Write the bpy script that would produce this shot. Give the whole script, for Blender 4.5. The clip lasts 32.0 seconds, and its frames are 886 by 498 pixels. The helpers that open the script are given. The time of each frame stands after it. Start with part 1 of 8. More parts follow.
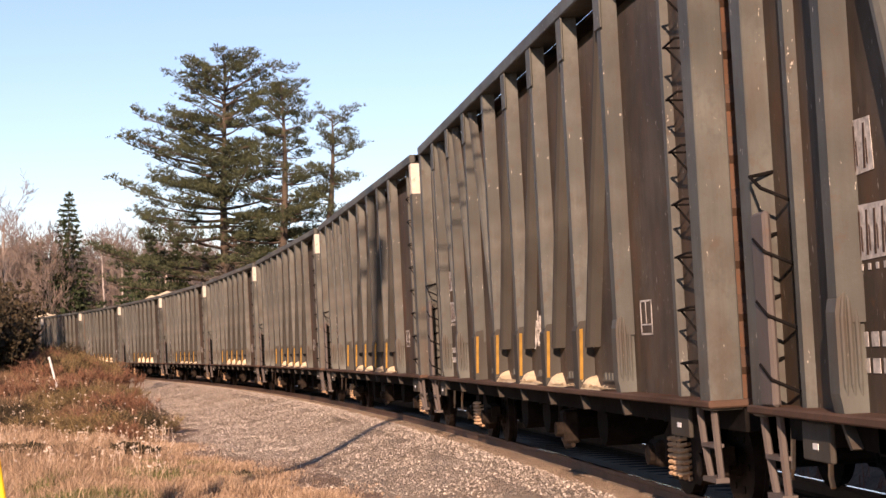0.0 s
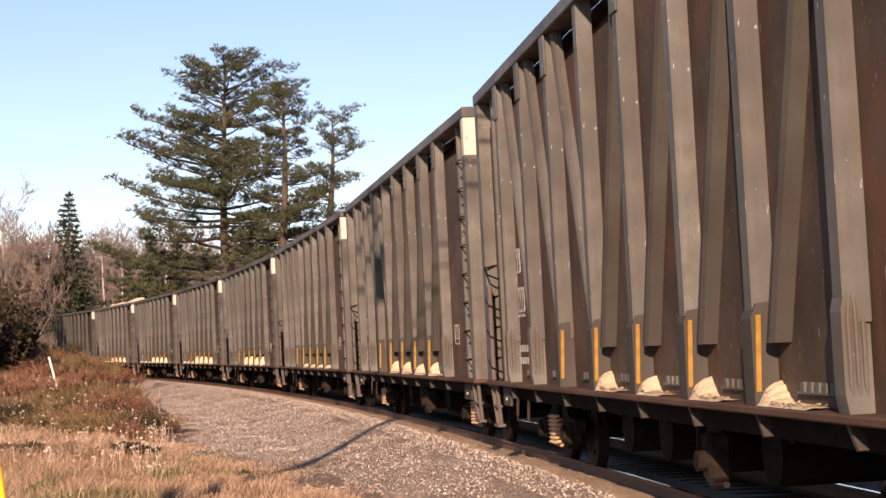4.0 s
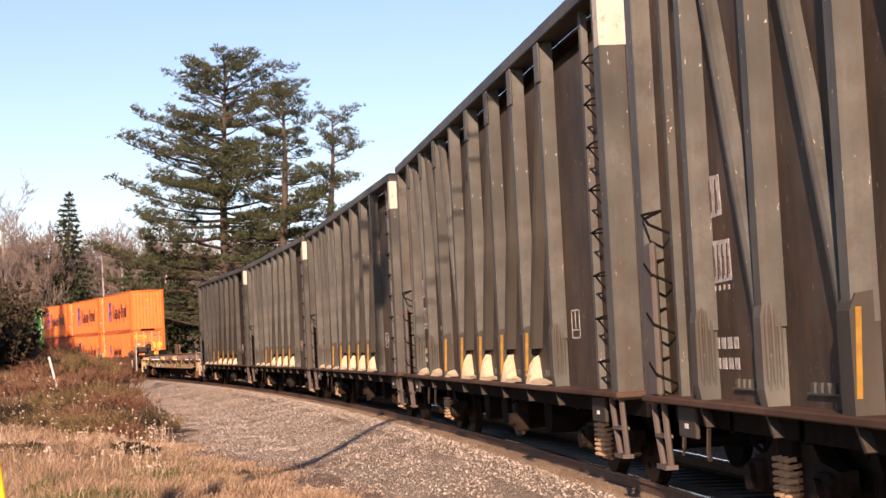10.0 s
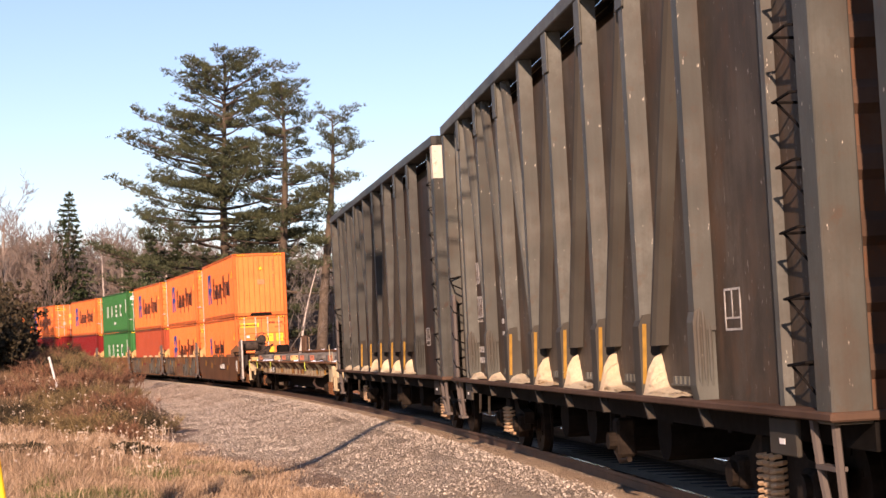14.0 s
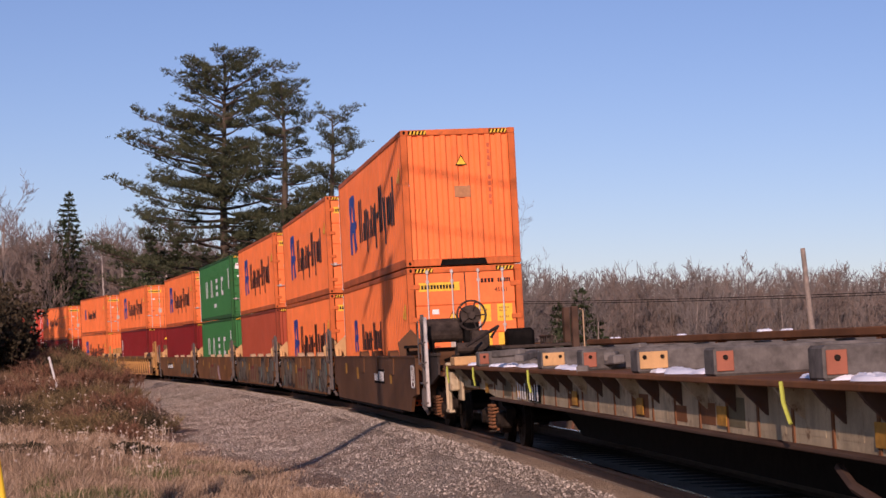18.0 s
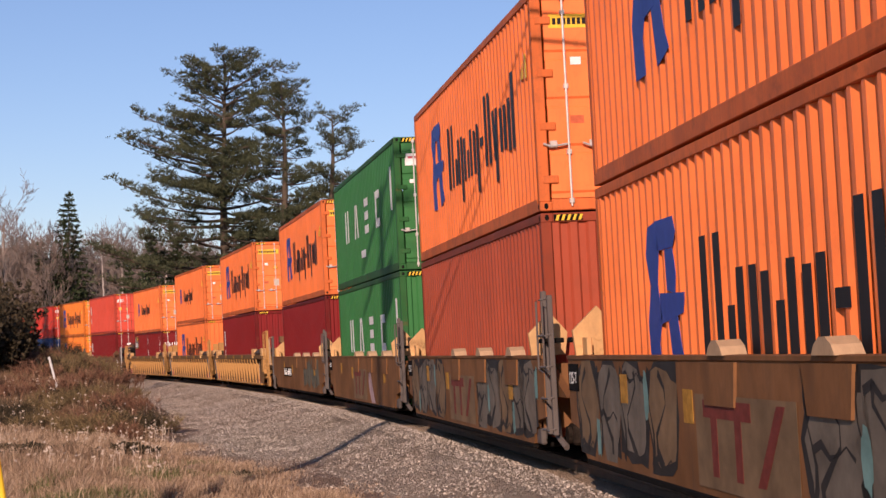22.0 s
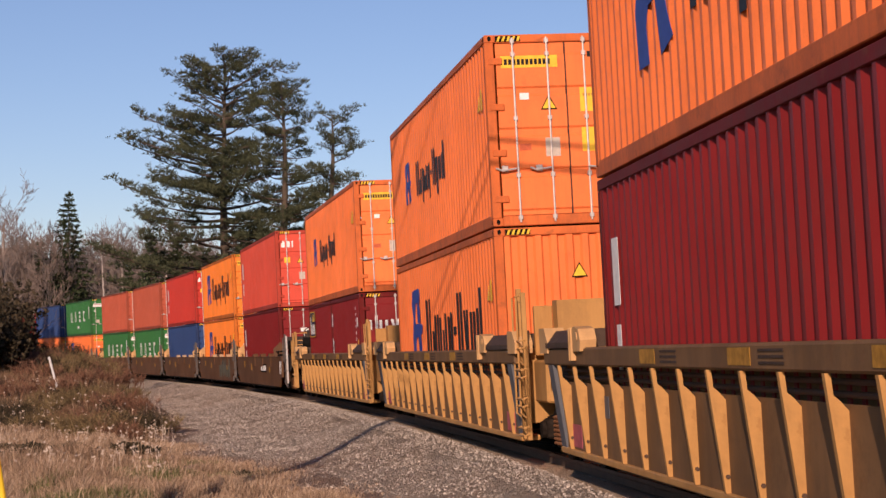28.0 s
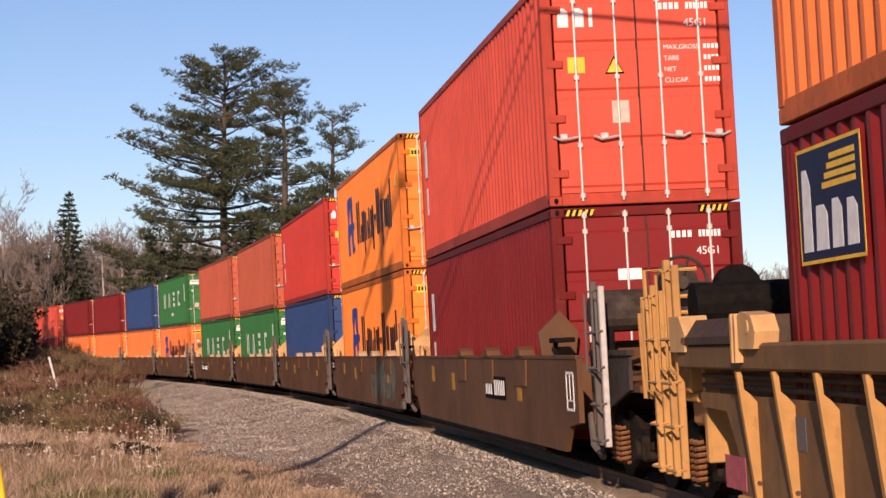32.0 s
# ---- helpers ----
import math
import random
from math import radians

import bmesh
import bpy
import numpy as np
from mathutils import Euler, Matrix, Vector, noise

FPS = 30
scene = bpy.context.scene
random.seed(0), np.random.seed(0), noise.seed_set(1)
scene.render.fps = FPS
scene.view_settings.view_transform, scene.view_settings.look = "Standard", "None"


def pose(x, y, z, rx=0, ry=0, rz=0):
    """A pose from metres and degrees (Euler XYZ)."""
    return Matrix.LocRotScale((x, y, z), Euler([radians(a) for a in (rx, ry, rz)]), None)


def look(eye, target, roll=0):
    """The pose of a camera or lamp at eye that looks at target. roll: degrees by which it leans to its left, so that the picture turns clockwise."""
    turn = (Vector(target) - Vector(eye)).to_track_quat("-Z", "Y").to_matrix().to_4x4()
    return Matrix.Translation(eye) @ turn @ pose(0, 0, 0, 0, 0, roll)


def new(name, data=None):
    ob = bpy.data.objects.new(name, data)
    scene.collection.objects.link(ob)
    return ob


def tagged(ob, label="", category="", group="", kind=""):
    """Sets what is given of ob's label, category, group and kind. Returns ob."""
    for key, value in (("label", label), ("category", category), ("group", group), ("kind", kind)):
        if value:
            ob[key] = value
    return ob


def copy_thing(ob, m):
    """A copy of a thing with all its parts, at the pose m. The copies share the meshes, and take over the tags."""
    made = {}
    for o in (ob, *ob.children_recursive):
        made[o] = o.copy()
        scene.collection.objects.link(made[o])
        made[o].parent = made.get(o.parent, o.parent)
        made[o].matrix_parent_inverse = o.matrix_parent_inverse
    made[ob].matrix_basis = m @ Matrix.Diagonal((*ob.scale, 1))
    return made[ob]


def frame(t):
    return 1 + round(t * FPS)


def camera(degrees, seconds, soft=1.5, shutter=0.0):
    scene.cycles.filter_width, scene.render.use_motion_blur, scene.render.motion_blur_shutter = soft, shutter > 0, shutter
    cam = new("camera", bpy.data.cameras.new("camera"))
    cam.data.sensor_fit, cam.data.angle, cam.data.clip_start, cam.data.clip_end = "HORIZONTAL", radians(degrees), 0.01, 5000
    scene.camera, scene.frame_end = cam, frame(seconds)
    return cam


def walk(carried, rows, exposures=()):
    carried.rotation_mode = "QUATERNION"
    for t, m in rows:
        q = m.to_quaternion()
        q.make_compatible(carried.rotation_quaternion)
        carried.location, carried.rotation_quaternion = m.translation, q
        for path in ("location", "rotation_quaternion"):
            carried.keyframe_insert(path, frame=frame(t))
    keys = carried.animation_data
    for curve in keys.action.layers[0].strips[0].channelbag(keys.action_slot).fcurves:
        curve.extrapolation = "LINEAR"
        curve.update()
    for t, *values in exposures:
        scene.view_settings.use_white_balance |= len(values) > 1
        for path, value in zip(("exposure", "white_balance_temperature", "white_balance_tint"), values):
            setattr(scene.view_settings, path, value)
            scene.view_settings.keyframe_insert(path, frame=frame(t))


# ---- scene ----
# ---------------------------------------------------------------- camera
EYE_H = 1.37
cam = camera(28.07, 32.0, soft=1.5)
walk(cam, [(0.0, pose(0, 0, EYE_H, 93.41, 0.46, 0)), (32.0, pose(0, 0, EYE_H, 93.41, 0.46, 0))],
     exposures=[(0.0, 0.76, 6560, 30), (14.3, 0.76, 6560, 30), (16.6, -0.12, 5880, 35), (18.5, -0.23, 5830, 37), (21.0, -0.05, 5900, 30), (23.0, 0.16, 6100, 28), (24.4, 0.30, 6280, 26),
                (26.6, 0.11, 6150, 29), (28.5, -0.11, 6130, 29), (30.0, -0.04, 6120, 28), (32.0, 0.20, 6100, 26)])
# ---------------------------------------------------------------- daylight
SUN_AZ = 9.0      # light travels ahead of the camera, turned this far to the right
SUN_EL = 19.0
world = bpy.data.worlds.new("sky")
scene.world = world
world.use_nodes = True
wn = world.node_tree
sky = wn.nodes.new("ShaderNodeTexSky")
sky.sky_type = 'NISHITA'
sky.sun_disc = False
sky.sun_elevation = radians(SUN_EL)
sky.sun_rotation = radians(180 + SUN_AZ)
sky.air_density, sky.dust_density, sky.ozone_density = 1.0, 0.15, 2.6
wn.links.new(sky.outputs[0], wn.nodes["Background"].inputs[0])
wn.nodes["Background"].inputs[1].default_value = 0.095
sun_data = bpy.data.lights.new("sun", 'SUN')
sun_data.energy, sun_data.angle, sun_data.color = 5.0, radians(0.55), (1.0, 0.78, 0.54)
sun = new("sun", sun_data)
_el, _az = radians(SUN_EL), radians(SUN_AZ)
LIGHT_DIR = Vector((math.sin(_az) * math.cos(_el), math.cos(_az) * math.cos(_el), -math.sin(_el)))
sun.matrix_world = look((-40, -120, 60), Vector((-40, -120, 60)) + LIGHT_DIR)


# ---------------------------------------------------------------- mesh tools
class Shape:
    """Collects faces for one mesh."""

    def __init__(self):
        self.v, self.f, self.smooth = [], [], False

    def add(self, verts, faces):
        o = len(self.v)
        self.v.extend(verts)
        self.f.extend([tuple(i + o for i in f) for f in faces])
        return self

    def box(self, x0, x1, y0, y1, z0, z1):
        return self.add([(x0, y0, z0), (x1, y0, z0), (x1, y1, z0), (x0, y1, z0), (x0, y0, z1), (x1, y0, z1), (x1, y1, z1), (x0, y1, z1)],
                        [(0, 3, 2, 1), (4, 5, 6, 7), (0, 1, 5, 4), (1, 2, 6, 5), (2, 3, 7, 6), (3, 0, 4, 7)])

    def bev(self, x0, x1, y0, y1, z0, z1, b=0.01):
        """A box with its twelve edges cut off."""
        pts, faces = [], []
        xs, ys, zs = (x0, x1), (y0, y1), (z0, z1)
        idx = {}
        for i in (0, 1):
            for j in (0, 1):
                for k in (0, 1):
                    sx, sy, sz = (b, -b)[i], (b, -b)[j], (b, -b)[k]
                    x, y, z = xs[i], ys[j], zs[k]
                    idx[i, j, k] = len(pts)
                    pts += [(x, y + sy, z + sz), (x + sx, y, z + sz), (x + sx, y + sy, z)]
        for ax in range(3):
            for side in (0, 1):
                o = [a for a in range(3) if a != ax]
                ring = []
                for p, q in ((0, 0), (1, 0), (1, 1), (0, 1)):
                    c = [0, 0, 0]
                    c[ax], c[o[0]], c[o[1]] = side, p, q
                    ring.append(idx[tuple(c)] + ax)
                flip = (side == 0) != (ax == 1)
                faces.append(tuple(ring[::-1] if flip else ring))
        for ax in range(3):
            o = [a for a in range(3) if a != ax]
            for p in (0, 1):
                for q in (0, 1):
                    c0, c1 = [0, 0, 0], [0, 0, 0]
                    c1[ax] = 1
                    c0[o[0]] = c1[o[0]] = p
                    c0[o[1]] = c1[o[1]] = q
                    a, d = idx[tuple(c0)], idx[tuple(c1)]
                    faces.append((a + o[0], d + o[0], d + o[1], a + o[1]))
        for c, a in idx.items():
            faces.append((a, a + 1, a + 2))
        return self.add(pts, faces)

    def prism(self, poly, axis, a, b):
        """A polygon, drawn in the two other axes, swept along axis from a to b."""
        n = len(poly)

        def put(p, w):
            return (w, p[0], p[1]) if axis == 'x' else (p[0], w, p[1]) if axis == 'y' else (p[0], p[1], w)
        return self.add([put(p, a) for p in poly] + [put(p, b) for p in poly],
                        [tuple(range(n))[::-1], tuple(range(n, 2 * n))] + [(i, (i + 1) % n, n + (i + 1) % n, n + i) for i in range(n)])

    def cyl(self, axis, c, r, a, b, n=16, r2=None):
        r2 = r if r2 is None else r2
        ring = [(math.cos(2 * math.pi * i / n), math.sin(2 * math.pi * i / n)) for i in range(n)]

        def put(p, w, q):
            u, v = c[0] + p[0] * q, c[1] + p[1] * q
            return (w, u, v) if axis == 'x' else (u, w, v) if axis == 'y' else (u, v, w)
        return self.add([put(p, a, r) for p in ring] + [put(p, b, r2) for p in ring],
                        [tuple(range(n))[::-1], tuple(range(n, 2 * n))] + [(i, (i + 1) % n, n + (i + 1) % n, n + i) for i in range(n)])

    def tube(self, points, radii, n=5, cap=True):
        """A tapering tube through points."""
        pts = [Vector(p) for p in points]
        if not hasattr(radii, "__len__"):
            radii = [radii] * len(pts)
        o = len(self.v)
        for i, p in enumerate(pts):
            d = (pts[min(i + 1, len(pts) - 1)] - pts[max(i - 1, 0)]).normalized()
            ref = Vector((0, 0, 1)) if abs(d.z) < 0.9 else Vector((1, 0, 0))
            u = d.cross(ref).normalized()
            w = d.cross(u)
            for k in range(n):
                a = 2 * math.pi * k / n
                self.v.append(tuple(p + (u * math.cos(a) + w * math.sin(a)) * radii[i]))
        for i in range(len(pts) - 1):
            for k in range(n):
                a, b = o + i * n + k, o + i * n + (k + 1) % n
                self.f.append((a, b, b + n, a + n))
        if cap:
            self.f.append(tuple(o + k for k in range(n))[::-1])
            self.f.append(tuple(o + (len(pts) - 1) * n + k for k in range(n)))
        return self

    def mesh(self, name, material, smooth=False):
        me = bpy.data.meshes.new(name)
        me.from_pydata(self.v, [], self.f)
        me.materials.append(material)
        if smooth:
            me.polygons.foreach_set("use_smooth", [True] * len(me.polygons))
        me.update()
        return me


def part(name, shape, material, parent, label="", m=None, smooth=False):
    """One mesh object under a thing or a part; shape may be a ready mesh."""
    me = shape if isinstance(shape, bpy.types.Mesh) else shape.mesh(name, material, smooth)
    ob = new(name, me)
    ob.parent = parent
    if m is not None:
        ob.matrix_basis = m
    if label:
        ob["label"] = label
    return ob


def thing(name, label, category, group="", kind=""):
    return tagged(new(name), label, category, group, kind)


def solid(name, shape, material, label, category, group="", kind="", smooth=False):
    return tagged(new(name, shape.mesh(name, material, smooth)), label, category, group, kind)


# ---------------------------------------------------------------- materials
def nodes_of(name):
    m = bpy.data.materials.new(name)
    m.use_nodes = True
    nt = m.node_tree
    return m, nt, nt.nodes["Principled BSDF"]


def node(nt, kind, **inputs):
    n = nt.nodes.new(kind)
    for k, v in inputs.items():
        n.inputs[k.replace("_", " ")].default_value = v
    return n


def coords(nt, scale=(1, 1, 1), space="Object"):
    tc = nt.nodes.new("ShaderNodeTexCoord")
    mp = nt.nodes.new("ShaderNodeMapping")
    mp.inputs["Scale"].default_value = scale
    nt.links.new(tc.outputs[space], mp.inputs["Vector"])
    return mp.outputs[0]


def noise_fac(nt, vec, scale, detail=4.0, rough=0.6, lo=0.35, hi=0.65):
    n = node(nt, "ShaderNodeTexNoise", Scale=scale, Detail=detail, Roughness=rough)
    nt.links.new(vec, n.inputs["Vector"])
    r = nt.nodes.new("ShaderNodeMapRange")
    r.inputs["From Min"].default_value, r.inputs["From Max"].default_value = lo, hi
    nt.links.new(n.outputs["Fac"], r.inputs["Value"])
    return r.outputs[0]


def blend(nt, fac, a, b, mode='MIX', amount=None):
    mx = nt.nodes.new("ShaderNodeMix")
    mx.data_type, mx.blend_type = 'RGBA', mode
    if amount is not None:
        mul = nt.nodes.new("ShaderNodeMath")
        mul.operation = 'MULTIPLY'
        nt.links.new(fac, mul.inputs[0])
        mul.inputs[1].default_value = amount
        fac = mul.outputs[0]
    nt.links.new(fac, mx.inputs[0])
    for sock, val in ((mx.inputs[6], a), (mx.inputs[7], b)):
        if isinstance(val, (tuple, list)):
            sock.default_value = (*val[:3], 1)
        else:
            nt.links.new(val, sock)
    return mx.outputs[2]


def bump(nt, bsdf, height, strength, dist):
    b = nt.nodes.new("ShaderNodeBump")
    b.inputs["Strength"].default_value, b.inputs["Distance"].default_value = strength, dist
    nt.links.new(height, b.inputs["Height"])
    nt.links.new(b.outputs[0], bsdf.inputs["Normal"])


def paint(name, base, chips=0.0, spec=0.06, grime=(0.06, 0.045, 0.035), rust=(0.16, 0.06, 0.025), dirt=0.5, rusty=0.3, rough=0.55, metal=0.0, fade=0.12, streak=0.4, vary=0.0, mottle=0.0):
    """Weathered paint on steel: faded patches, streaks that run down, rust spots."""
    m, nt, b = nodes_of(name)
    big = noise_fac(nt, coords(nt, (0.7, 0.7, 0.7)), 1.0, 3, 0.6)
    run = noise_fac(nt, coords(nt, (7, 7, 0.4)), 1.0, 6, 0.72, 0.44, 0.66)
    band = noise_fac(nt, coords(nt, (1.1, 1.1, 0.9)), 1.7, 6, 0.75, 0.48, 0.62)
    spot = noise_fac(nt, coords(nt), 5.0, 6, 0.7, 0.58, 0.68)
    fine = noise_fac(nt, coords(nt), 38.0, 2, 0.5, 0.2, 0.8)
    faded = tuple(min(1, c * (1 + fade) + 0.02 * fade) for c in base)
    dull = tuple(c * (1 - fade) for c in base)
    col = blend(nt, big, dull, faded)
    if vary:
        oi = nt.nodes.new("ShaderNodeObjectInfo")
        hv = nt.nodes.new("ShaderNodeMapRange")
        hv.inputs["To Min"].default_value, hv.inputs["To Max"].default_value = 1 - vary, 1 + vary
        nt.links.new(oi.outputs["Random"], hv.inputs["Value"])
        hs = nt.nodes.new("ShaderNodeHueSaturation")
        nt.links.new(hv.outputs[0], hs.inputs["Value"])
        nt.links.new(col, hs.inputs["Color"])
        col = hs.outputs[0]
    col = blend(nt, run, col, grime, amount=dirt * streak)
    col = blend(nt, band, col, tuple(0.55 * c + 0.45 * g for c, g in zip(base, grime)), amount=min(1, dirt * 1.1))
    col = blend(nt, spot, col, rust, amount=rusty)
    if mottle:
        bloom = noise_fac(nt, coords(nt, (1, 1, 0.55)), 1.9, 7, 0.68, 0.50, 0.66)
        col = blend(nt, bloom, col, rust, amount=mottle)
        murk = noise_fac(nt, coords(nt, (1.3, 1.3, 0.35)), 2.7, 5, 0.6, 0.5, 0.68)
        col = blend(nt, murk, col, grime, amount=mottle)
    col = blend(nt, fine, col, grime, amount=dirt * 0.18)
    if chips:
        ch = noise_fac(nt, coords(nt, (1, 1, 0.3)), 26.0, 3, 0.6, 0.685, 0.72)
        col = blend(nt, ch, col, (0.45, 0.40, 0.33), amount=chips)
    nt.links.new(col, b.inputs["Base Color"])
    b.inputs["Roughness"].default_value = rough
    b.inputs["Metallic"].default_value = metal
    b.inputs["Specular IOR Level"].default_value = spec
    bump(nt, b, fine, 0.2, 0.003)
    return m


def plain(name, base, rough=0.6, metal=0.0, amount=0.25, scale=9.0, spec=0.1):
    m, nt, b = nodes_of(name)
    f = noise_fac(nt, coords(nt), scale, 5, 0.65, 0.3, 0.7)
    col = blend(nt, f, tuple(c * (1 - amount) for c in base), tuple(min(1, c * (1 + amount)) for c in base))
    nt.links.new(col, b.inputs["Base Color"])
    b.inputs["Roughness"].default_value, b.inputs["Metallic"].default_value = rough, metal
    b.inputs["Specular IOR Level"].default_value = spec
    return m


def earth(name, cols, scale=0.8, fine=14.0, bump_d=0.03, rough=0.95):
    m, nt, b = nodes_of(name)
    a = noise_fac(nt, coords(nt, space="Object"), scale, 6, 0.65, 0.35, 0.65)
    c = noise_fac(nt, coords(nt, space="Object"), fine, 5, 0.7, 0.3, 0.7)
    d = noise_fac(nt, coords(nt, space="Object"), scale * 0.23, 4, 0.6, 0.42, 0.6)
    col = blend(nt, a, cols[0], cols[1])
    col = blend(nt, d, col, cols[2], amount=0.7)
    col = blend(nt, c, col, cols[3], amount=0.5)
    nt.links.new(col, b.inputs["Base Color"])
    b.inputs["Roughness"].default_value = rough
    b.inputs["Specular IOR Level"].default_value = 0.15
    bump(nt, b, c, 0.8, bump_d)
    return m


M_GOND = paint("olive_grey_paint", (0.096, 0.096, 0.083), grime=(0.042, 0.033, 0.025), rust=(0.10, 0.048, 0.024), dirt=0.5, rusty=0.3, rough=0.5, fade=0.3, vary=0.2, chips=0.9, streak=0.45, mottle=0.22)
M_GOND_SHEET = paint("brown_stained_sheet", (0.080, 0.062, 0.045), grime=(0.03, 0.023, 0.017), rust=(0.125, 0.062, 0.030), dirt=0.6, rusty=0.6, rough=0.6, fade=0.35, vary=0.15, chips=0.5, streak=0.4, mottle=0.45)
M_END_RUST = paint("orange_rust_streaks", (0.10, 0.06, 0.04), grime=(0.15, 0.06, 0.027), rust=(0.17, 0.065, 0.025), dirt=0.8, rusty=0.5, rough=0.75, fade=0.3)
# underframe, truck and wheel tones are near black with the cars' shade put in
M_BLACK = plain("black_grimy_shaded_steel", (0.010, 0.0085, 0.0075), 0.8, 0.0, 0.4, spec=0.04)
M_TRUCK = plain("grimy_shaded_truck_steel", (0.022, 0.016, 0.012), 0.8, 0.0, 0.45, spec=0.05)
M_RUST = paint("rusty_steel", (0.095, 0.055, 0.036), rust=(0.13, 0.05, 0.02), dirt=0.5, rusty=0.6, rough=0.8, fade=0.3)
M_WHEEL = plain("worn_shaded_wheel_steel", (0.019, 0.014, 0.011), 0.65, 0.1, 0.4, spec=0.05)
M_BROWN = paint("brown_car_paint", (0.21, 0.095, 0.036), spec=0.03, rust=(0.16, 0.066, 0.025), dirt=0.4, rusty=0.35, rough=0.55, fade=0.25, vary=0.08, mottle=0.3)
M_BROWN_DARK = paint("dark_brown_car_paint", (0.135, 0.062, 0.027), rust=(0.12, 0.05, 0.025), dirt=0.45, rusty=0.35, rough=0.55, fade=0.25, mottle=0.3)
M_YELLOW = paint("yellow_car_paint", (0.48, 0.25, 0.078), rust=(0.22, 0.09, 0.03), dirt=0.35, rusty=0.3, rough=0.5, fade=0.15)
M_CREAM = paint("dusty_cream_paint", (0.50, 0.33, 0.19), rust=(0.2, 0.08, 0.03), dirt=0.4, rusty=0.4, rough=0.6, fade=0.15)
M_GREY = paint("grey_paint", (0.12, 0.10, 0.088), dirt=0.4, rusty=0.25, rough=0.5)
M_WHITE = plain("white_paint", (0.78, 0.76, 0.71), 0.6, 0, 0.12)
M_MARK_YELLOW = plain("yellow_marking", (0.42, 0.21, 0.03), 0.6, 0, 0.35)
M_REFLECT = plain("yellow_reflective_strip", (0.30, 0.165, 0.03), 0.45, 0, 0.25)
M_CHIPS = earth("wood_chips", ((0.74, 0.60, 0.40), (0.82, 0.72, 0.52), (0.70, 0.53, 0.33), (0.52, 0.37, 0.21)), 5.0, 45.0, 0.02)
M_TIMBER = plain("grey_weathered_timber", (0.125, 0.112, 0.10), 0.9, 0, 0.5, 5)
M_SNOW = plain("old_snow", (0.85, 0.86, 0.9), 0.6, 0, 0.06, 12)
M_ROD = plain("galvanised_rod", (0.55, 0.5, 0.45), 0.45, 0.4, 0.15)
M_BARK = plain("dark_bark", (0.1, 0.075, 0.055), 0.95, 0, 0.4, 4)
M_BIRCH = plain("pale_bark", (0.24, 0.195, 0.16), 0.9, 0, 0.4, 3)
M_TWIG = plain("bare_twigs", (0.19, 0.145, 0.118), 0.95, 0, 0.3, 2)
M_TWIG_GREY = plain("grey_bare_twigs", (0.172, 0.146, 0.128), 0.95, 0, 0.3, 2)


def foliage(name, a, b2, drift=None):
    m, nt, b = nodes_of(name)
    geo = nt.nodes.new("ShaderNodeNewGeometry")
    col = blend(nt, geo.outputs["Random Per Island"], a, b2)
    if drift:
        col = blend(nt, noise_fac(nt, coords(nt), 0.8, 4, 0.65, 0.45, 0.62), col, drift, amount=0.6)
    nt.links.new(col, b.inputs["Base Color"])
    b.inputs["Roughness"].default_value = 0.8
    b.inputs["Specular IOR Level"].default_value = 0.2
    return m


M_NEEDLE = foliage("pine_needles", (0.026, 0.036, 0.017), (0.108, 0.112, 0.056))
M_SPRUCE = foliage("spruce_needles", (0.022, 0.032, 0.014), (0.055, 0.07, 0.03))
M_GRASS = foliage("dry_grass", (0.18, 0.112, 0.066), (0.60, 0.435, 0.285), (0.21, 0.13, 0.08))
M_GREEN_GRASS = foliage("green_grass", (0.07, 0.085, 0.028), (0.24, 0.22, 0.09))
M_BANK_GRASS = foliage("brown_bank_grass", (0.09, 0.055, 0.03), (0.30, 0.185, 0.105), (0.13, 0.085, 0.045))
M_SHRUB = foliage("red_brown_shrub", (0.09, 0.04, 0.026), (0.27, 0.14, 0.08))
M_OLIVE_SHRUB = foliage("olive_shrub", (0.075, 0.055, 0.024), (0.24, 0.165, 0.075))
M_DARK_SHRUB = foliage("dark_shrub", (0.025, 0.022, 0.012), (0.08, 0.058, 0.032))
M_GROUND = earth("dry_meadow", ((0.19, 0.125, 0.075), (0.32, 0.215, 0.14), (0.13, 0.105, 0.055), (0.07, 0.047, 0.031)), 0.6, 9.0, 0.05)
M_BALLAST = earth("gravel", ((0.37, 0.29, 0.21), (0.49, 0.40, 0.30), (0.34, 0.255, 0.175), (0.12, 0.092, 0.064)), 0.9, 26.0, 0.045)
M_OILED = earth("brown_sand", ((0.50, 0.36, 0.235), (0.62, 0.46, 0.30), (0.42, 0.29, 0.19), (0.20, 0.14, 0.09)), 1.6, 15.0, 0.05)
M_BIRCH_WHITE = plain("birch_bark", (0.46, 0.39, 0.33), 0.9, 0, 0.35, 3)
M_HILLWOOD = foliage("hill_trees", (0.10, 0.072, 0.07), (0.15, 0.108, 0.102))
M_STONE = foliage("gravel_stones", (0.11, 0.086, 0.067), (0.64, 0.545, 0.445))
M_SEED = foliage("seed_fluff", (0.3, 0.2, 0.12), (0.7, 0.6, 0.5))
M_POLE = plain("weathered_pole", (0.26, 0.21, 0.17), 0.9, 0, 0.3, 5)
M_POST_WHITE = plain("weathered_white_post", (0.55, 0.53, 0.49), 0.7, 0, 0.2)
M_POST_YELLOW = plain("bright_yellow_plastic", (0.85, 0.55, 0.03), 0.4, 0, 0.06, 4)

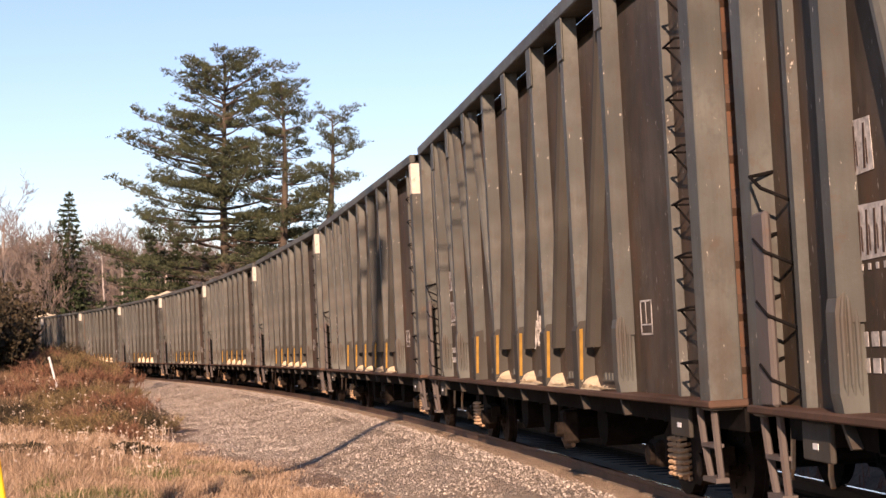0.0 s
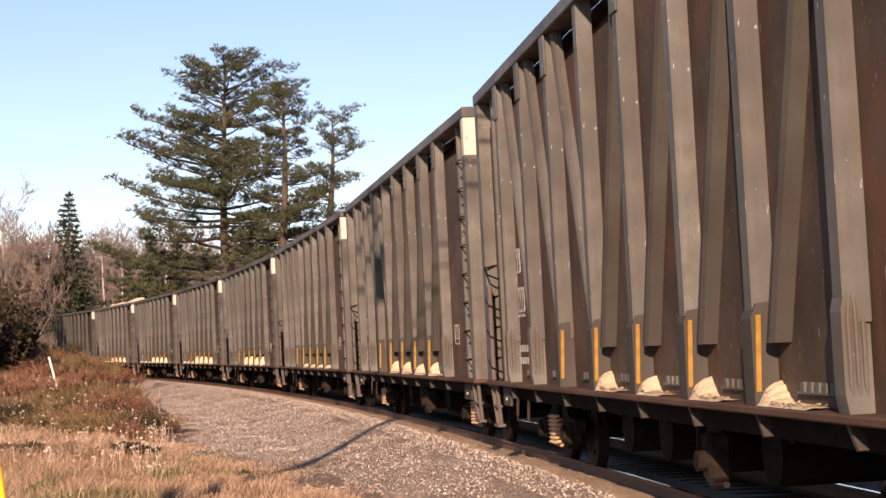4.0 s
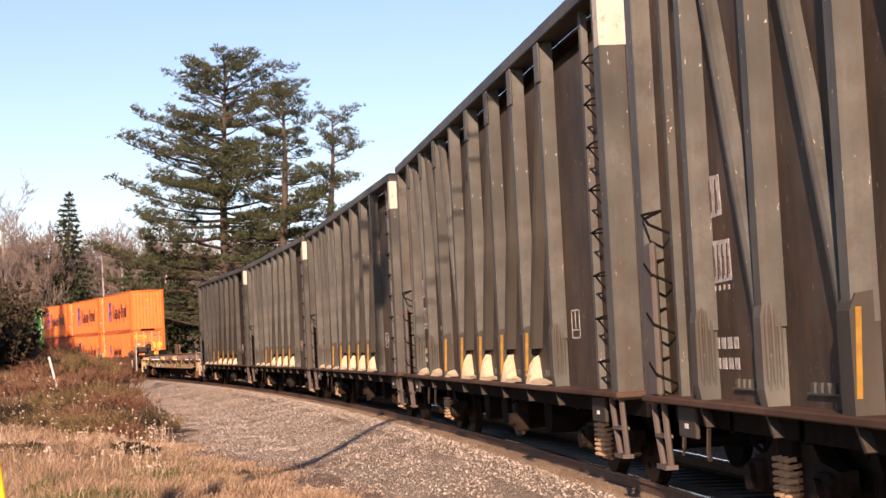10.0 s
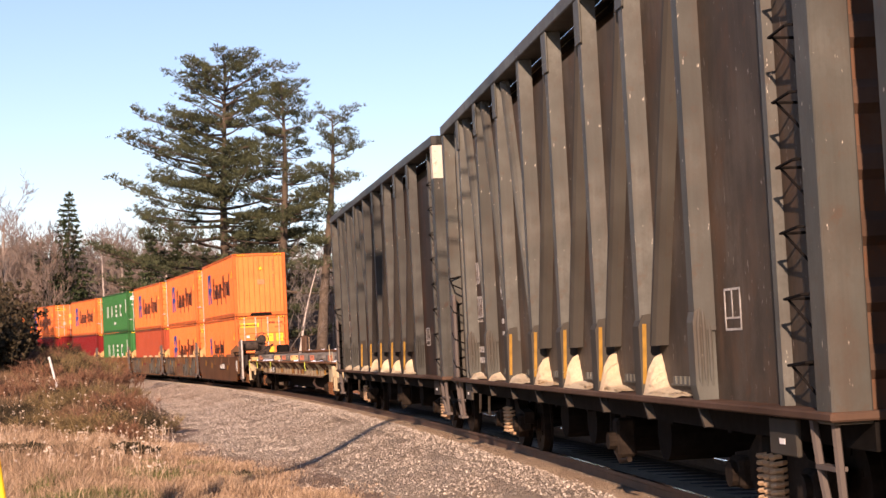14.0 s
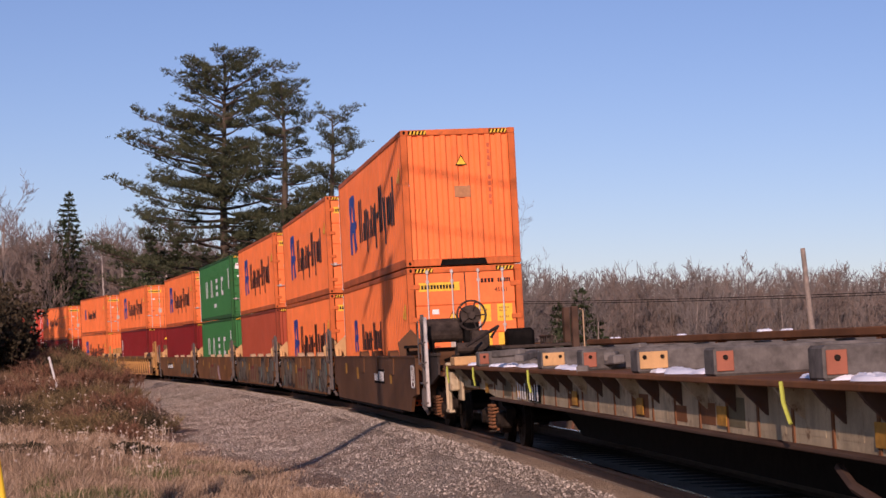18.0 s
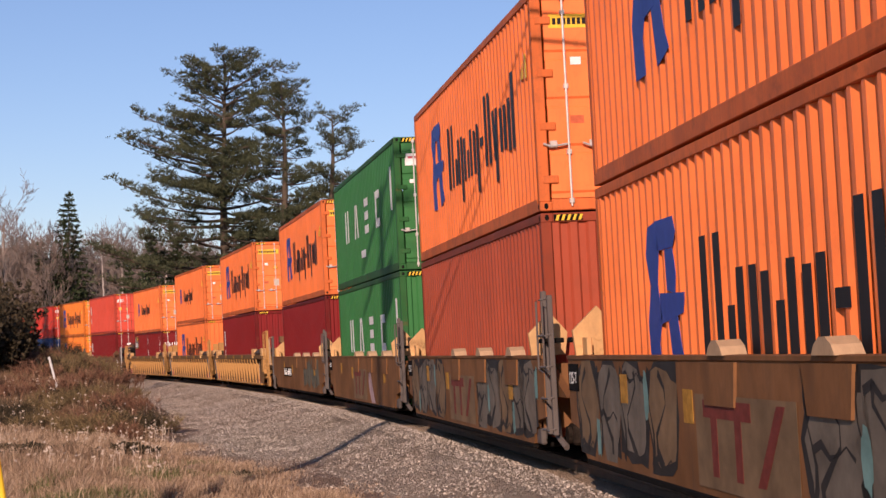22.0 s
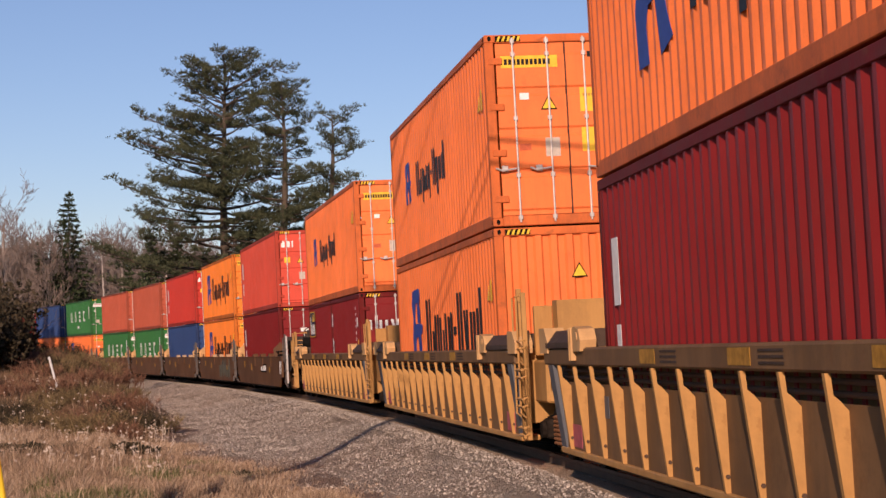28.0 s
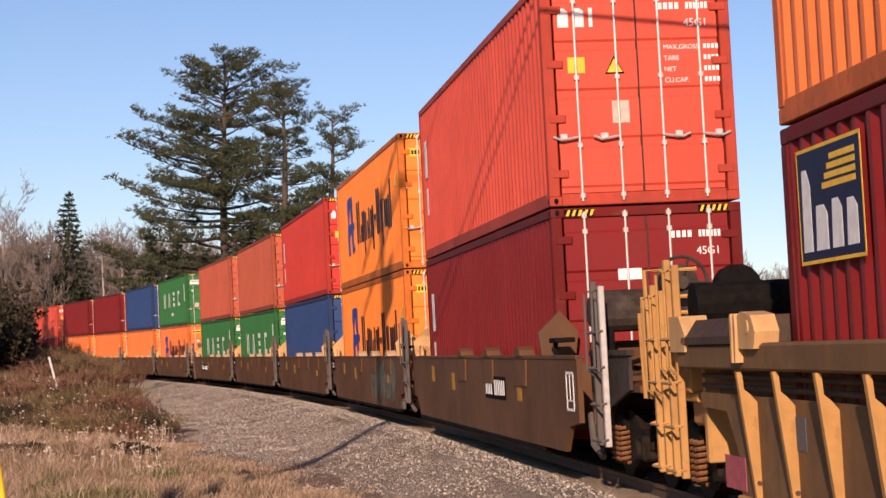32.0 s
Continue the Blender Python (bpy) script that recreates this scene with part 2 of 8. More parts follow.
M_DIRT = earth("trodden_dirt", ((0.34, 0.24, 0.17), (0.46, 0.34, 0.25), (0.30, 0.20, 0.13), (0.12, 0.083, 0.055)), 0.7, 19.0, 0.08)
M_SHINE = plain("polished_rail_head", (0.62, 0.58, 0.55), 0.18, 1.0, 0.1, 3)
M_BEAM = paint("orange_rust_beam", (0.20, 0.085, 0.035), rust=(0.26, 0.10, 0.03), dirt=0.45, rusty=0.5, rough=0.8, fade=0.25)
M_DARKBOARD = plain("dark_brown_board", (0.07, 0.045, 0.032), 0.7, 0, 0.3)
# dark grey plates; on the braces it paints shade into the colour
M_BRACE = paint("dark_grey_shaded_steel", (0.060, 0.055, 0.045), rust=(0.05, 0.024, 0.012), dirt=0.5, rusty=0.3, rough=0.7, fade=0.25)
M_GOND_PALE = paint("pale_grey_paint", (0.116, 0.115, 0.098), grime=(0.045, 0.034, 0.026), rust=(0.12, 0.055, 0.027), dirt=0.5, rusty=0.35, rough=0.5, fade=0.3, vary=0.2, chips=0.9, streak=0.5, mottle=0.25)
M_SHEET_PALE = paint("pale_brown_sheet", (0.092, 0.067, 0.046), grime=(0.035, 0.025, 0.018), rust=(0.16, 0.06, 0.024), dirt=0.6, rusty=0.55, rough=0.6, fade=0.35, vary=0.15, chips=0.5, streak=0.4, mottle=0.45)
M_GOND_DARK = paint("dark_grey_paint", (0.066, 0.065, 0.057), grime=(0.02, 0.016, 0.013), rust=(0.07, 0.03, 0.015), streak=0.5, dirt=0.6, rusty=0.5, rough=0.45, fade=0.3, vary=0.2, chips=0.6)
M_SHEET_DARK = paint("dark_brown_sheet", (0.042, 0.027, 0.018), grime=(0.015, 0.011, 0.009), rust=(0.10, 0.035, 0.014), dirt=0.6, rusty=0.5, rough=0.55, fade=0.35, vary=0.15, chips=0.4, streak=0.5, mottle=0.5)
M_BRACE_DARK = paint("dark_shaded_brace", (0.036, 0.031, 0.026), rust=(0.05, 0.024, 0.012), dirt=0.5, rusty=0.3, rough=0.6, fade=0.25)
M_RED_GRASS = foliage("red_dead_grass", (0.16, 0.06, 0.035), (0.34, 0.16, 0.09))

# ---------------------------------------------------------------- the line of the track
T_X, T_Y, T_HEAD, T_CURVE, CANT = 1.399, 31.837, radians(8.231), -0.001829, radians(2.486)


def track(s):
    """Place and heading of the track's middle, s metres along it."""
    a = T_HEAD + T_CURVE * s
    return (T_X - (math.cos(a) - math.cos(T_HEAD)) / T_CURVE, T_Y - (math.sin(a) - math.sin(T_HEAD)) / T_CURVE, a)


def beside(s, d, z=0.0):
    """A point d metres from the track's middle, on the camera's side, at height z."""
    x, y, a = track(s)
    return Vector((x - d * math.cos(a), y - d * math.sin(a), z))


def on_track(s, wheelbase):
    """Pose of a vehicle on the canted track: x along, -y towards the inside of the curve, z up."""
    x0, y0, _ = track(s + wheelbase / 2)
    x1, y1, _ = track(s - wheelbase / 2)
    f = Vector((x0 - x1, y0 - y1, 0)).normalized()
    r = Vector((0, 0, 1)).cross(f)
    u = Vector((0, 0, 1)) * math.cos(CANT) - r * math.sin(CANT)
    r = u.cross(f)
    m = Matrix((f, r, u)).transposed().to_4x4()
    m.translation = ((x0 + x1) / 2, (y0 + y1) / 2, 0)
    return m


def near_track(x, y):
    """Distance along and beside the track of a place."""
    s = T_Y - y
    for _ in range(4):
        px, py, a = track(s)
        s += (x - px) * math.sin(a) - (y - py) * math.cos(a)
    px, py, a = track(s)
    return s, -(x - px) * math.cos(a) - (y - py) * math.sin(a)


def ease(v, a, b):
    t = min(1, max(0, (v - a) / (b - a)))
    return t * t * (3 - 2 * t)


def grass_edge(s):
    """Distance from the track's middle at which the grass begins."""
    return 6.1 - 2.1 * ease(s, -14, 3) + noise.noise(Vector((s * 0.22, 3, 0))) * 0.7


def ground_z(x, y):
    """Height of the earth: low beside the track, a bank on the inside of the curve, a hill far off."""
    s, d = near_track(x, y)
    z = -0.95
    if d > 0:
        z += 0.22 * ease(d, 4.0, 7.5) + 2.05 * ease(d, 4.6, 9.5) * ease(y, 42, 78)
        z += 0.25 * ease(d, 9, 20) + 0.7 * ease(d, 10, 22) * ease(y, 25, 50)
    else:
        z += 1.45 * ease(-d, 3.4, 6.5) * ease(-y, -110, -70) - 1.3 * ease(-d, 9, 22)
    n = noise.noise(Vector((x * 0.35, y * 0.35, 0))) * 0.10 + noise.noise(Vector((x * 1.3, y * 1.3, 4))) * 0.05
    z += n * ease(abs(d), 2.6, 5)
    r = math.hypot((x + 540) / 260, (y - 1800) / 420)
    z += 118 * math.exp(-r * r)
    return z
# ---------------------------------------------------------------- trucks (bogies)
def make_truck(parent, x, turn=0.0, spring_mat=None):
    """A three-piece freight truck with two wheelsets, at x under its vehicle."""
    root = new("truck")
    root.parent = parent
    root.matrix_basis = pose(x, 0, 0, 0, 0, turn)
    for side in (-1, 1):
        y0, y1 = (side * 1.06, side * 0.92)
        fr = Shape()
        outline = [(-1.12, 0.42), (-1.12, 0.58), (-0.72, 0.62), (-0.42, 0.80), (0.42, 0.80), (0.72, 0.62), (1.12, 0.58), (1.12, 0.42), (0.74, 0.38), (0.46, 0.2), (-0.46, 0.2), (-0.74, 0.38)]
        fr.prism(outline, 'y', min(y0, y1), max(y0, y1))
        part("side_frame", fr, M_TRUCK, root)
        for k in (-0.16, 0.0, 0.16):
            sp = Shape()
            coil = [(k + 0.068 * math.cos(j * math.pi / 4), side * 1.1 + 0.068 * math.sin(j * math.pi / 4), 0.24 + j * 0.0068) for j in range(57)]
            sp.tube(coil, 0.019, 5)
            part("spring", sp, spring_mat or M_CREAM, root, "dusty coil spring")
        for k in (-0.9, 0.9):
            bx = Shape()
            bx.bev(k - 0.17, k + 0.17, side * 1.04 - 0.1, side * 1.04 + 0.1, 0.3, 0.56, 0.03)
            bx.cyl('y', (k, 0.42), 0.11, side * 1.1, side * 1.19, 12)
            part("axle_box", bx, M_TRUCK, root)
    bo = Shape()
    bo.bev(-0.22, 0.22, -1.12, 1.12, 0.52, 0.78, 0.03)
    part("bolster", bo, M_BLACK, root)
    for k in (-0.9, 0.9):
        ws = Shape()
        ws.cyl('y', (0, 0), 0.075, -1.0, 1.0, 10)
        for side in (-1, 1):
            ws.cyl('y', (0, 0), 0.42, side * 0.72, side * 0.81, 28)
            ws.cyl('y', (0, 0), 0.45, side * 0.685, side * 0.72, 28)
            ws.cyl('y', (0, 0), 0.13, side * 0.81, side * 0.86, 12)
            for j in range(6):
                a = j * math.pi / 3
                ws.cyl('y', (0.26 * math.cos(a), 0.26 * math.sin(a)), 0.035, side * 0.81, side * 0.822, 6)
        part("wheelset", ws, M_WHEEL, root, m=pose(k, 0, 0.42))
    return root


def coupler(parent, x, sgn):
    c = Shape()
    c.bev(min(x, x + sgn * 0.62), max(x, x + sgn * 0.62), -0.1, 0.1, 0.74, 0.98, 0.03)
    c.bev(min(x + sgn * 0.45, x + sgn * 0.7), max(x + sgn * 0.45, x + sgn * 0.7), -0.17, 0.17, 0.7, 1.02, 0.05)
    part("coupler", c, M_RUST, parent)
    h = Shape()
    h.tube([(x, -0.3, 0.8), (x + sgn * 0.25, -0.32, 0.5), (x + sgn * 0.5, -0.3, 0.42), (x + sgn * 0.7, -0.25, 0.6)], 0.025, 6)
    part("air_hose", h, M_BLACK, parent)


# ---------------------------------------------------------------- wood chip gondola
M_WORN_WHITE = paint("worn_white_paint", (0.66, 0.60, 0.49), rust=(0.2, 0.09, 0.04), grime=(0.2, 0.15, 0.1), dirt=0.5, rusty=0.6, rough=0.6, fade=0.15)
M_STENCIL = plain("worn_stencil_paint", (0.46, 0.42, 0.37), 0.7, 0, 0.5, 14)
G_LEN, G_TOP, G_SILL, G_PITCH = 18.4, 5.22, 1.06, 19.617
G_STEP = 1.885
G_RIBS = [-7.24 + i * G_STEP for i in range(8)]


def hat(x0, x1, z0, z1, y_in, y_out, w_in, w_out):
    """A hat-shaped rib on the outside of a wall, from (x0, z0) to (x1, z1)."""
    s = Shape()
    ring = [(-w_in, y_in), (-w_out, y_out), (w_out, y_out), (w_in, y_in)]
    s.add([(x0 + a, b, z0) for a, b in ring] + [(x1 + a, b, z1) for a, b in ring],
          [(0, 1, 5, 4), (1, 2, 6, 5), (2, 3, 7, 6), (0, 3, 2, 1), (4, 5, 6, 7), (3, 0, 4, 7)])
    return s


def half_round(x0, x1, z0, z1, y_in, r, n=7):
    s = Shape()
    ring = [(-r * math.cos(math.pi * i / n), -0.95 * r * math.sin(math.pi * i / n)) for i in range(n + 1)]
    m = len(ring)
    s.add([(x0 + a, y_in + b, z0) for a, b in ring] + [(x1 + a, y_in + b, z1) for a, b in ring],
          [(i, i + 1, m + i + 1, m + i) for i in range(m - 1)] + [tuple(range(m, 2 * m))])
    return s


def make_gondola():
    g = thing("wood_chip_gondola", "tall dark grey-brown ribbed wood chip gondola on the curved track", "freight car", "wood chip gondolas of the train")
    L, T = G_LEN / 2, G_TOP
    yi, yo = 1.40, 1.558
    for side in (-1, 1):
        sh = Shape()
        sh.box(-L + 0.1, L - 0.1, min(side * yi, side * (yi - 0.03)), max(side * yi, side * (yi - 0.03)), 1.0, T - 0.52)
        part("side_sheet", sh, M_GOND_SHEET, g, "brown stained steel sheet")
        lip = Shape().prism([(side * yi, T - 0.52), (side * (yi - 0.30), T - 0.40), (side * (yi - 0.30), T - 0.2), (side * 1.29, T - 0.2), (side * 1.29, T - 0.162), (side * (yi - 0.33), T - 0.162), (side * (yi - 0.33), T - 0.42), (side * (yi - 0.03), T - 0.53)], 'x', -L + 0.1, L - 0.1)
        part("side_lip", lip, M_GOND_SHEET, g, "set-back sheet in the shade of the top chord")
        ch = Shape()
        ch.bev(-L, L, min(side * 1.28, side * 1.585), max(side * 1.28, side * 1.585), T - 0.16, T, 0.012)
        part("top_chord", ch, M_GOND, g)
        si = Shape()
        si.bev(-L - 0.05, L + 0.05, min(side * 1.1, side * 1.6), max(side * 1.1, side * 1.6), G_SILL - 0.06, G_SILL, 0.012)
        # black web: the shade under the ledge is put into its colour
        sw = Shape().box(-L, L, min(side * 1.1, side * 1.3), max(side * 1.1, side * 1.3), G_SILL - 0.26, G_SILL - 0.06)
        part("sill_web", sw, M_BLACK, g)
        part("side_sill", si, M_RUST, g, "rusty side sill ledge")
    # ribs of the side that faces the sun, and plainer ones opposite
    xs = G_RIBS
    vert = hat(0, 0, G_SILL + 0.55, T - 0.16, -yi, -yo, 0.135, 0.085).mesh("rib", M_GOND)
    vert_far = hat(0, 0, G_SILL, T - 0.16, yi, yo, 0.15, 0.075).mesh("rib", M_GOND)
    foot = Shape()
    foot.prism([(-yi, 0), (-yi, 0.74), (-yo + 0.05, 0.74), (-yo - 0.005, 0.70), (-yo - 0.02, 0.62), (-yo - 0.02, 0.12), (-yo, 0)], 'x', -0.09, 0.10)
    for q in range(3):
        yy = -yo + 0.02 + q * 0.046
        foot.tube([(0.08, -yo + 0.05, 0.77), (0.098, yy + 0.012 * (1 - q), 0.69), (0.106, yy, 0.58), (0.110, yy, 0.36), (0.104, yy, 0.18), (0.09, yy + 0.01, 0.10)], [0.008, 0.015, 0.018, 0.018, 0.016, 0.01], 8)
    foot = foot.mesh("rib_foot", M_GOND)
    flag = Shape().bev(-0.14, 0.14, -1.575, -1.555, T - 0.62, T - 0.16, 0.006).mesh("bracket", M_GOND)
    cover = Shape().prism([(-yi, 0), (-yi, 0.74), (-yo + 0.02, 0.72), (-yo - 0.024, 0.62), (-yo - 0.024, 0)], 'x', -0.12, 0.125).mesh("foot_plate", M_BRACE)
    strip = Shape().prism([(-yo + 0.012, 0.64), (-yo + 0.048, 0.64), (-yo + 0.024, 0.10), (-yo - 0.012, 0.10)], 'x', 0.126, 0.129).mesh("reflector", M_REFLECT)
    sow = [2, 3, 4, 5, 6]
    for i, x in enumerate(xs):
        part("rib", vert, M_GOND, g, m=pose(x, 0, 0))
        part("rib", vert_far, M_GOND, g, m=pose(x, 0, 0))
        if i not in sow:
            part("rib_foot", foot, M_GOND, g, m=pose(x, 0, G_SILL))
        if i != 3:
            part("bracket", flag, M_GOND, g, m=pose(x, 0, 0))
        if i in sow:
            part("foot_plate", cover, M_BRACE, g, m=pose(x, 0, G_SILL))
            part("reflector", strip, M_REFLECT, g, "yellow reflective strip", m=pose(x, 0, G_SILL))
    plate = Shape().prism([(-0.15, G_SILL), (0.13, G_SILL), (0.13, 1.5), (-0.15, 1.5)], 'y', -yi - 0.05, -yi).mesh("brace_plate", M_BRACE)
    bl = half_round(0, -G_STEP * 0.78, 1.45, T - 0.16, -yi, 0.115).mesh("brace", M_GOND)
    # br is darker than bl: shade put into the brace's colour
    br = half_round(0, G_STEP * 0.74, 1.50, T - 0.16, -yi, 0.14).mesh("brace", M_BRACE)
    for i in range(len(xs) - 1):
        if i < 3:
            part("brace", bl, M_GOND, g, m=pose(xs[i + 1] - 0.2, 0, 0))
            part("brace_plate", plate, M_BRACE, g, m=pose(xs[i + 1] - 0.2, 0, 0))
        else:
            part("brace", br, M_BRACE, g, "diagonal brace with shade put into its colour", m=pose(xs[i] + 0.32, 0, 0))
    half_post = hat(0, 0, G_SILL, T - 0.16, -yi, -yi - 0.07, 0.07, 0.05).mesh("stiffener", M_GOND)
    for x in (-8.25, 7.9):
        part("stiffener", half_post, M_GOND, g, m=pose(x, 0, 0))
    # bolts along the foot of the sheet
    for i in range(len(xs) - 1):
        b = Shape()
        teeth = [(xs[i] + 0.6, G_SILL + 0.09)]
        teeth += [(xs[i] + 1.5, G_SILL + 0.09)]
        for k in range(6):
            xb = xs[i] + 1.5 - k * 0.15
            teeth += [(xb, G_SILL + 0.17), (xb - 0.08, G_SILL + 0.17), (xb - 0.08, G_SILL + 0.105), (xb - 0.15, G_SILL + 0.105)]
        b.prism(teeth, 'y', -yi - 0.03, -yi)
        part("rivet_strip", b, M_GOND, g)
    # sill brackets under the ledge
    hook = Shape().prism([(-0.02, G_SILL - 0.06), (0.03, G_SILL - 0.06), (0.19, G_SILL - 0.21), (0.15, G_SILL - 0.22)], 'y', -1.55, -1.48).mesh("sill_bracket", M_BRACE)
    for i in range(len(xs)):
        part("sill_bracket", hook, M_RUST, g, m=pose(xs[i], 0, 0))
    # ends: corner posts, corrugated end wall, ladder rungs, steps
    for e in (-1, 1):
        for side in (-1, 1):
            po = Shape()
            po.bev(min(e * (L - 0.30), e * L), max(e * (L - 0.30), e * L), min(side * 1.3, side * 1.57), max(side * 1.3, side * 1.57), 0.98, T - 0.16, 0.012)
            part("corner_post", po, M_GOND, g)
        ew = Shape()
        ew.box(min(e * (L - 0.12), e * (L - 0.08)), max(e * (L - 0.12), e * (L - 0.08)), -1.3, 1.3, 1.0, T - 0.1)
        part("end_wall", ew, M_END_RUST, g, "rusty end sheet")
        for k in range(9):
            z = 1.25 + k * 0.42
            rb = Shape()
            rb.prism([(e * (L - 0.08), z), (e * (L - 0.02), z + 0.06), (e * (L - 0.02), z + 0.16), (e * (L - 0.08), z + 0.22)], 'y', -1.3, 1.3)
            part("end_rib", rb, M_RUST, g)
        ec = Shape()
        ec.bev(min(e * (L - 0.2), e * L), max(e * (L - 0.2), e * L), -1.5, 1.5, T - 0.16, T, 0.012)
        part("top_chord", ec, M_GOND, g)
        st = Shape()
        for dx in (0.0, 0.42):
            st.tube([(e * (L - 0.1 - dx), -1.52, 1.0), (e * (L - 0.12 - dx * 0.9), -1.5, 0.72), (e * (L - 0.16 - dx * 0.7), -1.47, 0.42)], 0.03, 6)
        st.box(min(e * (L - 0.12), e * (L - 0.5)), max(e * (L - 0.12), e * (L - 0.5)), -1.53, -1.42, 0.4, 0.44)
        st.box(min(e * (L - 0.12), e * (L - 0.5)), max(e * (L - 0.12), e * (L - 0.5)), -1.53, -1.45, 0.68, 0.71)
        part("sill_step", st, M_GREY, g)
        coupler(g, e * L, e)
        hb = Shape()
        hb.tube([(e * (L + 0.06), -0.9, 1.0), (e * (L + 0.14), -0.95, 0.98), (e * (L + 0.14), -0.98, 0.5), (e * (L + 0.1), -0.98, 0.42)], 0.022, 6)
        part("uncoupling_lever", hb, M_CREAM, g)
    for k in range(8):
        z = 1.25 + k * 0.44
        rg = Shape()
        rg.tube([(L - 0.34, -1.4, z + 0.12), (L - 0.42, -1.58, z + 0.12), (L - 0.78, -1.58, z + 0.10), (L - 0.80, -1.36, z + 0.10)], 0.011, 5)
        rg.tube([(L - 0.74, -1.57, z + 0.10), (L - 0.52, -1.45, z - 0.14), (L - 0.36, -1.42, z - 0.18)], 0.010, 5)
        part("ladder_rung", rg, M_BLACK, g)
        if k < 4:
            rf = Shape()
            rf.tube([(-L + 0.3, -1.4, z + 0.14), (-L + 0.4, -1.6, z + 0.1), (-L + 0.66, -1.6, z), (-L + 0.7, -1.4, z - 0.1)], 0.014, 5)
            part("ladder_rung", rf, M_BLACK, g)
    pn = Shape()
    pn.bev(-L + 0.34, -L + 0.66, -1.6, -1.54, G_SILL, G_SILL + 1.35, 0.02)
    part("ladder_guard", pn, M_GREY, g)
    ws = Shape()
    ws.box(L - 0.20, L + 0.004, -1.574, -1.571, T - 0.74, T - 0.17)
    ws.box(L + 0.001, L + 0.004, -1.571, -1.29, T - 0.74, T - 0.17)
    part("white_panel", ws, M_WORN_WHITE, g, "white painted corner patch")
    # number panel, stencils, frame marks
    stx = Shape()
    dark = Shape()
    for z, n, w_ in ((2.50, 2, 0.42), (1.98, 4, 0.62)):
        stx.prism([(-L + 2.0, z), (-L + 2.0 + w_, z + 0.01), (-L + 2.0 + w_ - 0.03, z + 0.33), (-L + 2.02, z + 0.34)], 'y', -yi - 0.005, -yi - 0.002)
        for k in range(n):
            x_ = -L + 2.07 + k * (w_ - 0.06) / n
            dark.prism([(x_, z + 0.03), (x_ + 0.035, z + 0.03), (x_ + 0.05, z + 0.30), (x_ + 0.02, z + 0.30)], 'y', -yi - 0.009, -yi - 0.006)
            dark.prism([(x_ + 0.06, z + 0.06), (x_ + 0.08, z + 0.05), (x_ + 0.075, z + 0.2), (x_ + 0.062, z + 0.21)], 'y', -yi - 0.009, -yi - 0.006)
            if z < 2:
                stx.box(x_, x_ + 0.05, -yi - 0.006, -yi - 0.003, z - 0.06, z - 0.02)
    part("number_plate", stx, M_STENCIL, g, "worn white stencil plates")
    part("number_bar", dark, M_DARKBOARD, g, "dark bars on the stencil plates")["kind"] = "stuff"
    part("rust_streak", Shape().box(-L + 0.32, -L + 0.85, -yi - 0.012, -yi - 0.001, 2.9, T - 0.16), M_BEAM, g, "orange rust on the end sheet")
    part("black_panel", Shape().box(-L + 2.0, -L + 2.6, -yi - 0.005, -yi - 0.001, 2.33, 2.49), M_DARKBOARD, g, "black repainted panel")
    part("black_panel", Shape().box(xs[1] + 0.5, xs[1] + 0.9, -yi - 0.005, -yi - 0.001, 1.55, 2.10), M_DARKBOARD, g, "black repainted panel")
    ov = Shape()
    for k in range(16):
        a0, a1 = k * math.pi / 8, (k + 1) * math.pi / 8
        ov.prism([(xs[1] + 0.7 + r_ * math.cos(a_), 2.4 + r_ * 1.4 * math.sin(a_)) for r_, a_ in ((0.13, a0), (0.15, a0), (0.15, a1), (0.13, a1))], 'y', -yi - 0.008, -yi - 0.006)
    for z in (2.42, 2.28):
        ov.box(xs[1] + 0.62, xs[1] + 0.78, -yi - 0.008, -yi - 0.006, z, z + 0.1)
    part("oval_mark", ov, M_STENCIL, g, "white oval stencil")
    part("label_bar", Shape().box(xs[1] + 0.58, xs[1] + 0.76, -yi - 0.009, -yi - 0.006, 1.86, 1.93), M_STENCIL, g, "white label")
    part("label_bar", Shape().box(xs[1] + 0.60, xs[1] + 0.76, -yi - 0.009, -yi - 0.006, 1.70, 1.75), M_STENCIL, g, "white label")
    st2 = Shape()
    for k in range(4):
        for r in range(2):
            st2.box(-L + 2.0 + k * 0.19, -L + 2.13 + k * 0.19, -yi - 0.006, -yi - 0.003, 1.30 + r * 0.16, 1.39 + r * 0.16)
        st2.box(L - 3.75, L - 3.6, -yi - 0.006, -yi - 0.003, 1.9 + k * 0.15, 1.99 + k * 0.15)
    part("stencil_bar", st2, M_STENCIL, g)["kind"] = "stuff"
    fm = Shape()
    for a, b, c, d in ((0, 0.44, 0, 0.018), (0, 0.44, 0.31, 0.328), (0, 0.03, 0, 0.328), (0.41, 0.44, 0, 0.328), (0.2, 0.225, 0.1, 0.31), (0, 0.44, 0.09, 0.105)):
        fm.box(L - 2.82 + a, L - 2.82 + b, -yi - 0.006, -yi - 0.003, 1.6 + c, 1.6 + d)
    part("data_frame", fm, M_STENCIL, g)
    for e in (-1, 1):
        part("defect_card_plate", Shape().bev(e * (L - 1.25) - 0.3, e * (L - 1.25) + 0.3, -1.5, -1.46, 0.72, 0.98, 0.01), M_BRACE, g)
        part("card_label", Shape().box(e * (L - 1.25) - 0.06, e * (L - 1.25) + 0.06, -1.506, -1.502, 0.80, 0.84), M_WHITE, g, "small white label")
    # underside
    # the black here includes the shade beneath the car
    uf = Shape()
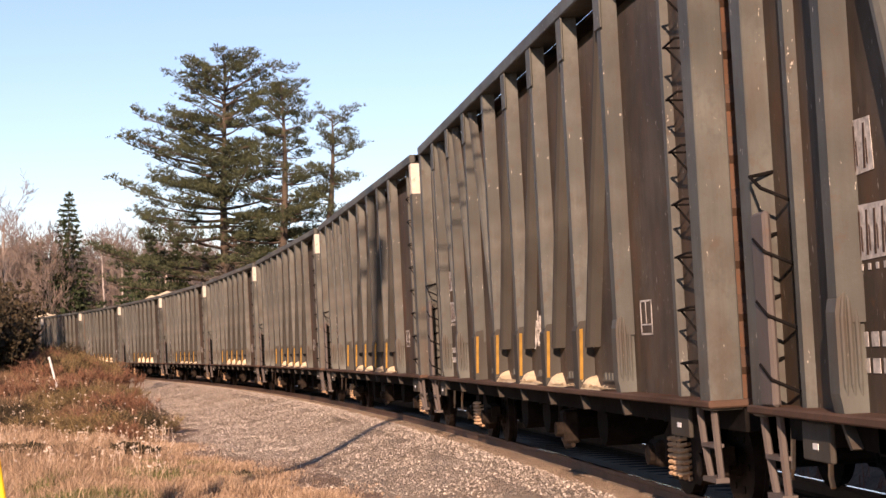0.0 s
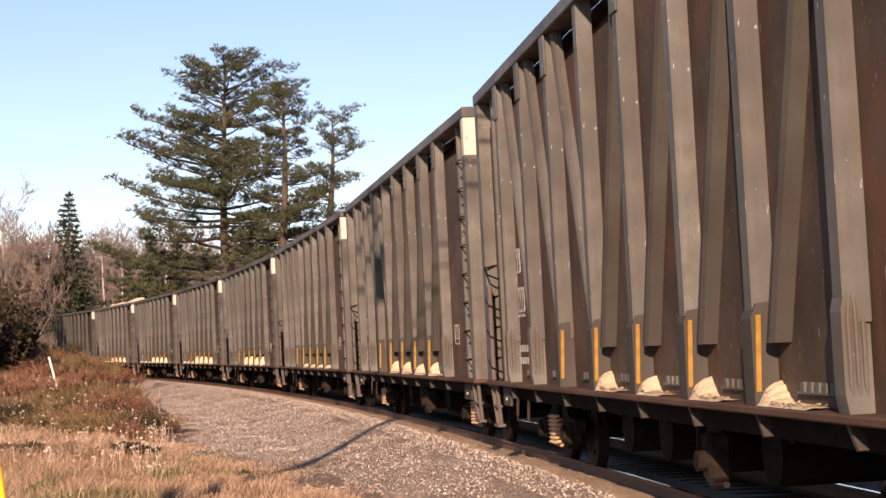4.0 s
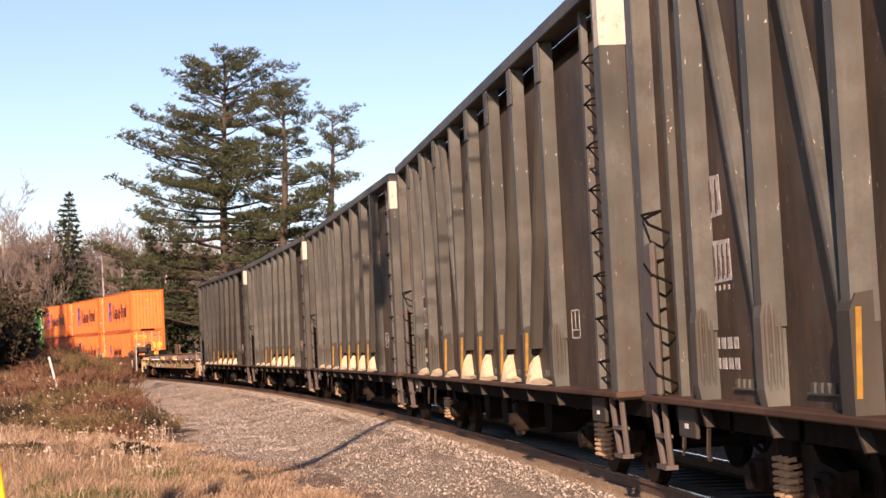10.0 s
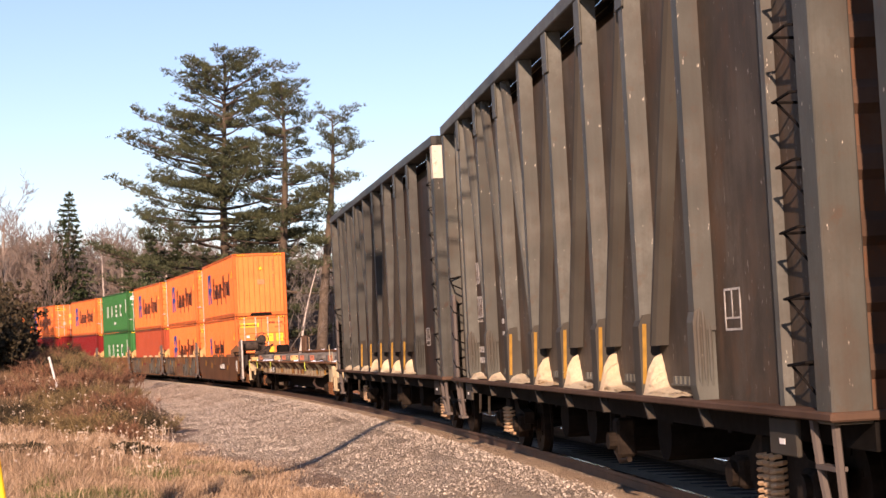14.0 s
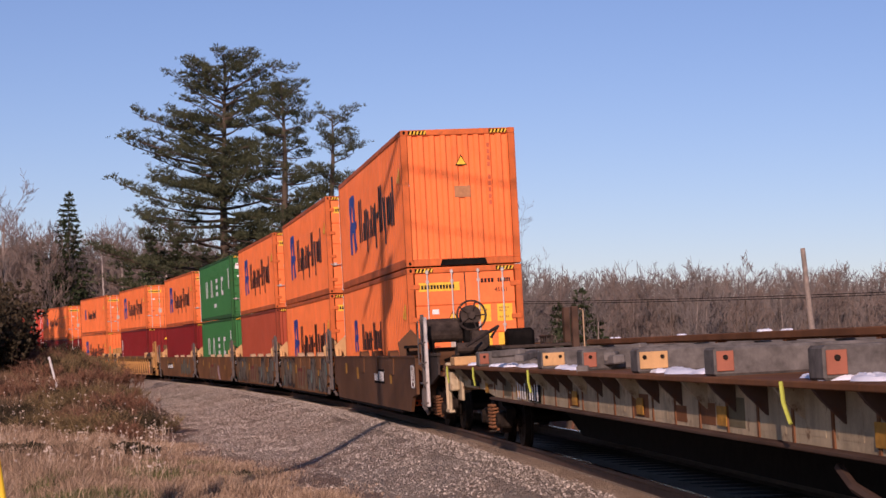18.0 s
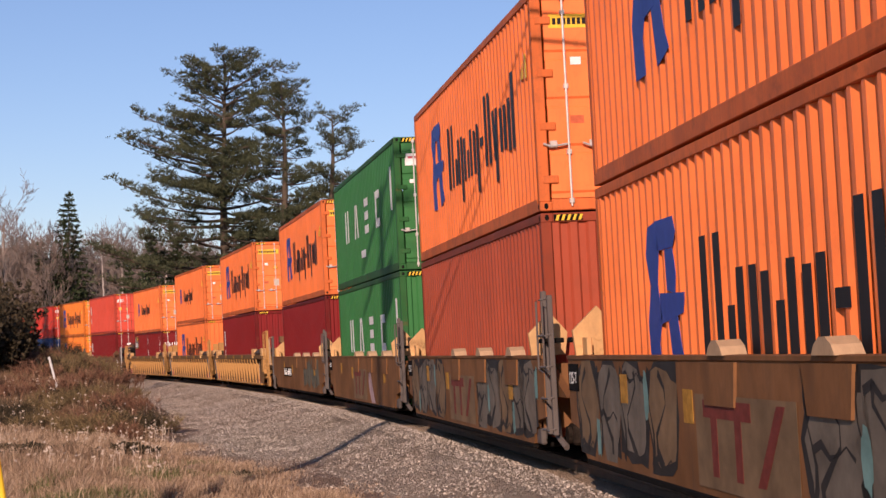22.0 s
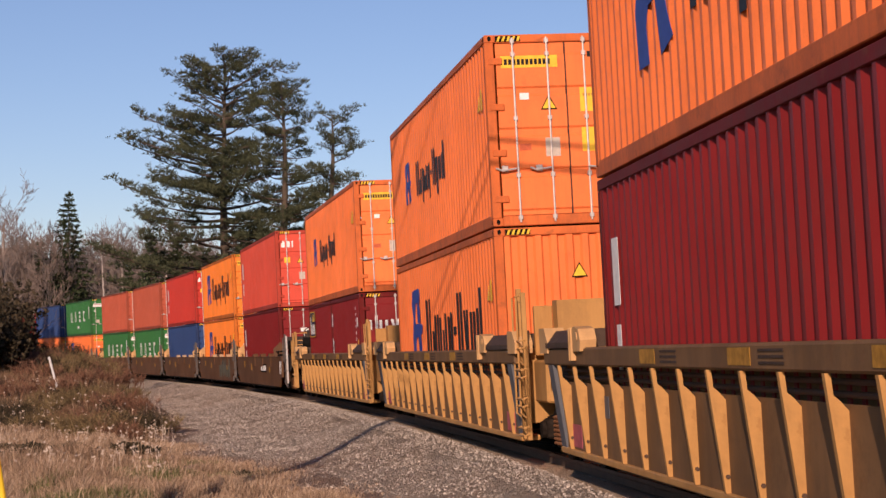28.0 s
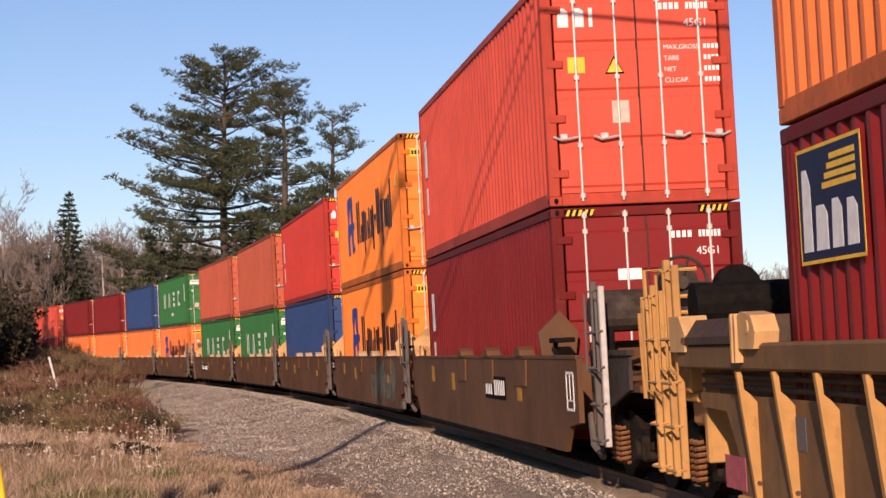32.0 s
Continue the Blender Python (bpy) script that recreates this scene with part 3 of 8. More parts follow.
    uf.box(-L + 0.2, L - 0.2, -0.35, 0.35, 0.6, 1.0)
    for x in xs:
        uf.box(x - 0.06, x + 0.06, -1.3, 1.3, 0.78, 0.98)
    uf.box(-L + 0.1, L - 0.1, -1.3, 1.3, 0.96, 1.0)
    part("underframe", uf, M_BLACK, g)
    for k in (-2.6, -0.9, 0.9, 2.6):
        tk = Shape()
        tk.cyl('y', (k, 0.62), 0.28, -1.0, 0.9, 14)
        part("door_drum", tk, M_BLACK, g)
    rg = Shape()
    rg.tube([(1.2, -1.2, 0.95), (1.3, -1.25, 0.5), (1.9, -1.3, 0.32), (2.3, -1.3, 0.36)], 0.03, 6)
    rg.bev(1.55, 1.8, -1.3, -1.1, 0.35, 0.75, 0.03)
    rg.cyl('y', (1.68, 0.52), 0.09, -1.38, -1.3, 10)
    part("brake_rigging", rg, M_TRUCK, g)
    ht = math.degrees(T_CURVE * 6.4)
    make_truck(g, 6.4, -ht)
    make_truck(g, -6.4, ht)
    return g


def chip_pile(rnd, gondola_index):
    """Loose wood chips that leak from the open foot of each brace and lie on the ledge of one car."""
    s = Shape()
    xs = G_RIBS
    amount = (0.75, 1.0, 0.95, 1.0, 0.95, 0.3, 0.6, 0.5, 0.32, 0.4, 0.3, 0.5)[gondola_index % 12]

    def drift(x0, x1, top, power):
        """A ragged slope against the sheet, highest at x0 and running out to x1."""
        n = 19
        o = len(s.v)
        for j in range(n):
            u = j / (n - 1)
            k = max(0.012, top * min(1.0, 1.18 * (1 - u)) ** power * rnd.uniform(0.86, 1.1))
            x = x0 + (x1 - x0) * u
            s.v.extend([(x, -1.402, G_SILL + k), (x + rnd.uniform(-0.01, 0.01), -1.47, G_SILL + k * 0.9), (x, -1.53, G_SILL + k * 0.62 + 0.008), (x, -1.585, G_SILL + 0.004)])
        for j in range(n - 1):
            for q in range(3):
                c = o + j * 4 + q
                s.f.append((c, c + 1, c + 5, c + 4))
        for _ in range(22):
            u = rnd.random() ** 0.7
            x, y = x0 + (x1 - x0) * u, rnd.uniform(-1.585, -1.44)
            z = G_SILL + 0.015 + top * (1 - u) ** power * rnd.uniform(0.0, 0.7)
            c, d = rnd.uniform(0.015, 0.04), rnd.uniform(0.008, 0.025)
            s.add([(x - c, y, z), (x, y - d, z + 0.015), (x + c, y, z + 0.01), (x, y + d, z + 0.025)], [(0, 1, 2, 3)])
    for i in range(len(xs)):
        left, right = xs[i] + 0.14, xs[i] + rnd.uniform(0.95, 1.5)
        if 3 <= i < 7:
            drift(left + 0.04, left + rnd.uniform(0.34, 0.46), amount * rnd.uniform(0.33, 0.40), 1.9)
            drift(left, right, amount * rnd.uniform(0.05, 0.09), 0.8)
        elif i < 3 and gondola_index < 4:
            drift(left, left + rnd.uniform(0.5, 1.1), amount * rnd.uniform(0.08, 0.14), 1.2)
    if gondola_index == 0:
        for i in (0, 1, 2):
            drift(xs[i] + 0.16, xs[i] + 1.5, rnd.uniform(0.11, 0.15), 1.3)
    return s


def chip_heap(rnd, x0, x1, top):
    """Wood chips heaped above the top of a loaded car."""
    s = Shape()
    nx, ny = 40, 9
    for i in range(nx + 1):
        u = i / nx
        for j in range(ny + 1):
            v = j / ny * 2 - 1
            x = x0 + (x1 - x0) * u
            k = min(1, 6 * u, 6 * (1 - u)) * (1 - abs(v) ** 2.5) * (0.75 + 0.5 * noise.noise(Vector((x * 0.45, v, top * 9))) + 0.12 * rnd.uniform(-1, 1))
            s.v.append((x, v * 1.27, G_TOP - 0.25 + (top + 0.25) * max(0.0, k)))
    s.f = [(i * (ny + 1) + j, (i + 1) * (ny + 1) + j, (i + 1) * (ny + 1) + j + 1, i * (ny + 1) + j + 1) for i in range(nx) for j in range(ny)]
    return s


# ---------------------------------------------------------------- flat car with timber risers
F_LEN = 26.3


def make_flat_car():
    f = thing("flat_car", "cream flat car with timber risers and patches of snow, grimy", "freight car")
    L = F_LEN / 2
    dk = Shape()
    dk.bev(-L, L, -1.46, 1.46, 1.10, 1.15, 0.008)
    part("deck", dk, M_BEAM, f, "rusty steel deck")
    for side in (-1, 1):
        si = Shape()
        out = [(-L, 1.10), (L, 1.10), (L, 0.80), (L - 3.4, 0.78), (L - 4.6, 0.69), (-L + 4.6, 0.69), (-L + 3.4, 0.78), (-L, 0.80)]
        si.prism(out, 'y', min(side * 1.20, side * 1.235), max(side * 1.20, side * 1.235))
        part("side_sill", si, M_CREAM_OLD, f, "dirty cream side sill")
        fl = Shape()
        fl.bev(-L + 4.6, L - 4.6, min(side * 1.16, side * 1.33), max(side * 1.16, side * 1.33), 0.655, 0.69, 0.008)
        part("flange", fl, M_RUST, f)
        tri = Shape().prism([(-1.235, 1.10), (-1.45, 1.10), (-1.40, 1.03), (-1.235, 0.86)] if side < 0 else [(1.235, 1.10), (1.235, 0.80), (1.40, 1.0), (1.45, 1.10)], 'x', -0.025, 0.025)
        tri_a, tri_b = tri.mesh("gusset", M_RUST), tri.mesh("gusset", M_CREAM_OLD)
        for i in range(32):
            part("gusset", tri_b if i % 3 == 1 else tri_a, M_RUST, f, m=pose(-L + 0.6 + i * 0.845, 0, 0))
    for x, m_ in ((-9.0, M_RED_PLATE), (-3.45, M_GUIDE), (-0.9, M_RED_PLATE), (1.75, M_GUIDE), (4.4, M_RED_PLATE), (7.0, M_RED_PLATE), (11.2, M_RED_PLATE)):
        rs = Shape()
        rs.bev(x - 0.32, x, -1.40, 1.36, 1.15, 1.38, 0.02)
        part("riser", rs, M_TIMBER, f, "grey weathered timber")
        pl = Shape()
        wide = 0.27 if m_ is M_GUIDE else 0.14
        pl.bev(x + 0.002, x + 0.018, -1.385, -1.385 + wide, 1.19, 1.35, 0.005)
        plate = part("riser_plate", pl, m_, f, "painted end plate")
        for yb in ((-1.34, -1.17) if m_ is M_GUIDE else (-1.315,)):
            part("bolt", Shape().cyl('x', (yb, 1.30), 0.02, x + 0.018, x + 0.036, 8), M_TRUCK, plate)
    part("end_block", Shape().bev(-L + 0.75, -L + 1.3, -1.42, -1.0, 1.15, 1.3, 0.015), M_GUIDE, f, "ochre painted block")
    rk = random.Random(8)
    for x in (-L + 6.6, -L + 12.1, -L + 21.4):
        for k in range(4):
            dx_, dy_ = rk.uniform(-0.35, 0.35), rk.uniform(-0.25, 0.25)
            part("broken_timber", Shape().bev(-0.3, 0.3, -0.07, 0.07, 0, 0.1, 0.015), M_TIMBER, f, m=pose(x + dx_, -1.05 + dy_, 1.15 + k * 0.05, rk.uniform(-6, 6), rk.uniform(-8, 8), rk.uniform(-40, 40)))
    cb = Shape()
    cb.bev(-L + 3.2, L - 1.6, 0.5, 0.66, 1.40, 1.48, 0.01)
    cb.bev(-L + 3.2, L - 1.6, 0.54, 0.62, 1.385, 1.40, 0.002)
    for x in (-6.5, -2.4, 0.2, 2.9, 5.6, 9.0):
        cb.bev(x - 0.06, x + 0.06, 0.52, 0.64, 1.15, 1.40, 0.01)
    part("center_rail", cb, M_BEAM, f, "rusty long beam on the deck")
    for x in (-9.3, -6.3, -2.2, 1.1, 4.0, 7.6, 9.5):
        part("marking", Shape().box(x - 0.14, x + 0.14, -1.259, -1.253, 0.74, 0.90), M_MARK_YELLOW, f, "yellow marking square")
    rp = random.Random(5)
    tints = (M_CREAM_OLD, M_CREAM_OLD, M_CREAM_OLD, M_OLIVE, M_CREAM_OLD, M_BEAM)
    seam = {}
    for i in range(26):
        x = -L + 2.9 + i * 0.845
        low = 0.71 if abs(x) < L - 4.7 else 0.80
        tint = tints[rp.randrange(6)]
        wide = rp.uniform(0.3, 0.8)
        part("sill_panel", Shape().box(x + 0.03, x + wide, -1.2375, -1.235, low + rp.uniform(0, 0.05), 0.98 - rp.uniform(0, 0.12)), tint, f)
        if low not in seam:
            seam[low] = Shape().box(-0.022, 0.022, -1.247, -1.235, low - 0.02, 1.09).mesh("sill_seam", M_BEAM)
        part("sill_seam", seam[low], M_BEAM, f, m=pose(x, 0, 0))
    for x, m_ in ((L - 1.35, M_ORANGE_PATCH), (L - 0.75, M_CREAM_OLD), (-L + 0.9, M_CREAM_OLD), (L - 2.3, M_CREAM_OLD)):
        part("side_plate", Shape().bev(x - 0.24, x + 0.24, -1.30, -1.25, 0.55, 1.06, 0.012), m_, f)
    for x in (L - 0.55, L - 1.1):
        part("handrail", Shape().tube([(x, -1.44, 1.15), (x, -1.46, 1.44 + 0.2 * (x < L - 0.8)), (x + 0.02, -1.44, 1.46 + 0.2 * (x < L - 0.8))], 0.014, 6), M_CREAM_OLD, f)
    part("paint_patch", Shape().box(-5.45, -4.5, -1.2565, -1.2535, 0.71, 0.93), M_BLACK, f, "black repainted patch")
    for k in range(9):
        if k == 4:
            continue
        part("number_bar", Shape().prism([(-6.3 + k * 0.195 + p_, 0.72 + q_) for p_, q_ in letter("nuscn"[k % 5], 0.10, 0.22)], 'y', -1.261, -1.258), M_WHITE, f)
    for x, zz in ((-10.6, 0.82), (10.2, 0.82)):
        part("paint_patch", Shape().box(x - 0.5, x + 0.5, -1.2565, -1.2535, zz, zz + 0.22), M_BLACK, f, "black repainted patch")
    for e in (-1, 1):
        en = Shape()
        en.bev(min(e * (L - 0.1), e * (L + 0.06)), max(e * (L - 0.1), e * (L + 0.06)), -1.42, 1.42, 0.7, 1.2, 0.02)
        part("end_sill", en, M_CREAM_OLD, f)
        coupler(f, e * (L + 0.05), e)
        st = Shape()
        for dx in (0.0, 0.4):
            st.tube([(e * (L - 0.15 - dx), -1.42, 0.95), (e * (L - 0.15 - dx), -1.42, 0.36)], 0.028, 6)
        st.box(min(e * (L - 0.12), e * (L - 0.58)), max(e * (L - 0.12), e * (L - 0.58)), -1.46, -1.36, 0.34, 0.38)
        part("sill_step", st, M_CREAM_OLD, f)
        gp = Shape()
        gp.bev(e * (L - 0.75) - 0.15, e * (L - 0.75) + 0.15, -1.46, -1.3, 0.72, 1.04, 0.02)
        part("end_plate", gp, M_CREAM_OLD, f)
    for x in (-12.5, -9.2, -4.1, 6.3):
        part("strap", Shape().tube([(x, -1.47, 1.14), (x + 0.06, -1.48, 1.0), (x + 0.16, -1.47, 0.86)], 0.016, 4), M_LIME, f, "loose lime strap")
    rg = Shape()
    rg.tube([(6.6, -1.2, 0.56), (7.2, -1.32, 0.48), (8.2, -1.36, 0.36), (9.4, -1.34, 0.33)], 0.035, 6)
    part("hand_brake_chain", rg, M_RUST, f)
    uf = Shape()
    uf.prism([(-L + 0.3, 1.0), (-L + 0.3, 0.6), (-L + 5.4, 0.55), (-L + 7.0, 0.16), (L - 7.0, 0.16), (L - 5.4, 0.55), (L - 0.3, 0.6), (L - 0.3, 1.0)], 'y', -0.4, 0.4)
    uf.box(-L + 2.4, L - 2.4, -1.2, 1.2, 0.9, 1.05)
    part("underframe", uf, M_BLACK, f)
    for ob in f.children:
        if ob.name.split(".")[0] not in ("coupler", "air_hose"):
            ob.matrix_basis = pose(0, 0, 0.09) @ ob.matrix_basis
    a = math.degrees(T_CURVE * (L - 3.5))
    make_truck(f, L - 3.5, -a, M_BEAM)
    make_truck(f, -L + 3.5, a, M_BEAM)
    return f


def snow_patch(rnd2, length, width):
    """A thin ragged sheet of old snow, broken into crusts."""
    s = Shape()
    n = 14
    for piece in range(5 if length > 0.4 else 2):
        cx, cy = rnd2.uniform(-0.75, 0.75) * length, rnd2.uniform(-0.5, 0.5) * width
        l_, w_, o = length * rnd2.uniform(0.25, 0.6), width * rnd2.uniform(0.4, 0.9), len(s.v)
        ring = []
        for k in range(n):
            a = 2 * math.pi * k / n
            q = rnd2.uniform(0.55, 1.0)
            ring.append((math.cos(a) * l_ * q, math.sin(a) * w_ * q))
        for k_, lo, hi in ((1.0, 0.0, 0.0), (0.85, 0.015, 0.03), (0.4, 0.02, 0.05)):
            s.v += [(cx + x * k_, cy + y * k_, rnd2.uniform(lo, hi) * min(1, length * 2)) for x, y in ring]
        for r in (0, n):
            s.f += [(o + r + k, o + r + (k + 1) % n, o + r + n + (k + 1) % n, o + r + n + k) for k in range(n)]
        s.f.append(tuple(range(o + 2 * n, o + 3 * n)))
    return s


M_CREAM_OLD = paint("dirty_cream_paint", (0.52, 0.41, 0.25), rust=(0.13, 0.055, 0.024), dirt=0.65, rusty=0.8, rough=0.65, fade=0.2)
M_OLIVE = paint("dirty_olive_paint", (0.17, 0.14, 0.075), rust=(0.14, 0.06, 0.025), dirt=0.6, rusty=0.6, rough=0.7, fade=0.25)
M_ORANGE_PATCH = plain("orange_patch_paint", (0.55, 0.25, 0.04), 0.6, 0, 0.25)
M_GUIDE = paint("ochre_guide_paint", (0.62, 0.36, 0.15), rust=(0.22, 0.09, 0.03), dirt=0.35, rusty=0.3, rough=0.6, fade=0.15)
M_RED_PLATE = paint("rust_red_plate_paint", (0.34, 0.12, 0.07), rust=(0.2, 0.07, 0.03), dirt=0.4, rusty=0.4, rough=0.6, fade=0.2)
M_LIME = plain("lime_strap", (0.42, 0.45, 0.07), 0.6, 0, 0.2)
M_GEAR_TAN = paint("dusty_brown_gear_paint", (0.17, 0.092, 0.042), rust=(0.12, 0.05, 0.02), dirt=0.55, rusty=0.4, rough=0.7, fade=0.25)
M_GEAR = plain("brown_black_gear", (0.052, 0.038, 0.030), 0.7, 0, 0.45)
M_MARK_BRIGHT = plain("yellow_square_paint", (0.62, 0.32, 0.03), 0.55, 0, 0.3)


# ---------------------------------------------------------------- well cars
def make_ladder(parent, x, y, z0, z1, mat_, w=0.36, bright=False):
    """Two uprights and a bent handrail at the corner of a well car."""
    for k in (0, 1):
        up = Shape()
        up.bev(x + k * w, x + k * w + 0.075, y - 0.025, y + 0.04, z0, z1 - k * 0.06, 0.008)
        part("ladder_post", up, M_ROD if k and bright else mat_, parent)
        gr = Shape()
        gr.tube([(x + k * w + 0.05, y - 0.03, z1 - 0.1), (x + k * w - 0.1, y - 0.06, z1 - 0.12), (x + k * w - 0.12, y - 0.06, z1 - 0.95), (x + k * w + 0.05, y - 0.03, z1 - 1.0)], 0.014, 6)
        part("grab_iron", gr, M_GREY if mat_ != M_YELLOW else M_YELLOW, parent)
    for k in range(4):
        rg = Shape()
        rg.tube([(x, y, z0 + 0.08 + k * 0.38), (x, y - 0.07, z0 + 0.06 + k * 0.38), (x + w + 0.08, y - 0.07, z0 + 0.06 + k * 0.38), (x + w + 0.08, y, z0 + 0.08 + k * 0.38)], 0.014, 5)
        part("ladder_rung", rg, mat_, parent)


def guide(parent, x, y, z, mat_, sgn=1):
    """The pentagonal steel horn that guides a container into the well."""
    s = Shape()
    s.prism([(y - 0.05, 0), (y + 0.38, 0), (y + 0.42, 0.28), (y + 0.2, 0.54), (y - 0.08, 0.28)], 'x', x - 0.035, x + 0.035)
    s.bev(min(x - sgn * 0.3, x), max(x - sgn * 0.3, x), y + 0.02, y + 0.08, 0, 0.2, 0.01)
    s.cyl('x', (y + 0.2, 0.2), 0.04, x + 0.035, x + 0.05, 10)
    for i, v in enumerate(s.v):
        s.v[i] = (v[0], v[1], v[2] + z)
    part("corner_guide", s, mat_, parent)


def end_gear(parent, x, mat_, gear):
    """Platform, brake wheel and air tank at the outer end of a well car."""
    pf = Shape()
    pf.bev(x, x + 2.0, -1.25, 1.25, 1.02, 1.1, 0.01)
    pf.box(x, x + 0.06, -1.3, 1.3, 0.5, 1.55)
    part("end_platform", pf, mat_, parent)
    tk = Shape()
    tk.cyl('y', (x + 0.5, 1.88), 0.23, -1.33, -0.52, 16)
    tk.cyl('y', (x + 0.5, 1.88), 0.16, -1.39, -1.33, 16)
    part("air_tank", tk, gear, parent)
    wk = Shape()
    wk.bev(x + 0.2, x + 1.9, -0.1, 1.35, 1.47, 1.53, 0.01)
    for k in range(6):
        wk.box(x + 0.25 + k * 0.2, x + 0.28 + k * 0.2, 1.0, 1.03, 1.53, 1.68)
    wk.box(x + 0.2, x + 1.3, 0.99, 1.04, 1.66, 1.69)
    part("walkway", wk, gear, parent)
    # panel added to fill in the dark mass behind the ladder
    sk = Shape()
    sk.prism([(x + 0.06, 0.82), (x + 0.06, 1.44), (x + 1.75, 1.40), (x + 1.75, 1.05), (x + 0.9, 0.86)], 'y', -1.30, -1.26)
    sk.bev(x + 0.06, x + 1.8, -1.33, -1.24, 1.40, 1.46, 0.008)
    part("end_skirt", sk, gear, parent)
    rq = random.Random(17)
    for k in range(22):
        jn = Shape()
        px_, py_, pz_ = x + rq.uniform(0.1, 1.8), rq.uniform(-1.2, 0.8), rq.uniform(1.12, 1.7) if k % 2 else rq.uniform(0.5, 1.3)
        if k % 3 == 0:
            jn.cyl('xyz'[k % 2], (py_ if k % 2 == 0 else px_, pz_), rq.uniform(0.05, 0.14), (px_ if k % 2 == 0 else py_), (px_ if k % 2 == 0 else py_) + rq.uniform(0.2, 0.5), 10)
        elif k % 3 == 1:
            a_, b_, c_ = rq.uniform(0.06, 0.25), rq.uniform(0.06, 0.25), rq.uniform(0.06, 0.22)
            jn.bev(px_ - a_, px_ + a_, py_ - b_, py_ + b_, pz_ - c_, pz_ + c_, 0.02)
        else:
            jn.tube([(px_, py_, pz_), (px_ + rq.uniform(-0.3, 0.3), py_ + rq.uniform(-0.3, 0.3), pz_ + rq.uniform(-0.2, 0.3)), (px_ + rq.uniform(-0.6, 0.6), py_ + rq.uniform(-0.6, 0.6), pz_ + rq.uniform(-0.4, 0.3))], 0.03, 6)
        part("brake_fitting", jn, gear, parent)
    su = Shape()
    for y in (-1.2, -0.65):
        su.bev(x + 0.35, x + 0.65, y - 0.04, y + 0.04, 1.08, 1.7, 0.01)
    su.bev(x + 0.1, x + 1.3, -0.3, 0.15, 1.1, 1.5, 0.03)
    su.bev(x + 0.9, x + 1.4, 0.15, 0.65, 1.15, 1.85, 0.06)
    su.bev(x + 0.7, x + 1.0, -0.62, -0.34, 1.1, 2.0, 0.02)
    su.tube([(x + 0.2, -0.9, 1.3), (x + 0.9, -0.4, 1.45), (x + 1.6, 0.2, 1.3), (x + 1.9, 0.7, 1.4)], 0.03, 6)
    part("brake_gear", su, M_BLACK, parent)
    bw = Shape()
    pts = [(x + 1.0, -0.48 + 0.28 * math.cos(a * math.pi / 10), 2.14 + 0.28 * math.sin(a * math.pi / 10)) for a in range(21)]
    bw.tube(pts, 0.022, 6, cap=False)
    for a in range(5):
        q = a * math.pi * 0.4
        bw.tube([(x + 0.97, -0.48, 2.14), (x + 1.0, -0.48 + 0.28 * math.cos(q), 2.14 + 0.28 * math.sin(q))], 0.016, 5)
    bw.cyl('x', (-0.48, 2.14), 0.2, x + 0.75, x + 0.95, 16)
    bw.cyl('x', (-0.48, 2.14), 0.07, x + 0.93, x + 1.03, 10)
    part("brake_wheel", bw, gear, parent)
    for dx in (1.28, 1.95):
        part("corner_post", Shape().bev(x + dx - 0.08, x + dx + 0.08, 1.24, 1.36, 1.06, 2.2, 0.012), M_RUST, parent, "rusty upright steel post")
        part("grab_iron", Shape().tube([(x + dx + 0.06, 1.40, 2.15), (x + dx + 0.2, 1.42, 2.12), (x + dx + 0.2, 1.42, 1.35), (x + dx + 0.06, 1.40, 1.32)], 0.014, 6), M_CREAM, parent)
    part("platform_edge", Shape().bev(x + 1.2, x + 2.05, 1.1, 1.4, 1.0, 1.07, 0.01), gear, parent)
    coupler(parent, x + 1.9, 1)


def hand_post(parent, x, y, z0, z1, mat_, rail):
    """An upright flat post with a bent handrail before it."""
    part("ladder_post", Shape().bev(x - 0.045, x + 0.045, y - 0.03, y + 0.03, z0, z1, 0.008), mat_, parent)
    part("handrail", Shape().tube([(x, y - 0.03, z1 - 0.04), (x - 0.13, y - 0.1, z1 - 0.05), (x - 0.16, y - 0.11, z1 - 0.12), (x - 0.16, y - 0.11, z0 + 0.62), (x - 0.12, y - 0.1, z0 + 0.55), (x, y - 0.03, z0 + 0.54)], 0.016, 6), rail, parent)


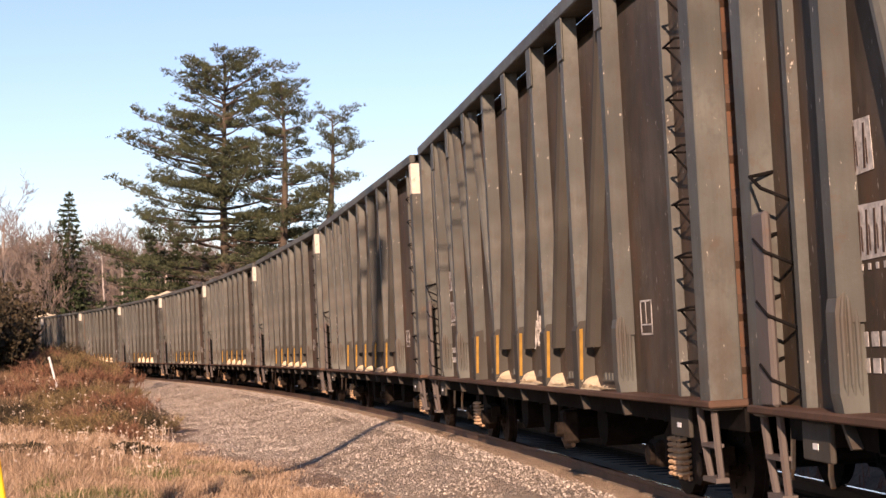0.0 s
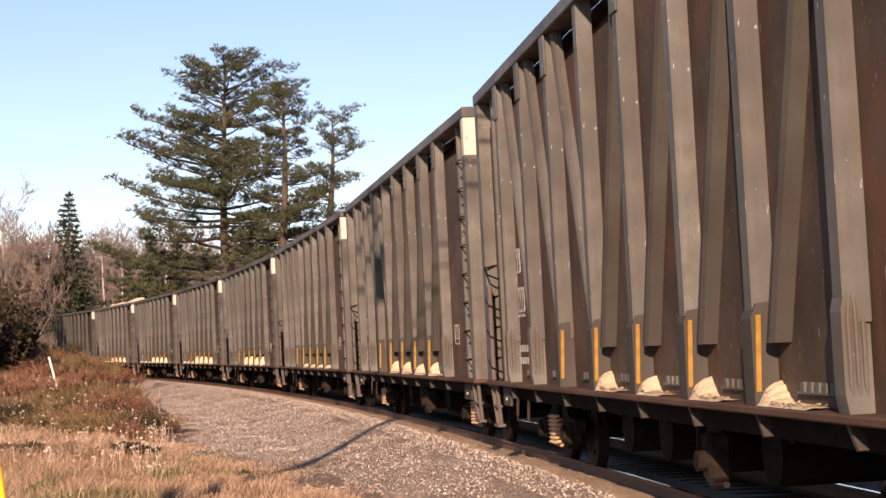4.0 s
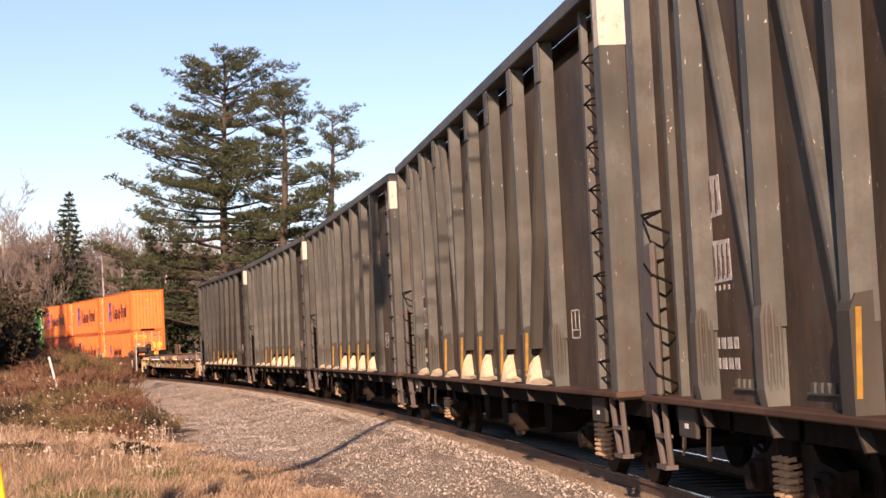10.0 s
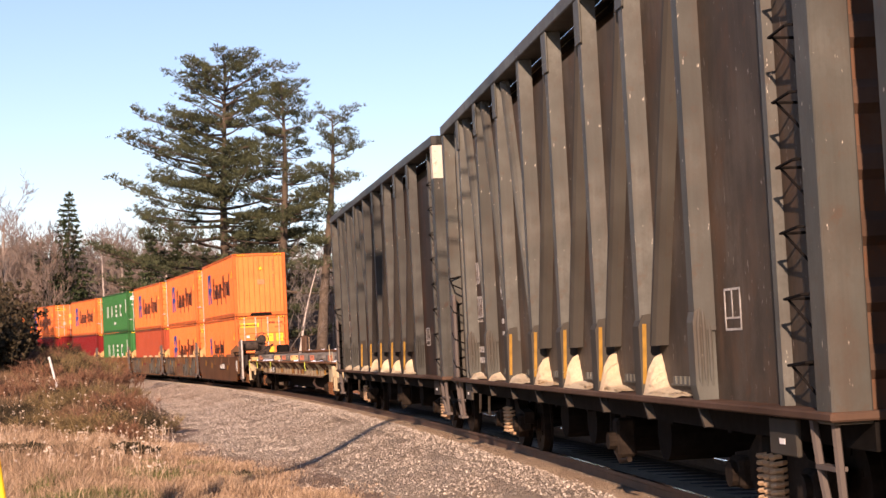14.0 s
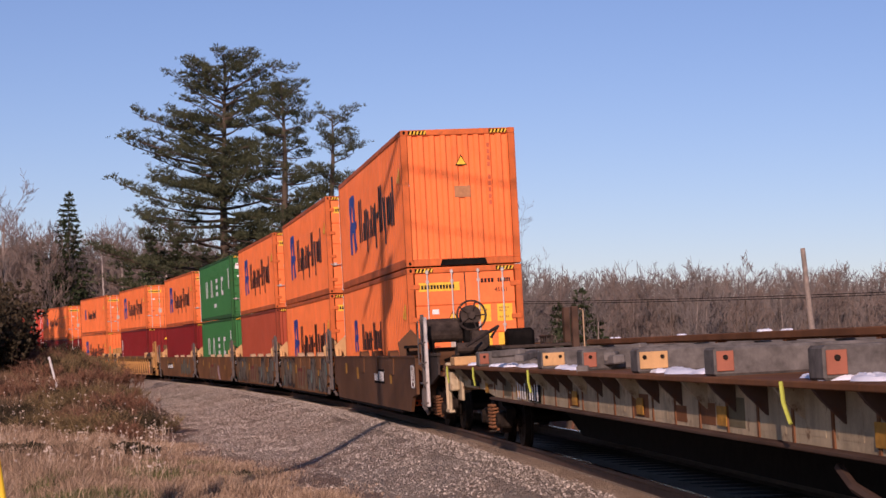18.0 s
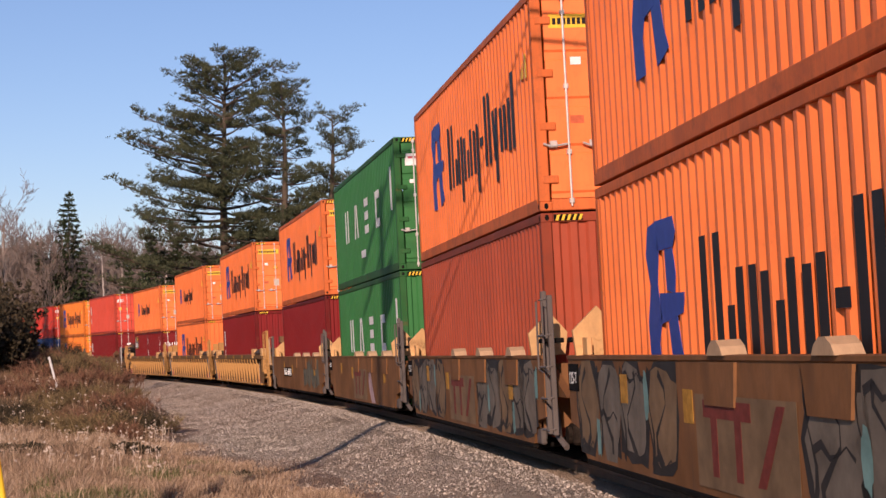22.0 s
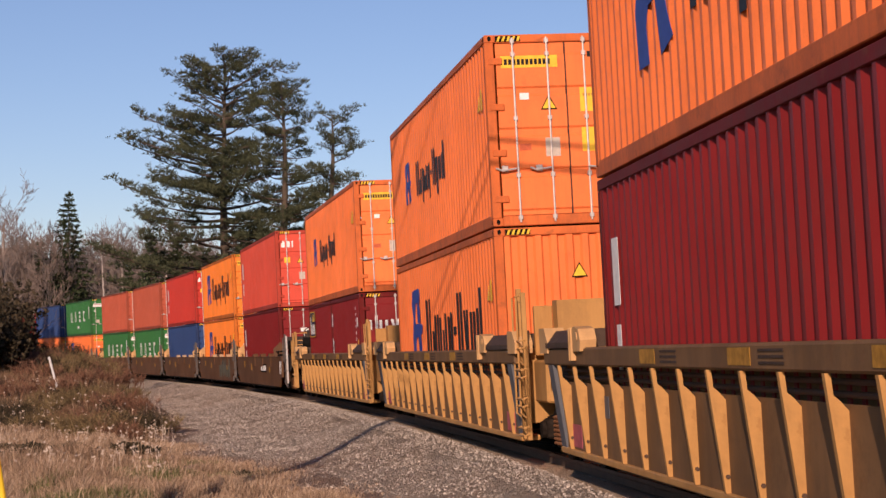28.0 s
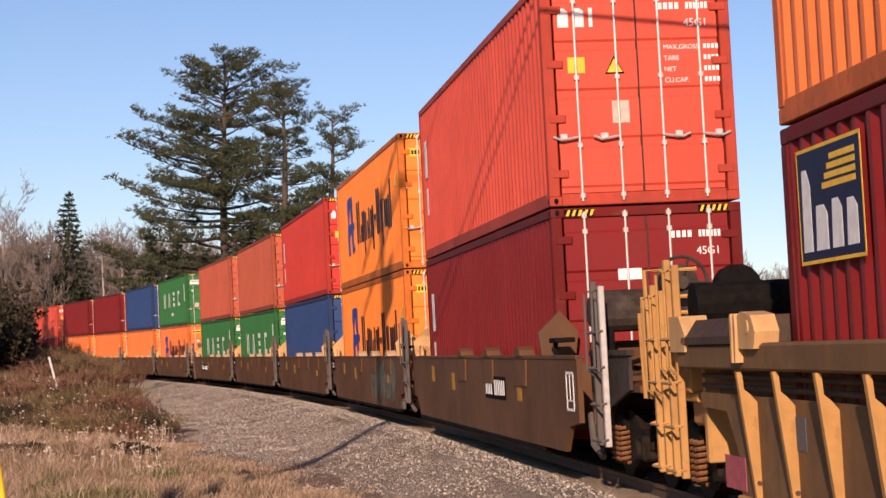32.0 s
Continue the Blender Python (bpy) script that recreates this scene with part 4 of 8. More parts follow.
def rear_end(parent, x):
    """Grey posts, brake disc, cross beam and steps behind the last brown unit."""
    for dx in (-0.65, -1.0):
        hand_post(parent, x + dx, -1.38, 0.55, 2.18, M_GREY, M_CREAM)
    part("reflector", Shape().box(x - 1.03, x - 0.97, -1.415, -1.411, 1.12, 1.3), M_CREAM, parent, "pale reflective plate")
    bm_ = Shape()
    bm_.bev(x - 0.8, x - 0.4, -1.15, 1.2, 1.92, 2.16, 0.02)
    bm_.bev(x - 0.72, x - 0.66, -1.1, 1.15, 1.8, 1.92, 0.01)
    part("cross_beam", bm_, M_GEAR_TAN, parent, "brown cross beam")
    for y in (-0.9, 0.0, 0.9):
        part("beam_post", Shape().bev(x - 0.68, x - 0.5, y - 0.1, y + 0.1, 1.06, 1.92, 0.015), M_GEAR_TAN, parent)
    part("end_platform", Shape().bev(x - 0.9, x + 0.1, -1.3, 1.3, 0.98, 1.08, 0.01), M_BROWN, parent)
    bw = Shape()
    bw.tube([(x - 1.0, -0.85 + 0.33 * math.cos(a * math.pi / 10), 1.55 + 0.33 * math.sin(a * math.pi / 10)) for a in range(21)], 0.025, 6, cap=False)
    bw.cyl('x', (-0.85, 1.55), 0.29, x - 1.0, x - 0.88, 18)
    bw.cyl('x', (-0.85, 1.55), 0.07, x - 1.06, x - 1.0, 10)
    bw.bev(x - 0.88, x - 0.65, -0.95, -0.75, 1.4, 1.7, 0.02)
    part("brake_wheel", bw, M_GEAR, parent)
    st = Shape()
    for dx in (-0.62, -1.0):
        st.tube([(x + dx, -1.36, 0.6), (x + dx - 0.02, -1.37, 0.3), (x + dx + 0.05, -1.36, 0.22), (x + dx + 0.25, -1.36, 0.22)], 0.022, 6)
    part("sill_step", st, M_GREY, parent)
    part("skirt", Shape().prism([(x - 0.08, 0.98), (x - 0.08, 0.66), (x + 0.02, 0.6), (x + 0.3, 0.72), (x + 0.3, 0.98)], 'y', -1.30, -1.26), M_BROWN, parent)


def yellow_end(parent, x):
    """Ladder posts, upright boxes and a platform at the leading end of the first yellow unit."""
    for dx in (0.95, 1.3):
        hand_post(parent, x + dx, -1.40, 0.55, 2.42, M_YELLOW, M_YELLOW)
    for z in (0.62, 0.98, 1.34):
        part("ladder_rung", Shape().tube([(x + 0.95, -1.42, z), (x + 0.92, -1.52, z - 0.02), (x + 1.33, -1.52, z - 0.02), (x + 1.3, -1.42, z)], 0.016, 6), M_YELLOW, parent)
    part("ladder_foot", Shape().prism([(x + 0.85, 0.62), (x + 1.4, 0.62), (x + 1.36, 0.26), (x + 0.9, 0.26)], 'y', -1.42, -1.34), M_YELLOW, parent)
    part("end_platform", Shape().bev(x, x + 2.0, -1.25, 1.25, 0.98, 1.08, 0.01), M_GEAR_TAN, parent)
    part("end_bulkhead", Shape().bev(x - 0.1, x + 0.1, -1.42, 1.3, 0.72, 1.56, 0.02), M_YELLOW, parent)
    for dx, y0, y1, z1 in ((1.5, -1.2, -0.9, 1.72), (1.75, -0.75, -0.5, 1.5), (0.45, -0.6, 0.1, 1.45)):
        bx = part("end_box", Shape().bev(x + dx, x + dx + 0.28, y0, y1, 1.08, z1, 0.02), M_YELLOW, parent, "yellow equipment box")
        for z in (1.3, z1 - 0.2):
            part("bolt", Shape().cyl('x', ((y0 + y1) / 2, z), 0.03, x + dx + 0.28, x + dx + 0.295, 8), M_RUST, bx)
    part("marking", Shape().box(x + 1.79, x + 1.795, -1.17, -0.9, 1.18, 1.36), M_MARK_BRIGHT, parent, "yellow marking square")
    pipe = Shape()
    for y, z in ((-1.2, 0.9), (-1.05, 1.16), (-0.5, 1.2)):
        pipe.tube([(x, y, z), (x + 0.7, y, z + 0.03), (x + 1.3, y + 0.05, z - 0.05), (x + 1.95, y + 0.1, z + 0.02)], 0.03, 6)
    part("air_pipe", pipe, M_GEAR_TAN, parent)
    part("guide_arm", Shape().bev(x - 0.1, x + 0.75, -1.3, -1.1, 1.58, 1.72, 0.015), M_GEAR, parent)
    hose = Shape()
    hose.tube([(x + 1.9, -0.4, 0.95), (x + 2.2, -0.42, 0.6), (x + 2.5, -0.4, 0.5), (x + 2.7, -0.3, 0.7)], 0.03, 6)
    part("air_hose", hose, M_BLACK, parent)
    coupler(parent, x + 1.9, 1)


def make_brown_well(first=False, last=False, graffiti=0, cushions=3):
    w = thing("well_car", "brown double-stack well car unit, scuffed and rusty", "freight car", "brown well car units")
    L, zt = 6.95, 1.40
    more = 1.3 if first else 0.0
    for side in (-1, 1):
        pl = Shape()
        yy = sorted((side * 1.40, side * 1.46))
        rear = [(-L + 0.35, 0.30), (-L + 0.18, 0.42), (-L + 0.02, 0.60), (-L - 0.2, 0.68), (-L - 0.85, 0.72), (-L - 0.85, zt)] if last else [(-L + 0.85, 0.30), (-L + 0.55, 0.60), (-L, 0.66), (-L, zt)]
        pl.prism([(L + more, zt), (L + more, 0.66), (L + more - 0.55, 0.60), (L + more - 0.85, 0.30)] + rear, 'y', *yy)
        part("side_plate", pl, M_BROWN, w)
        tr = Shape()
        ty = sorted((side * 1.36, side * 1.475))
        tr.bev(-L - (0.85 if last else 0), L + more, ty[0], ty[1], zt - 0.03, zt + 0.015, 0.006)
        part("top_rail", tr, M_BROWN, w)
        bs = Shape()
        by = sorted((side * 1.1, side * 1.47))
        bs.bev(-L + 0.9, L - 0.9, by[0], by[1], 0.24, 0.3, 0.01)
        part("bottom_sill", bs, M_BLACK, w)
    flap = Shape().prism([(-0.42, 1.02), (0.42, 1.02), (0.5, 1.36), (-0.5, 1.36)], 'y', -1.488, -1.462).mesh("pad_plate", M_BROWN)
    hump = Shape()
    ring = [(-0.23, zt + 0.012), (-0.17, zt + 0.08), (-0.06, zt + 0.13), (0.06, zt + 0.13), (0.17, zt + 0.08), (0.23, zt + 0.012)]
    hump.prism(ring, 'y', -1.5, -1.3)
    hump = hump.mesh("roller_guide", M_BROWN if first else M_CREAM)
    for k in range(cushions):
        x = L - 2.2 - k * 2.6
        part("pad_plate", flap, M_BROWN, w, m=pose(x, 0, 0))
        part("roller_guide", hump, M_CREAM, w, "dusty rounded container guide", m=pose(x, 0, 0))
    member = Shape().box(-0.15, 0.15, -1.4, 1.4, 0.26, 0.34).mesh("cross_member", M_BLACK)
    for k in range(9):
        part("cross_member", member, M_BLACK, w, m=pose(-5.6 + k * 1.4, 0, 0))
    for e in (-1, 1):
        bk = Shape()
        bk.box(min(e * (L - 0.5), e * (L - 0.44)), max(e * (L - 0.5), e * (L - 0.44)), -1.4, 1.4, 0.5, 1.3)
        bk.bev(min(e * (L - 0.5), e * 7.7), max(e * (L - 0.5), e * 7.7), -0.8, 0.8, 0.72, 1.1, 0.02)
        bk.prism([(e * (L - 0.5), 1.28), (e * (L - 0.5), 0.9), (e * 7.5, 0.9)], 'y', -1.3, -1.2)
        part("end_bulkhead", bk, M_BROWN, w)
        sc = Shape()
        sc.bev(min(e * (L - 0.3), e * (L + 0.1)), max(e * (L - 0.3), e * (L + 0.1)), -1.44, -1.2, 1.56, 1.62, 0.01)
        sc.box(min(e * (L - 0.25), e * (L - 0.2)), max(e * (L - 0.25), e * (L - 0.2)), -1.4, -1.35, 1.4, 1.56)
        part("step_board", sc, M_BLACK, w)
    guide(w, L - 0.62, -1.43, zt + 0.01, M_BROWN if first else M_GUIDE)
    guide(w, -L + 0.62, -1.43, zt + 0.01, M_GUIDE, -1)
    make_ladder(w, 9.02 if first else L - 0.05, -1.42, 0.45, 2.2, M_GREY, bright=first)
    ch = Shape()
    ch.tube([(L + more - 0.1, -1.3, 0.75), (L + more + 0.2, -1.35, 0.42), (L + more + 0.4, -1.3, 0.3)], 0.04, 6)
    part("foot_step", ch, M_GREY, w)
    part("stirrup", Shape().bev(L - 0.75, L - 0.45, -1.44, -1.36, 0.3, 0.5, 0.02), M_GREY, w)
    for x, z in ((4.6, 0.82), (2.2, 1.05), (-1.5, 0.85), (-4.0, 0.95)):
        part("marking", Shape().box(x - 0.16, x + 0.16, -1.466, -1.462, z, z + 0.28), M_MARK_YELLOW, w, "faded yellow square")
    if graffiti:
        rnd = random.Random(graffiti * 7)

        def blob(x, z, wd, hh, mat_, y, label=""):
            pts = []
            for k in range(14):
                t = 2 * math.pi * k / 14
                q = 1 + rnd.uniform(-0.22, 0.22)
                pts.append((x + math.copysign(abs(math.cos(t)) ** 0.6, math.cos(t)) * wd * q, max(0.34, min(1.36, z + math.copysign(abs(math.sin(t)) ** 0.6, math.sin(t)) * hh * q))))
            part("spray_paint", Shape().add([(p, y, q) for p, q in pts], [tuple(range(14))]), mat_, w, label)

        def stroke(pts, wd, mat_, y):
            s = Shape()
            vs = []
            for k, (p, q) in enumerate(pts):
                e = pts[min(k + 1, len(pts) - 1)]
                d_ = pts[max(k - 1, 0)]
                n_ = Vector((-(e[1] - d_[1]), e[0] - d_[0])).normalized() * wd * (0.6 + 0.4 * math.sin(k + 1))
                vs += [(p + n_.x, y, q + n_.y), (p - n_.x, y, q - n_.y)]
            s.add(vs, [(2 * k, 2 * k + 1, 2 * k + 3, 2 * k + 2) for k in range(len(pts) - 1)])
            part("spray_paint", s, mat_, w)
        def logo_patch():
            part("logo_field", Shape().box(-1.25, 1.45, -1.4685, -1.4665, 0.36, 1.10), M_SPRAY_TAN, w, "tan painted field")
            for poly in ([(-1.0, 0.92), (0.35, 0.92), (0.35, 1.06), (-1.0, 1.06)], [(-0.78, 0.46), (-0.6, 0.46), (-0.6, 0.92), (-0.78, 0.92)], [(-0.1, 0.46), (0.08, 0.46), (0.08, 0.92), (-0.1, 0.92)],
                         [(0.45, 0.46), (0.65, 0.46), (1.2, 1.06), (1.0, 1.06)]):
                part("mark_block", Shape().prism(poly, 'y', -1.471, -1.469), M_OLDRED, w, "faded red logo bar")
        if graffiti in (2, 3):
            for k in range(9):
                x = (-5.9, -4.75, -3.6, -2.4, 2.2, 3.2, 4.2, 5.1, 5.9)[k]
                blob(x, 0.86, 0.60, 0.54, M_SPRAY_DARK, -1.4625)
                blob(x, 0.86, 0.54, 0.47, M_SPRAY_GREY if k % 3 else M_SPRAY_TAN, -1.4635, "faded grey spray letters")
                stroke([(x - 0.5 + 0.1 * math.sin(q), 0.40 + q * 0.15) for q in range(7)], 0.045, M_SPRAY_DARK, -1.4655)
                stroke([(x - 0.1 + 0.22 * math.sin(q * 1.1 + k), 0.42 + q * 0.14) for q in range(7)], 0.05, M_SPRAY_DARK, -1.4655)
                stroke([(x - 0.45 + q * 0.16, (0.45, 0.8, 1.2)[k % 3] + 0.05 * math.sin(q * 2)) for q in range(6)], 0.035, M_SPRAY_DARK, -1.4655)
                if k % 2 == 0:
                    blob(x + 0.55, 0.55 + 0.5 * (k % 3) / 2, 0.09, 0.2, M_SPRAY_TEAL, -1.4665, "teal spray paint")
            logo_patch()
        elif graffiti == 1:
            part("spray_paint", Shape().add([(x_, -1.4635, z_) for x_, z_ in ((1.85, 0.98), (2.15, 1.03), (2.3, 0.9), (2.55, 0.6), (2.9, 0.32), (2.25, 0.32), (1.95, 0.55), (1.8, 0.8))], [tuple(range(8))]), M_SPRAY_PINK, w, "pale pink spray shape")
            stroke([(2.0 + 0.03 * math.sin(q * 1.3), 1.36 - q * 0.06) for q in range(7)], 0.05, M_SPRAY_PINK, -1.4645)
            stroke([(1.9 + 0.1 * q, 0.98 - 0.06 * q + 0.03 * math.sin(q * 2)) for q in range(6)], 0.02, M_SPRAY_DARK, -1.4655)
            for q_ in range(3):
                stroke([(4.3 + q_ * 0.45 + 0.1 * math.sin(q * 2.2 + q_), 1.15 - q * 0.13) for q in range(6)], 0.02, M_SPRAY_DARK, -1.4645)
            logo_patch()
        else:
            for k in range(4):
                blob(2.2 + k * 1.0, 0.85, 0.5, 0.42, M_SPRAY_GREEN, -1.4635, "faded green-grey spray letters")
                stroke([(2.0 + k * 1.0 + 0.15 * math.sin(q * 1.2), 0.48 + q * 0.12) for q in range(7)], 0.05, M_SPRAY_DARK, -1.4655)
    if not first and not last:
        part("number_panel", Shape().box(-L + 0.02, -L + 0.62, -1.469, -1.4635, 1.02, 1.32), M_BLACK, w, "black panel with white figures")
        words(w, "125-T", 0.19, -L + 0.07, -1.472, 1.10, M_WHITE, turn=0)
    if first:
        nm = Shape()
        for k in range(11):
            if k != 4:
                nm.prism([(1.9 + k * 0.15 + p, 0.86 + q) for p, q in letter("clln.nuscnu"[k], 0.10, 0.21)], 'y', -1.474, -1.468)
        pn = Shape()
        pn.box(1.84, 3.56, -1.469, -1.463, 0.8, 1.12)
        part("number_panel", pn, M_BLACK, w)
        part("number_bar", nm, M_WHITE, w, "white number bars")["kind"] = "stuff"
        fr = Shape()
        for a, b, c, d in ((0, 0.4, 0, 0.03), (0, 0.4, 0.42, 0.45), (0, 0.03, 0, 0.45), (0.37, 0.4, 0, 0.45), (0.19, 0.21, 0.12, 0.42), (0, 0.4, 0.11, 0.13)):
            fr.box(7.65 + a, 7.65 + b, -1.470, -1.463, 0.78 + c, 0.78 + d)
        part("data_frame", fr, M_WHITE, w)
        end_gear(w, L + 1.3, M_BROWN, M_GEAR)
    if last:
        rear_end(w, -L - 0.85)
        part("number_panel", Shape().box(-4.1, -1.75, -1.469, -1.4645, 0.72, 1.04), M_BLACK, w)
        figures = Shape()
        for k in range(11):
            if k != 4:
                for poly in strokes("hohkhohkhoh"[k], 0.135, 0.23):
                    figures.prism([(-3.98 + k * 0.2 + p, 0.765 + q) for p, q in poly], 'y', -1.474, -1.470)
        part("number_bar", figures, M_WHITE, w, "white number bars")["kind"] = "stuff"
        make_truck(w, -7.77, 0, M_BEAM)
    make_truck(w, 8.7 if first else 7.77, 0, M_BEAM)
    return w


Y_L = 8.6


def make_yellow_well(first=False, last=False):
    w = thing("well_car", "yellow double-stack well car unit with upright ribs, dusty", "freight car", "yellow well car units")
    L, zt = Y_L, 1.50
    for side in (-1, 1):
        def yy(a, b):
            return sorted((side * a, side * b))
        ch = Shape()
        a, b = yy(1.25, 1.48)
        more = 1.0 if first else 0.0
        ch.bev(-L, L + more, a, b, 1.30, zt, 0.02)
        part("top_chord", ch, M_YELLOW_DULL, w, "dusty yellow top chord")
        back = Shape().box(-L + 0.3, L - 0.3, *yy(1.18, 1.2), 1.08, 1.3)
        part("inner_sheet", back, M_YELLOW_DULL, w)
        sh = Shape()
        a, b = yy(1.315, 1.34)
        cut = 1.35 if last else 0.2
        sh.prism([(-L + 0.2, 1.10), (-L + 0.2, 0.98), (-L + cut * 0.75, 0.96), (-L + cut, 0.6), (-L + cut, 0.32)] + ([(L + 0.05, 0.32), (L + 0.2, 0.5), (L + 0.38, 0.72), (L + 0.95, 0.8), (L + 0.95, 1.10)] if first else [(L - 0.2, 0.32), (L - 0.2, 1.10)]), 'y', a, b)
        if first:
            part("end_gusset", Shape().prism([(L + 0.55, 0.8), (L + 0.98, 0.8), (L + 0.98, 1.3), (L + 0.45, 1.3)], 'y', *yy(1.3, 1.44)), M_YELLOW, w)
        # the dull yellow paints the ribs' shade onto this sheet
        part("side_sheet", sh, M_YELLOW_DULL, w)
        bs = Shape()
        a, b = yy(1.12, 1.38)
        bs.bev(-L + max(0.3, cut), L - 0.3, a, b, 0.26, 0.33, 0.01)
        part("bottom_sill", bs, M_YELLOW, w)
        for zz in (1.22, 1.14):
            pp = Shape()
            pp.cyl('x', (side * 1.33, zz + 0.02), 0.022, -L + 0.3, L - 0.3, 8)
            part("air_pipe", pp, M_RUST, w)
    fin = Shape()
    fin.prism([(-1.34, 0.33), (-1.37, 0.33), (-1.475, 1.30), (-1.445, 1.30), (-1.435, 1.16), (-1.39, 1.12), (-1.34, 1.06)], 'x', -0.015, 0.015)
    fin.prism([(-1.37, 0.33), (-1.383, 0.33), (-1.488, 1.30), (-1.475, 1.30)], 'x', -0.035, 0.02)
    fin = fin.mesh("side_rib", M_YELLOW)
    bolt = Shape().cyl('x', (-1.36, 0.46), 0.018, 0.015, 0.03, 8).mesh("bolt", M_RUST)
    grey_fin = Shape()
    grey_fin.prism([(-1.295, 0.33), (-1.36, 0.33), (-1.48, 1.30), (-1.3, 1.30)], 'x', -0.15, 0.15)
    grey_fin = grey_fin.mesh("end_rib", M_SLATE)
    n = 17
    for i in range(n):
        x = -L + 0.95 + i * (2 * L - 1.9) / (n - 1)
        if last and i == 0:
            continue
        part("side_rib", fin, M_YELLOW, w, m=pose(x, 0, 0))
        part("bolt", bolt, M_RUST, w, m=pose(x, 0, 0))
    for x in ((L - 0.42,) if last else (-L + 0.42,) if first else (-L + 0.42, L - 0.42)):
        part("end_rib", grey_fin, M_SLATE, w, "grey painted end rib", m=pose(x, 0, 0))
    for x in (-3.0, 3.1, 0.0):
        yl = Shape()
        yl.box(x - 0.3, x + 0.3, -1.486, -1.482, 1.34, 1.47)
        part("marking", yl, M_MARK_YELLOW, w, "faded yellow stripe")
        st = Shape()
        for k in range(3):
            st.box(x + 0.5, x + 1.1, -1.486, -1.482, 1.35 + k * 0.045, 1.37 + k * 0.045)
        part("stencil_bar", st, M_DARKBOARD, w)["kind"] = "stuff"
    for x0 in (L - 1.5, -L + 0.9):
        part("conspicuity_patch", Shape().box(x0, x0 + 0.6, -1.346, -1.341, 0.36, 0.62), M_PINKRED, w, "faded red patch")
    part("stencil_plate", Shape().box(-5.9, -5.5, -1.346, -1.341, 0.75, 0.98), M_SLATE, w)
    for k in range(3):
        part("stencil_block", Shape().prism([(L - 0.53 + p, 0.62 + k * 0.2 + q) for p, q in letter("uln"[k], 0.12, 0.14)], 'y', -1.4, -1.396), M_PALE_PATCH, w)
    member = Shape().box(-0.15, 0.15, -1.2, 1.2, 0.26, 0.34).mesh("cross_member", M_BLACK)
    for k in range(11):
        part("cross_member", member, M_BLACK, w, m=pose(-7.0 + k * 1.4, 0, 0))
    for e in (-1, 1):
        bk = Shape()
        bk.bev(min(e * (L - 0.1), e * (L + 0.7)), max(e * (L - 0.1), e * (L + 0.7)), -1.2, 1.2, 0.78, 1.34, 0.03)
        bk.bev(min(e * (L - 0.2), e * (L - 0.1)), max(e * (L - 0.2), e * (L - 0.1)), -1.3, 1.3, 0.5, 1.5, 0.01)
        part("end_bulkhead", bk, M_YELLOW, w)
        bx = Shape()
        bx.prism([(-0.95, 2.12), (-0.95, 1.4), (-0.66, 1.4), (-0.62, 1.56), (-0.48, 1.65), (-0.34, 1.56), (-0.3, 1.4), (0.0, 1.4), (0.0, 2.12)], 'x', min(e * (L + 0.1), e * (L + 0.4)), max(e * (L + 0.1), e * (L + 0.4)))
        bx.bev(min(e * (L + 0.0), e * (L + 0.1)), max(e * (L + 0.0), e * (L + 0.1)), -1.2, -0.95, 1.4, 2.06, 0.01)
        if e > 0 and not first:
            part("end_box", bx, M_YELLOW, w, "yellow panel with an arched hole")
        e_ = e * (L + (more if e > 0 else 0))
        gd = Shape()
        gd.prism([(-1.5, 1.5), (-1.5, 1.56), (-1.36, 1.7), (-1.14, 1.7), (-1.14, 1.5)], 'x', min(e_ - e * 2.3, e_ - e * 0.25), max(e_ - e * 2.3, e_ - e * 0.25))
        part("guide_rail", gd, M_DARKBOARD, w, "dark sloped guide rail")
        gh = Shape()
        gh.prism([(-0.2, 1.46), (0.2, 1.46), (0.26, 1.58), (0.16, 1.70), (-0.1, 1.73), (-0.2, 1.70)], 'y', -1.52, -1.34)
        for dx_ in (-0.26, -0.36):
            gh.prism([(dx_, 1.36), (dx_ + 0.03, 1.36), (dx_ + 0.06, 1.62), (dx_ + 0.05, 1.72), (dx_ + 0.01, 1.70)], 'y', -1.54, -1.40)
        gh.cyl('y', (0.06, 1.62), 0.05, -1.53, -1.52, 10)
        part("corner_guide", gh, M_GUIDE, w, m=pose(e_ - e * 2.35, 0, 0))
        gk = Shape()
        gk.prism([(-0.26, 1.44), (0.26, 1.44), (0.3, 1.58), (0.1, 1.74), (-0.26, 1.74)], 'y', -1.5, -1.26)
        part("corner_guide", gk, M_GUIDE, w, m=pose(e_ - e * 0.1, 0, 0))
    if not first:
        make_ladder(w, L + 0.02, -1.40, 0.4, 2.3, M_YELLOW, 0.3)
        make_ladder(w, L + 0.02, -1.40, 0.3, 1.6, M_YELLOW, 0.3)
    if last:
        part("end_platform", Shape().bev(-L - 1.7, -L - 0.1, -1.3, 1.3, 1.0, 1.08, 0.01), M_YELLOW, w)
        make_ladder(w, -L - 0.55, -1.42, 0.35, 2.25, M_YELLOW, 0.3)
        make_ladder(w, -L - 1.15, -1.42, 0.35, 2.05, M_YELLOW, 0.3)
        for k, top_ in enumerate((2.2, 1.95, 1.8)):
            part("handrail", Shape().tube([(-L - 1.5 - k * 0.16, -1.38, 1.0), (-L - 1.5 - k * 0.16, -1.40, top_), (-L - 1.5 - k * 0.16, -0.9, top_)], 0.022, 6), M_YELLOW, w)
        bg = Shape()
        bg.bev(-L - 1.4, -L - 0.7, -0.9, -0.2, 1.08, 1.6, 0.03)
        bg.cyl('y', (-L - 0.9, 1.85), 0.2, -1.1, -0.2, 14)
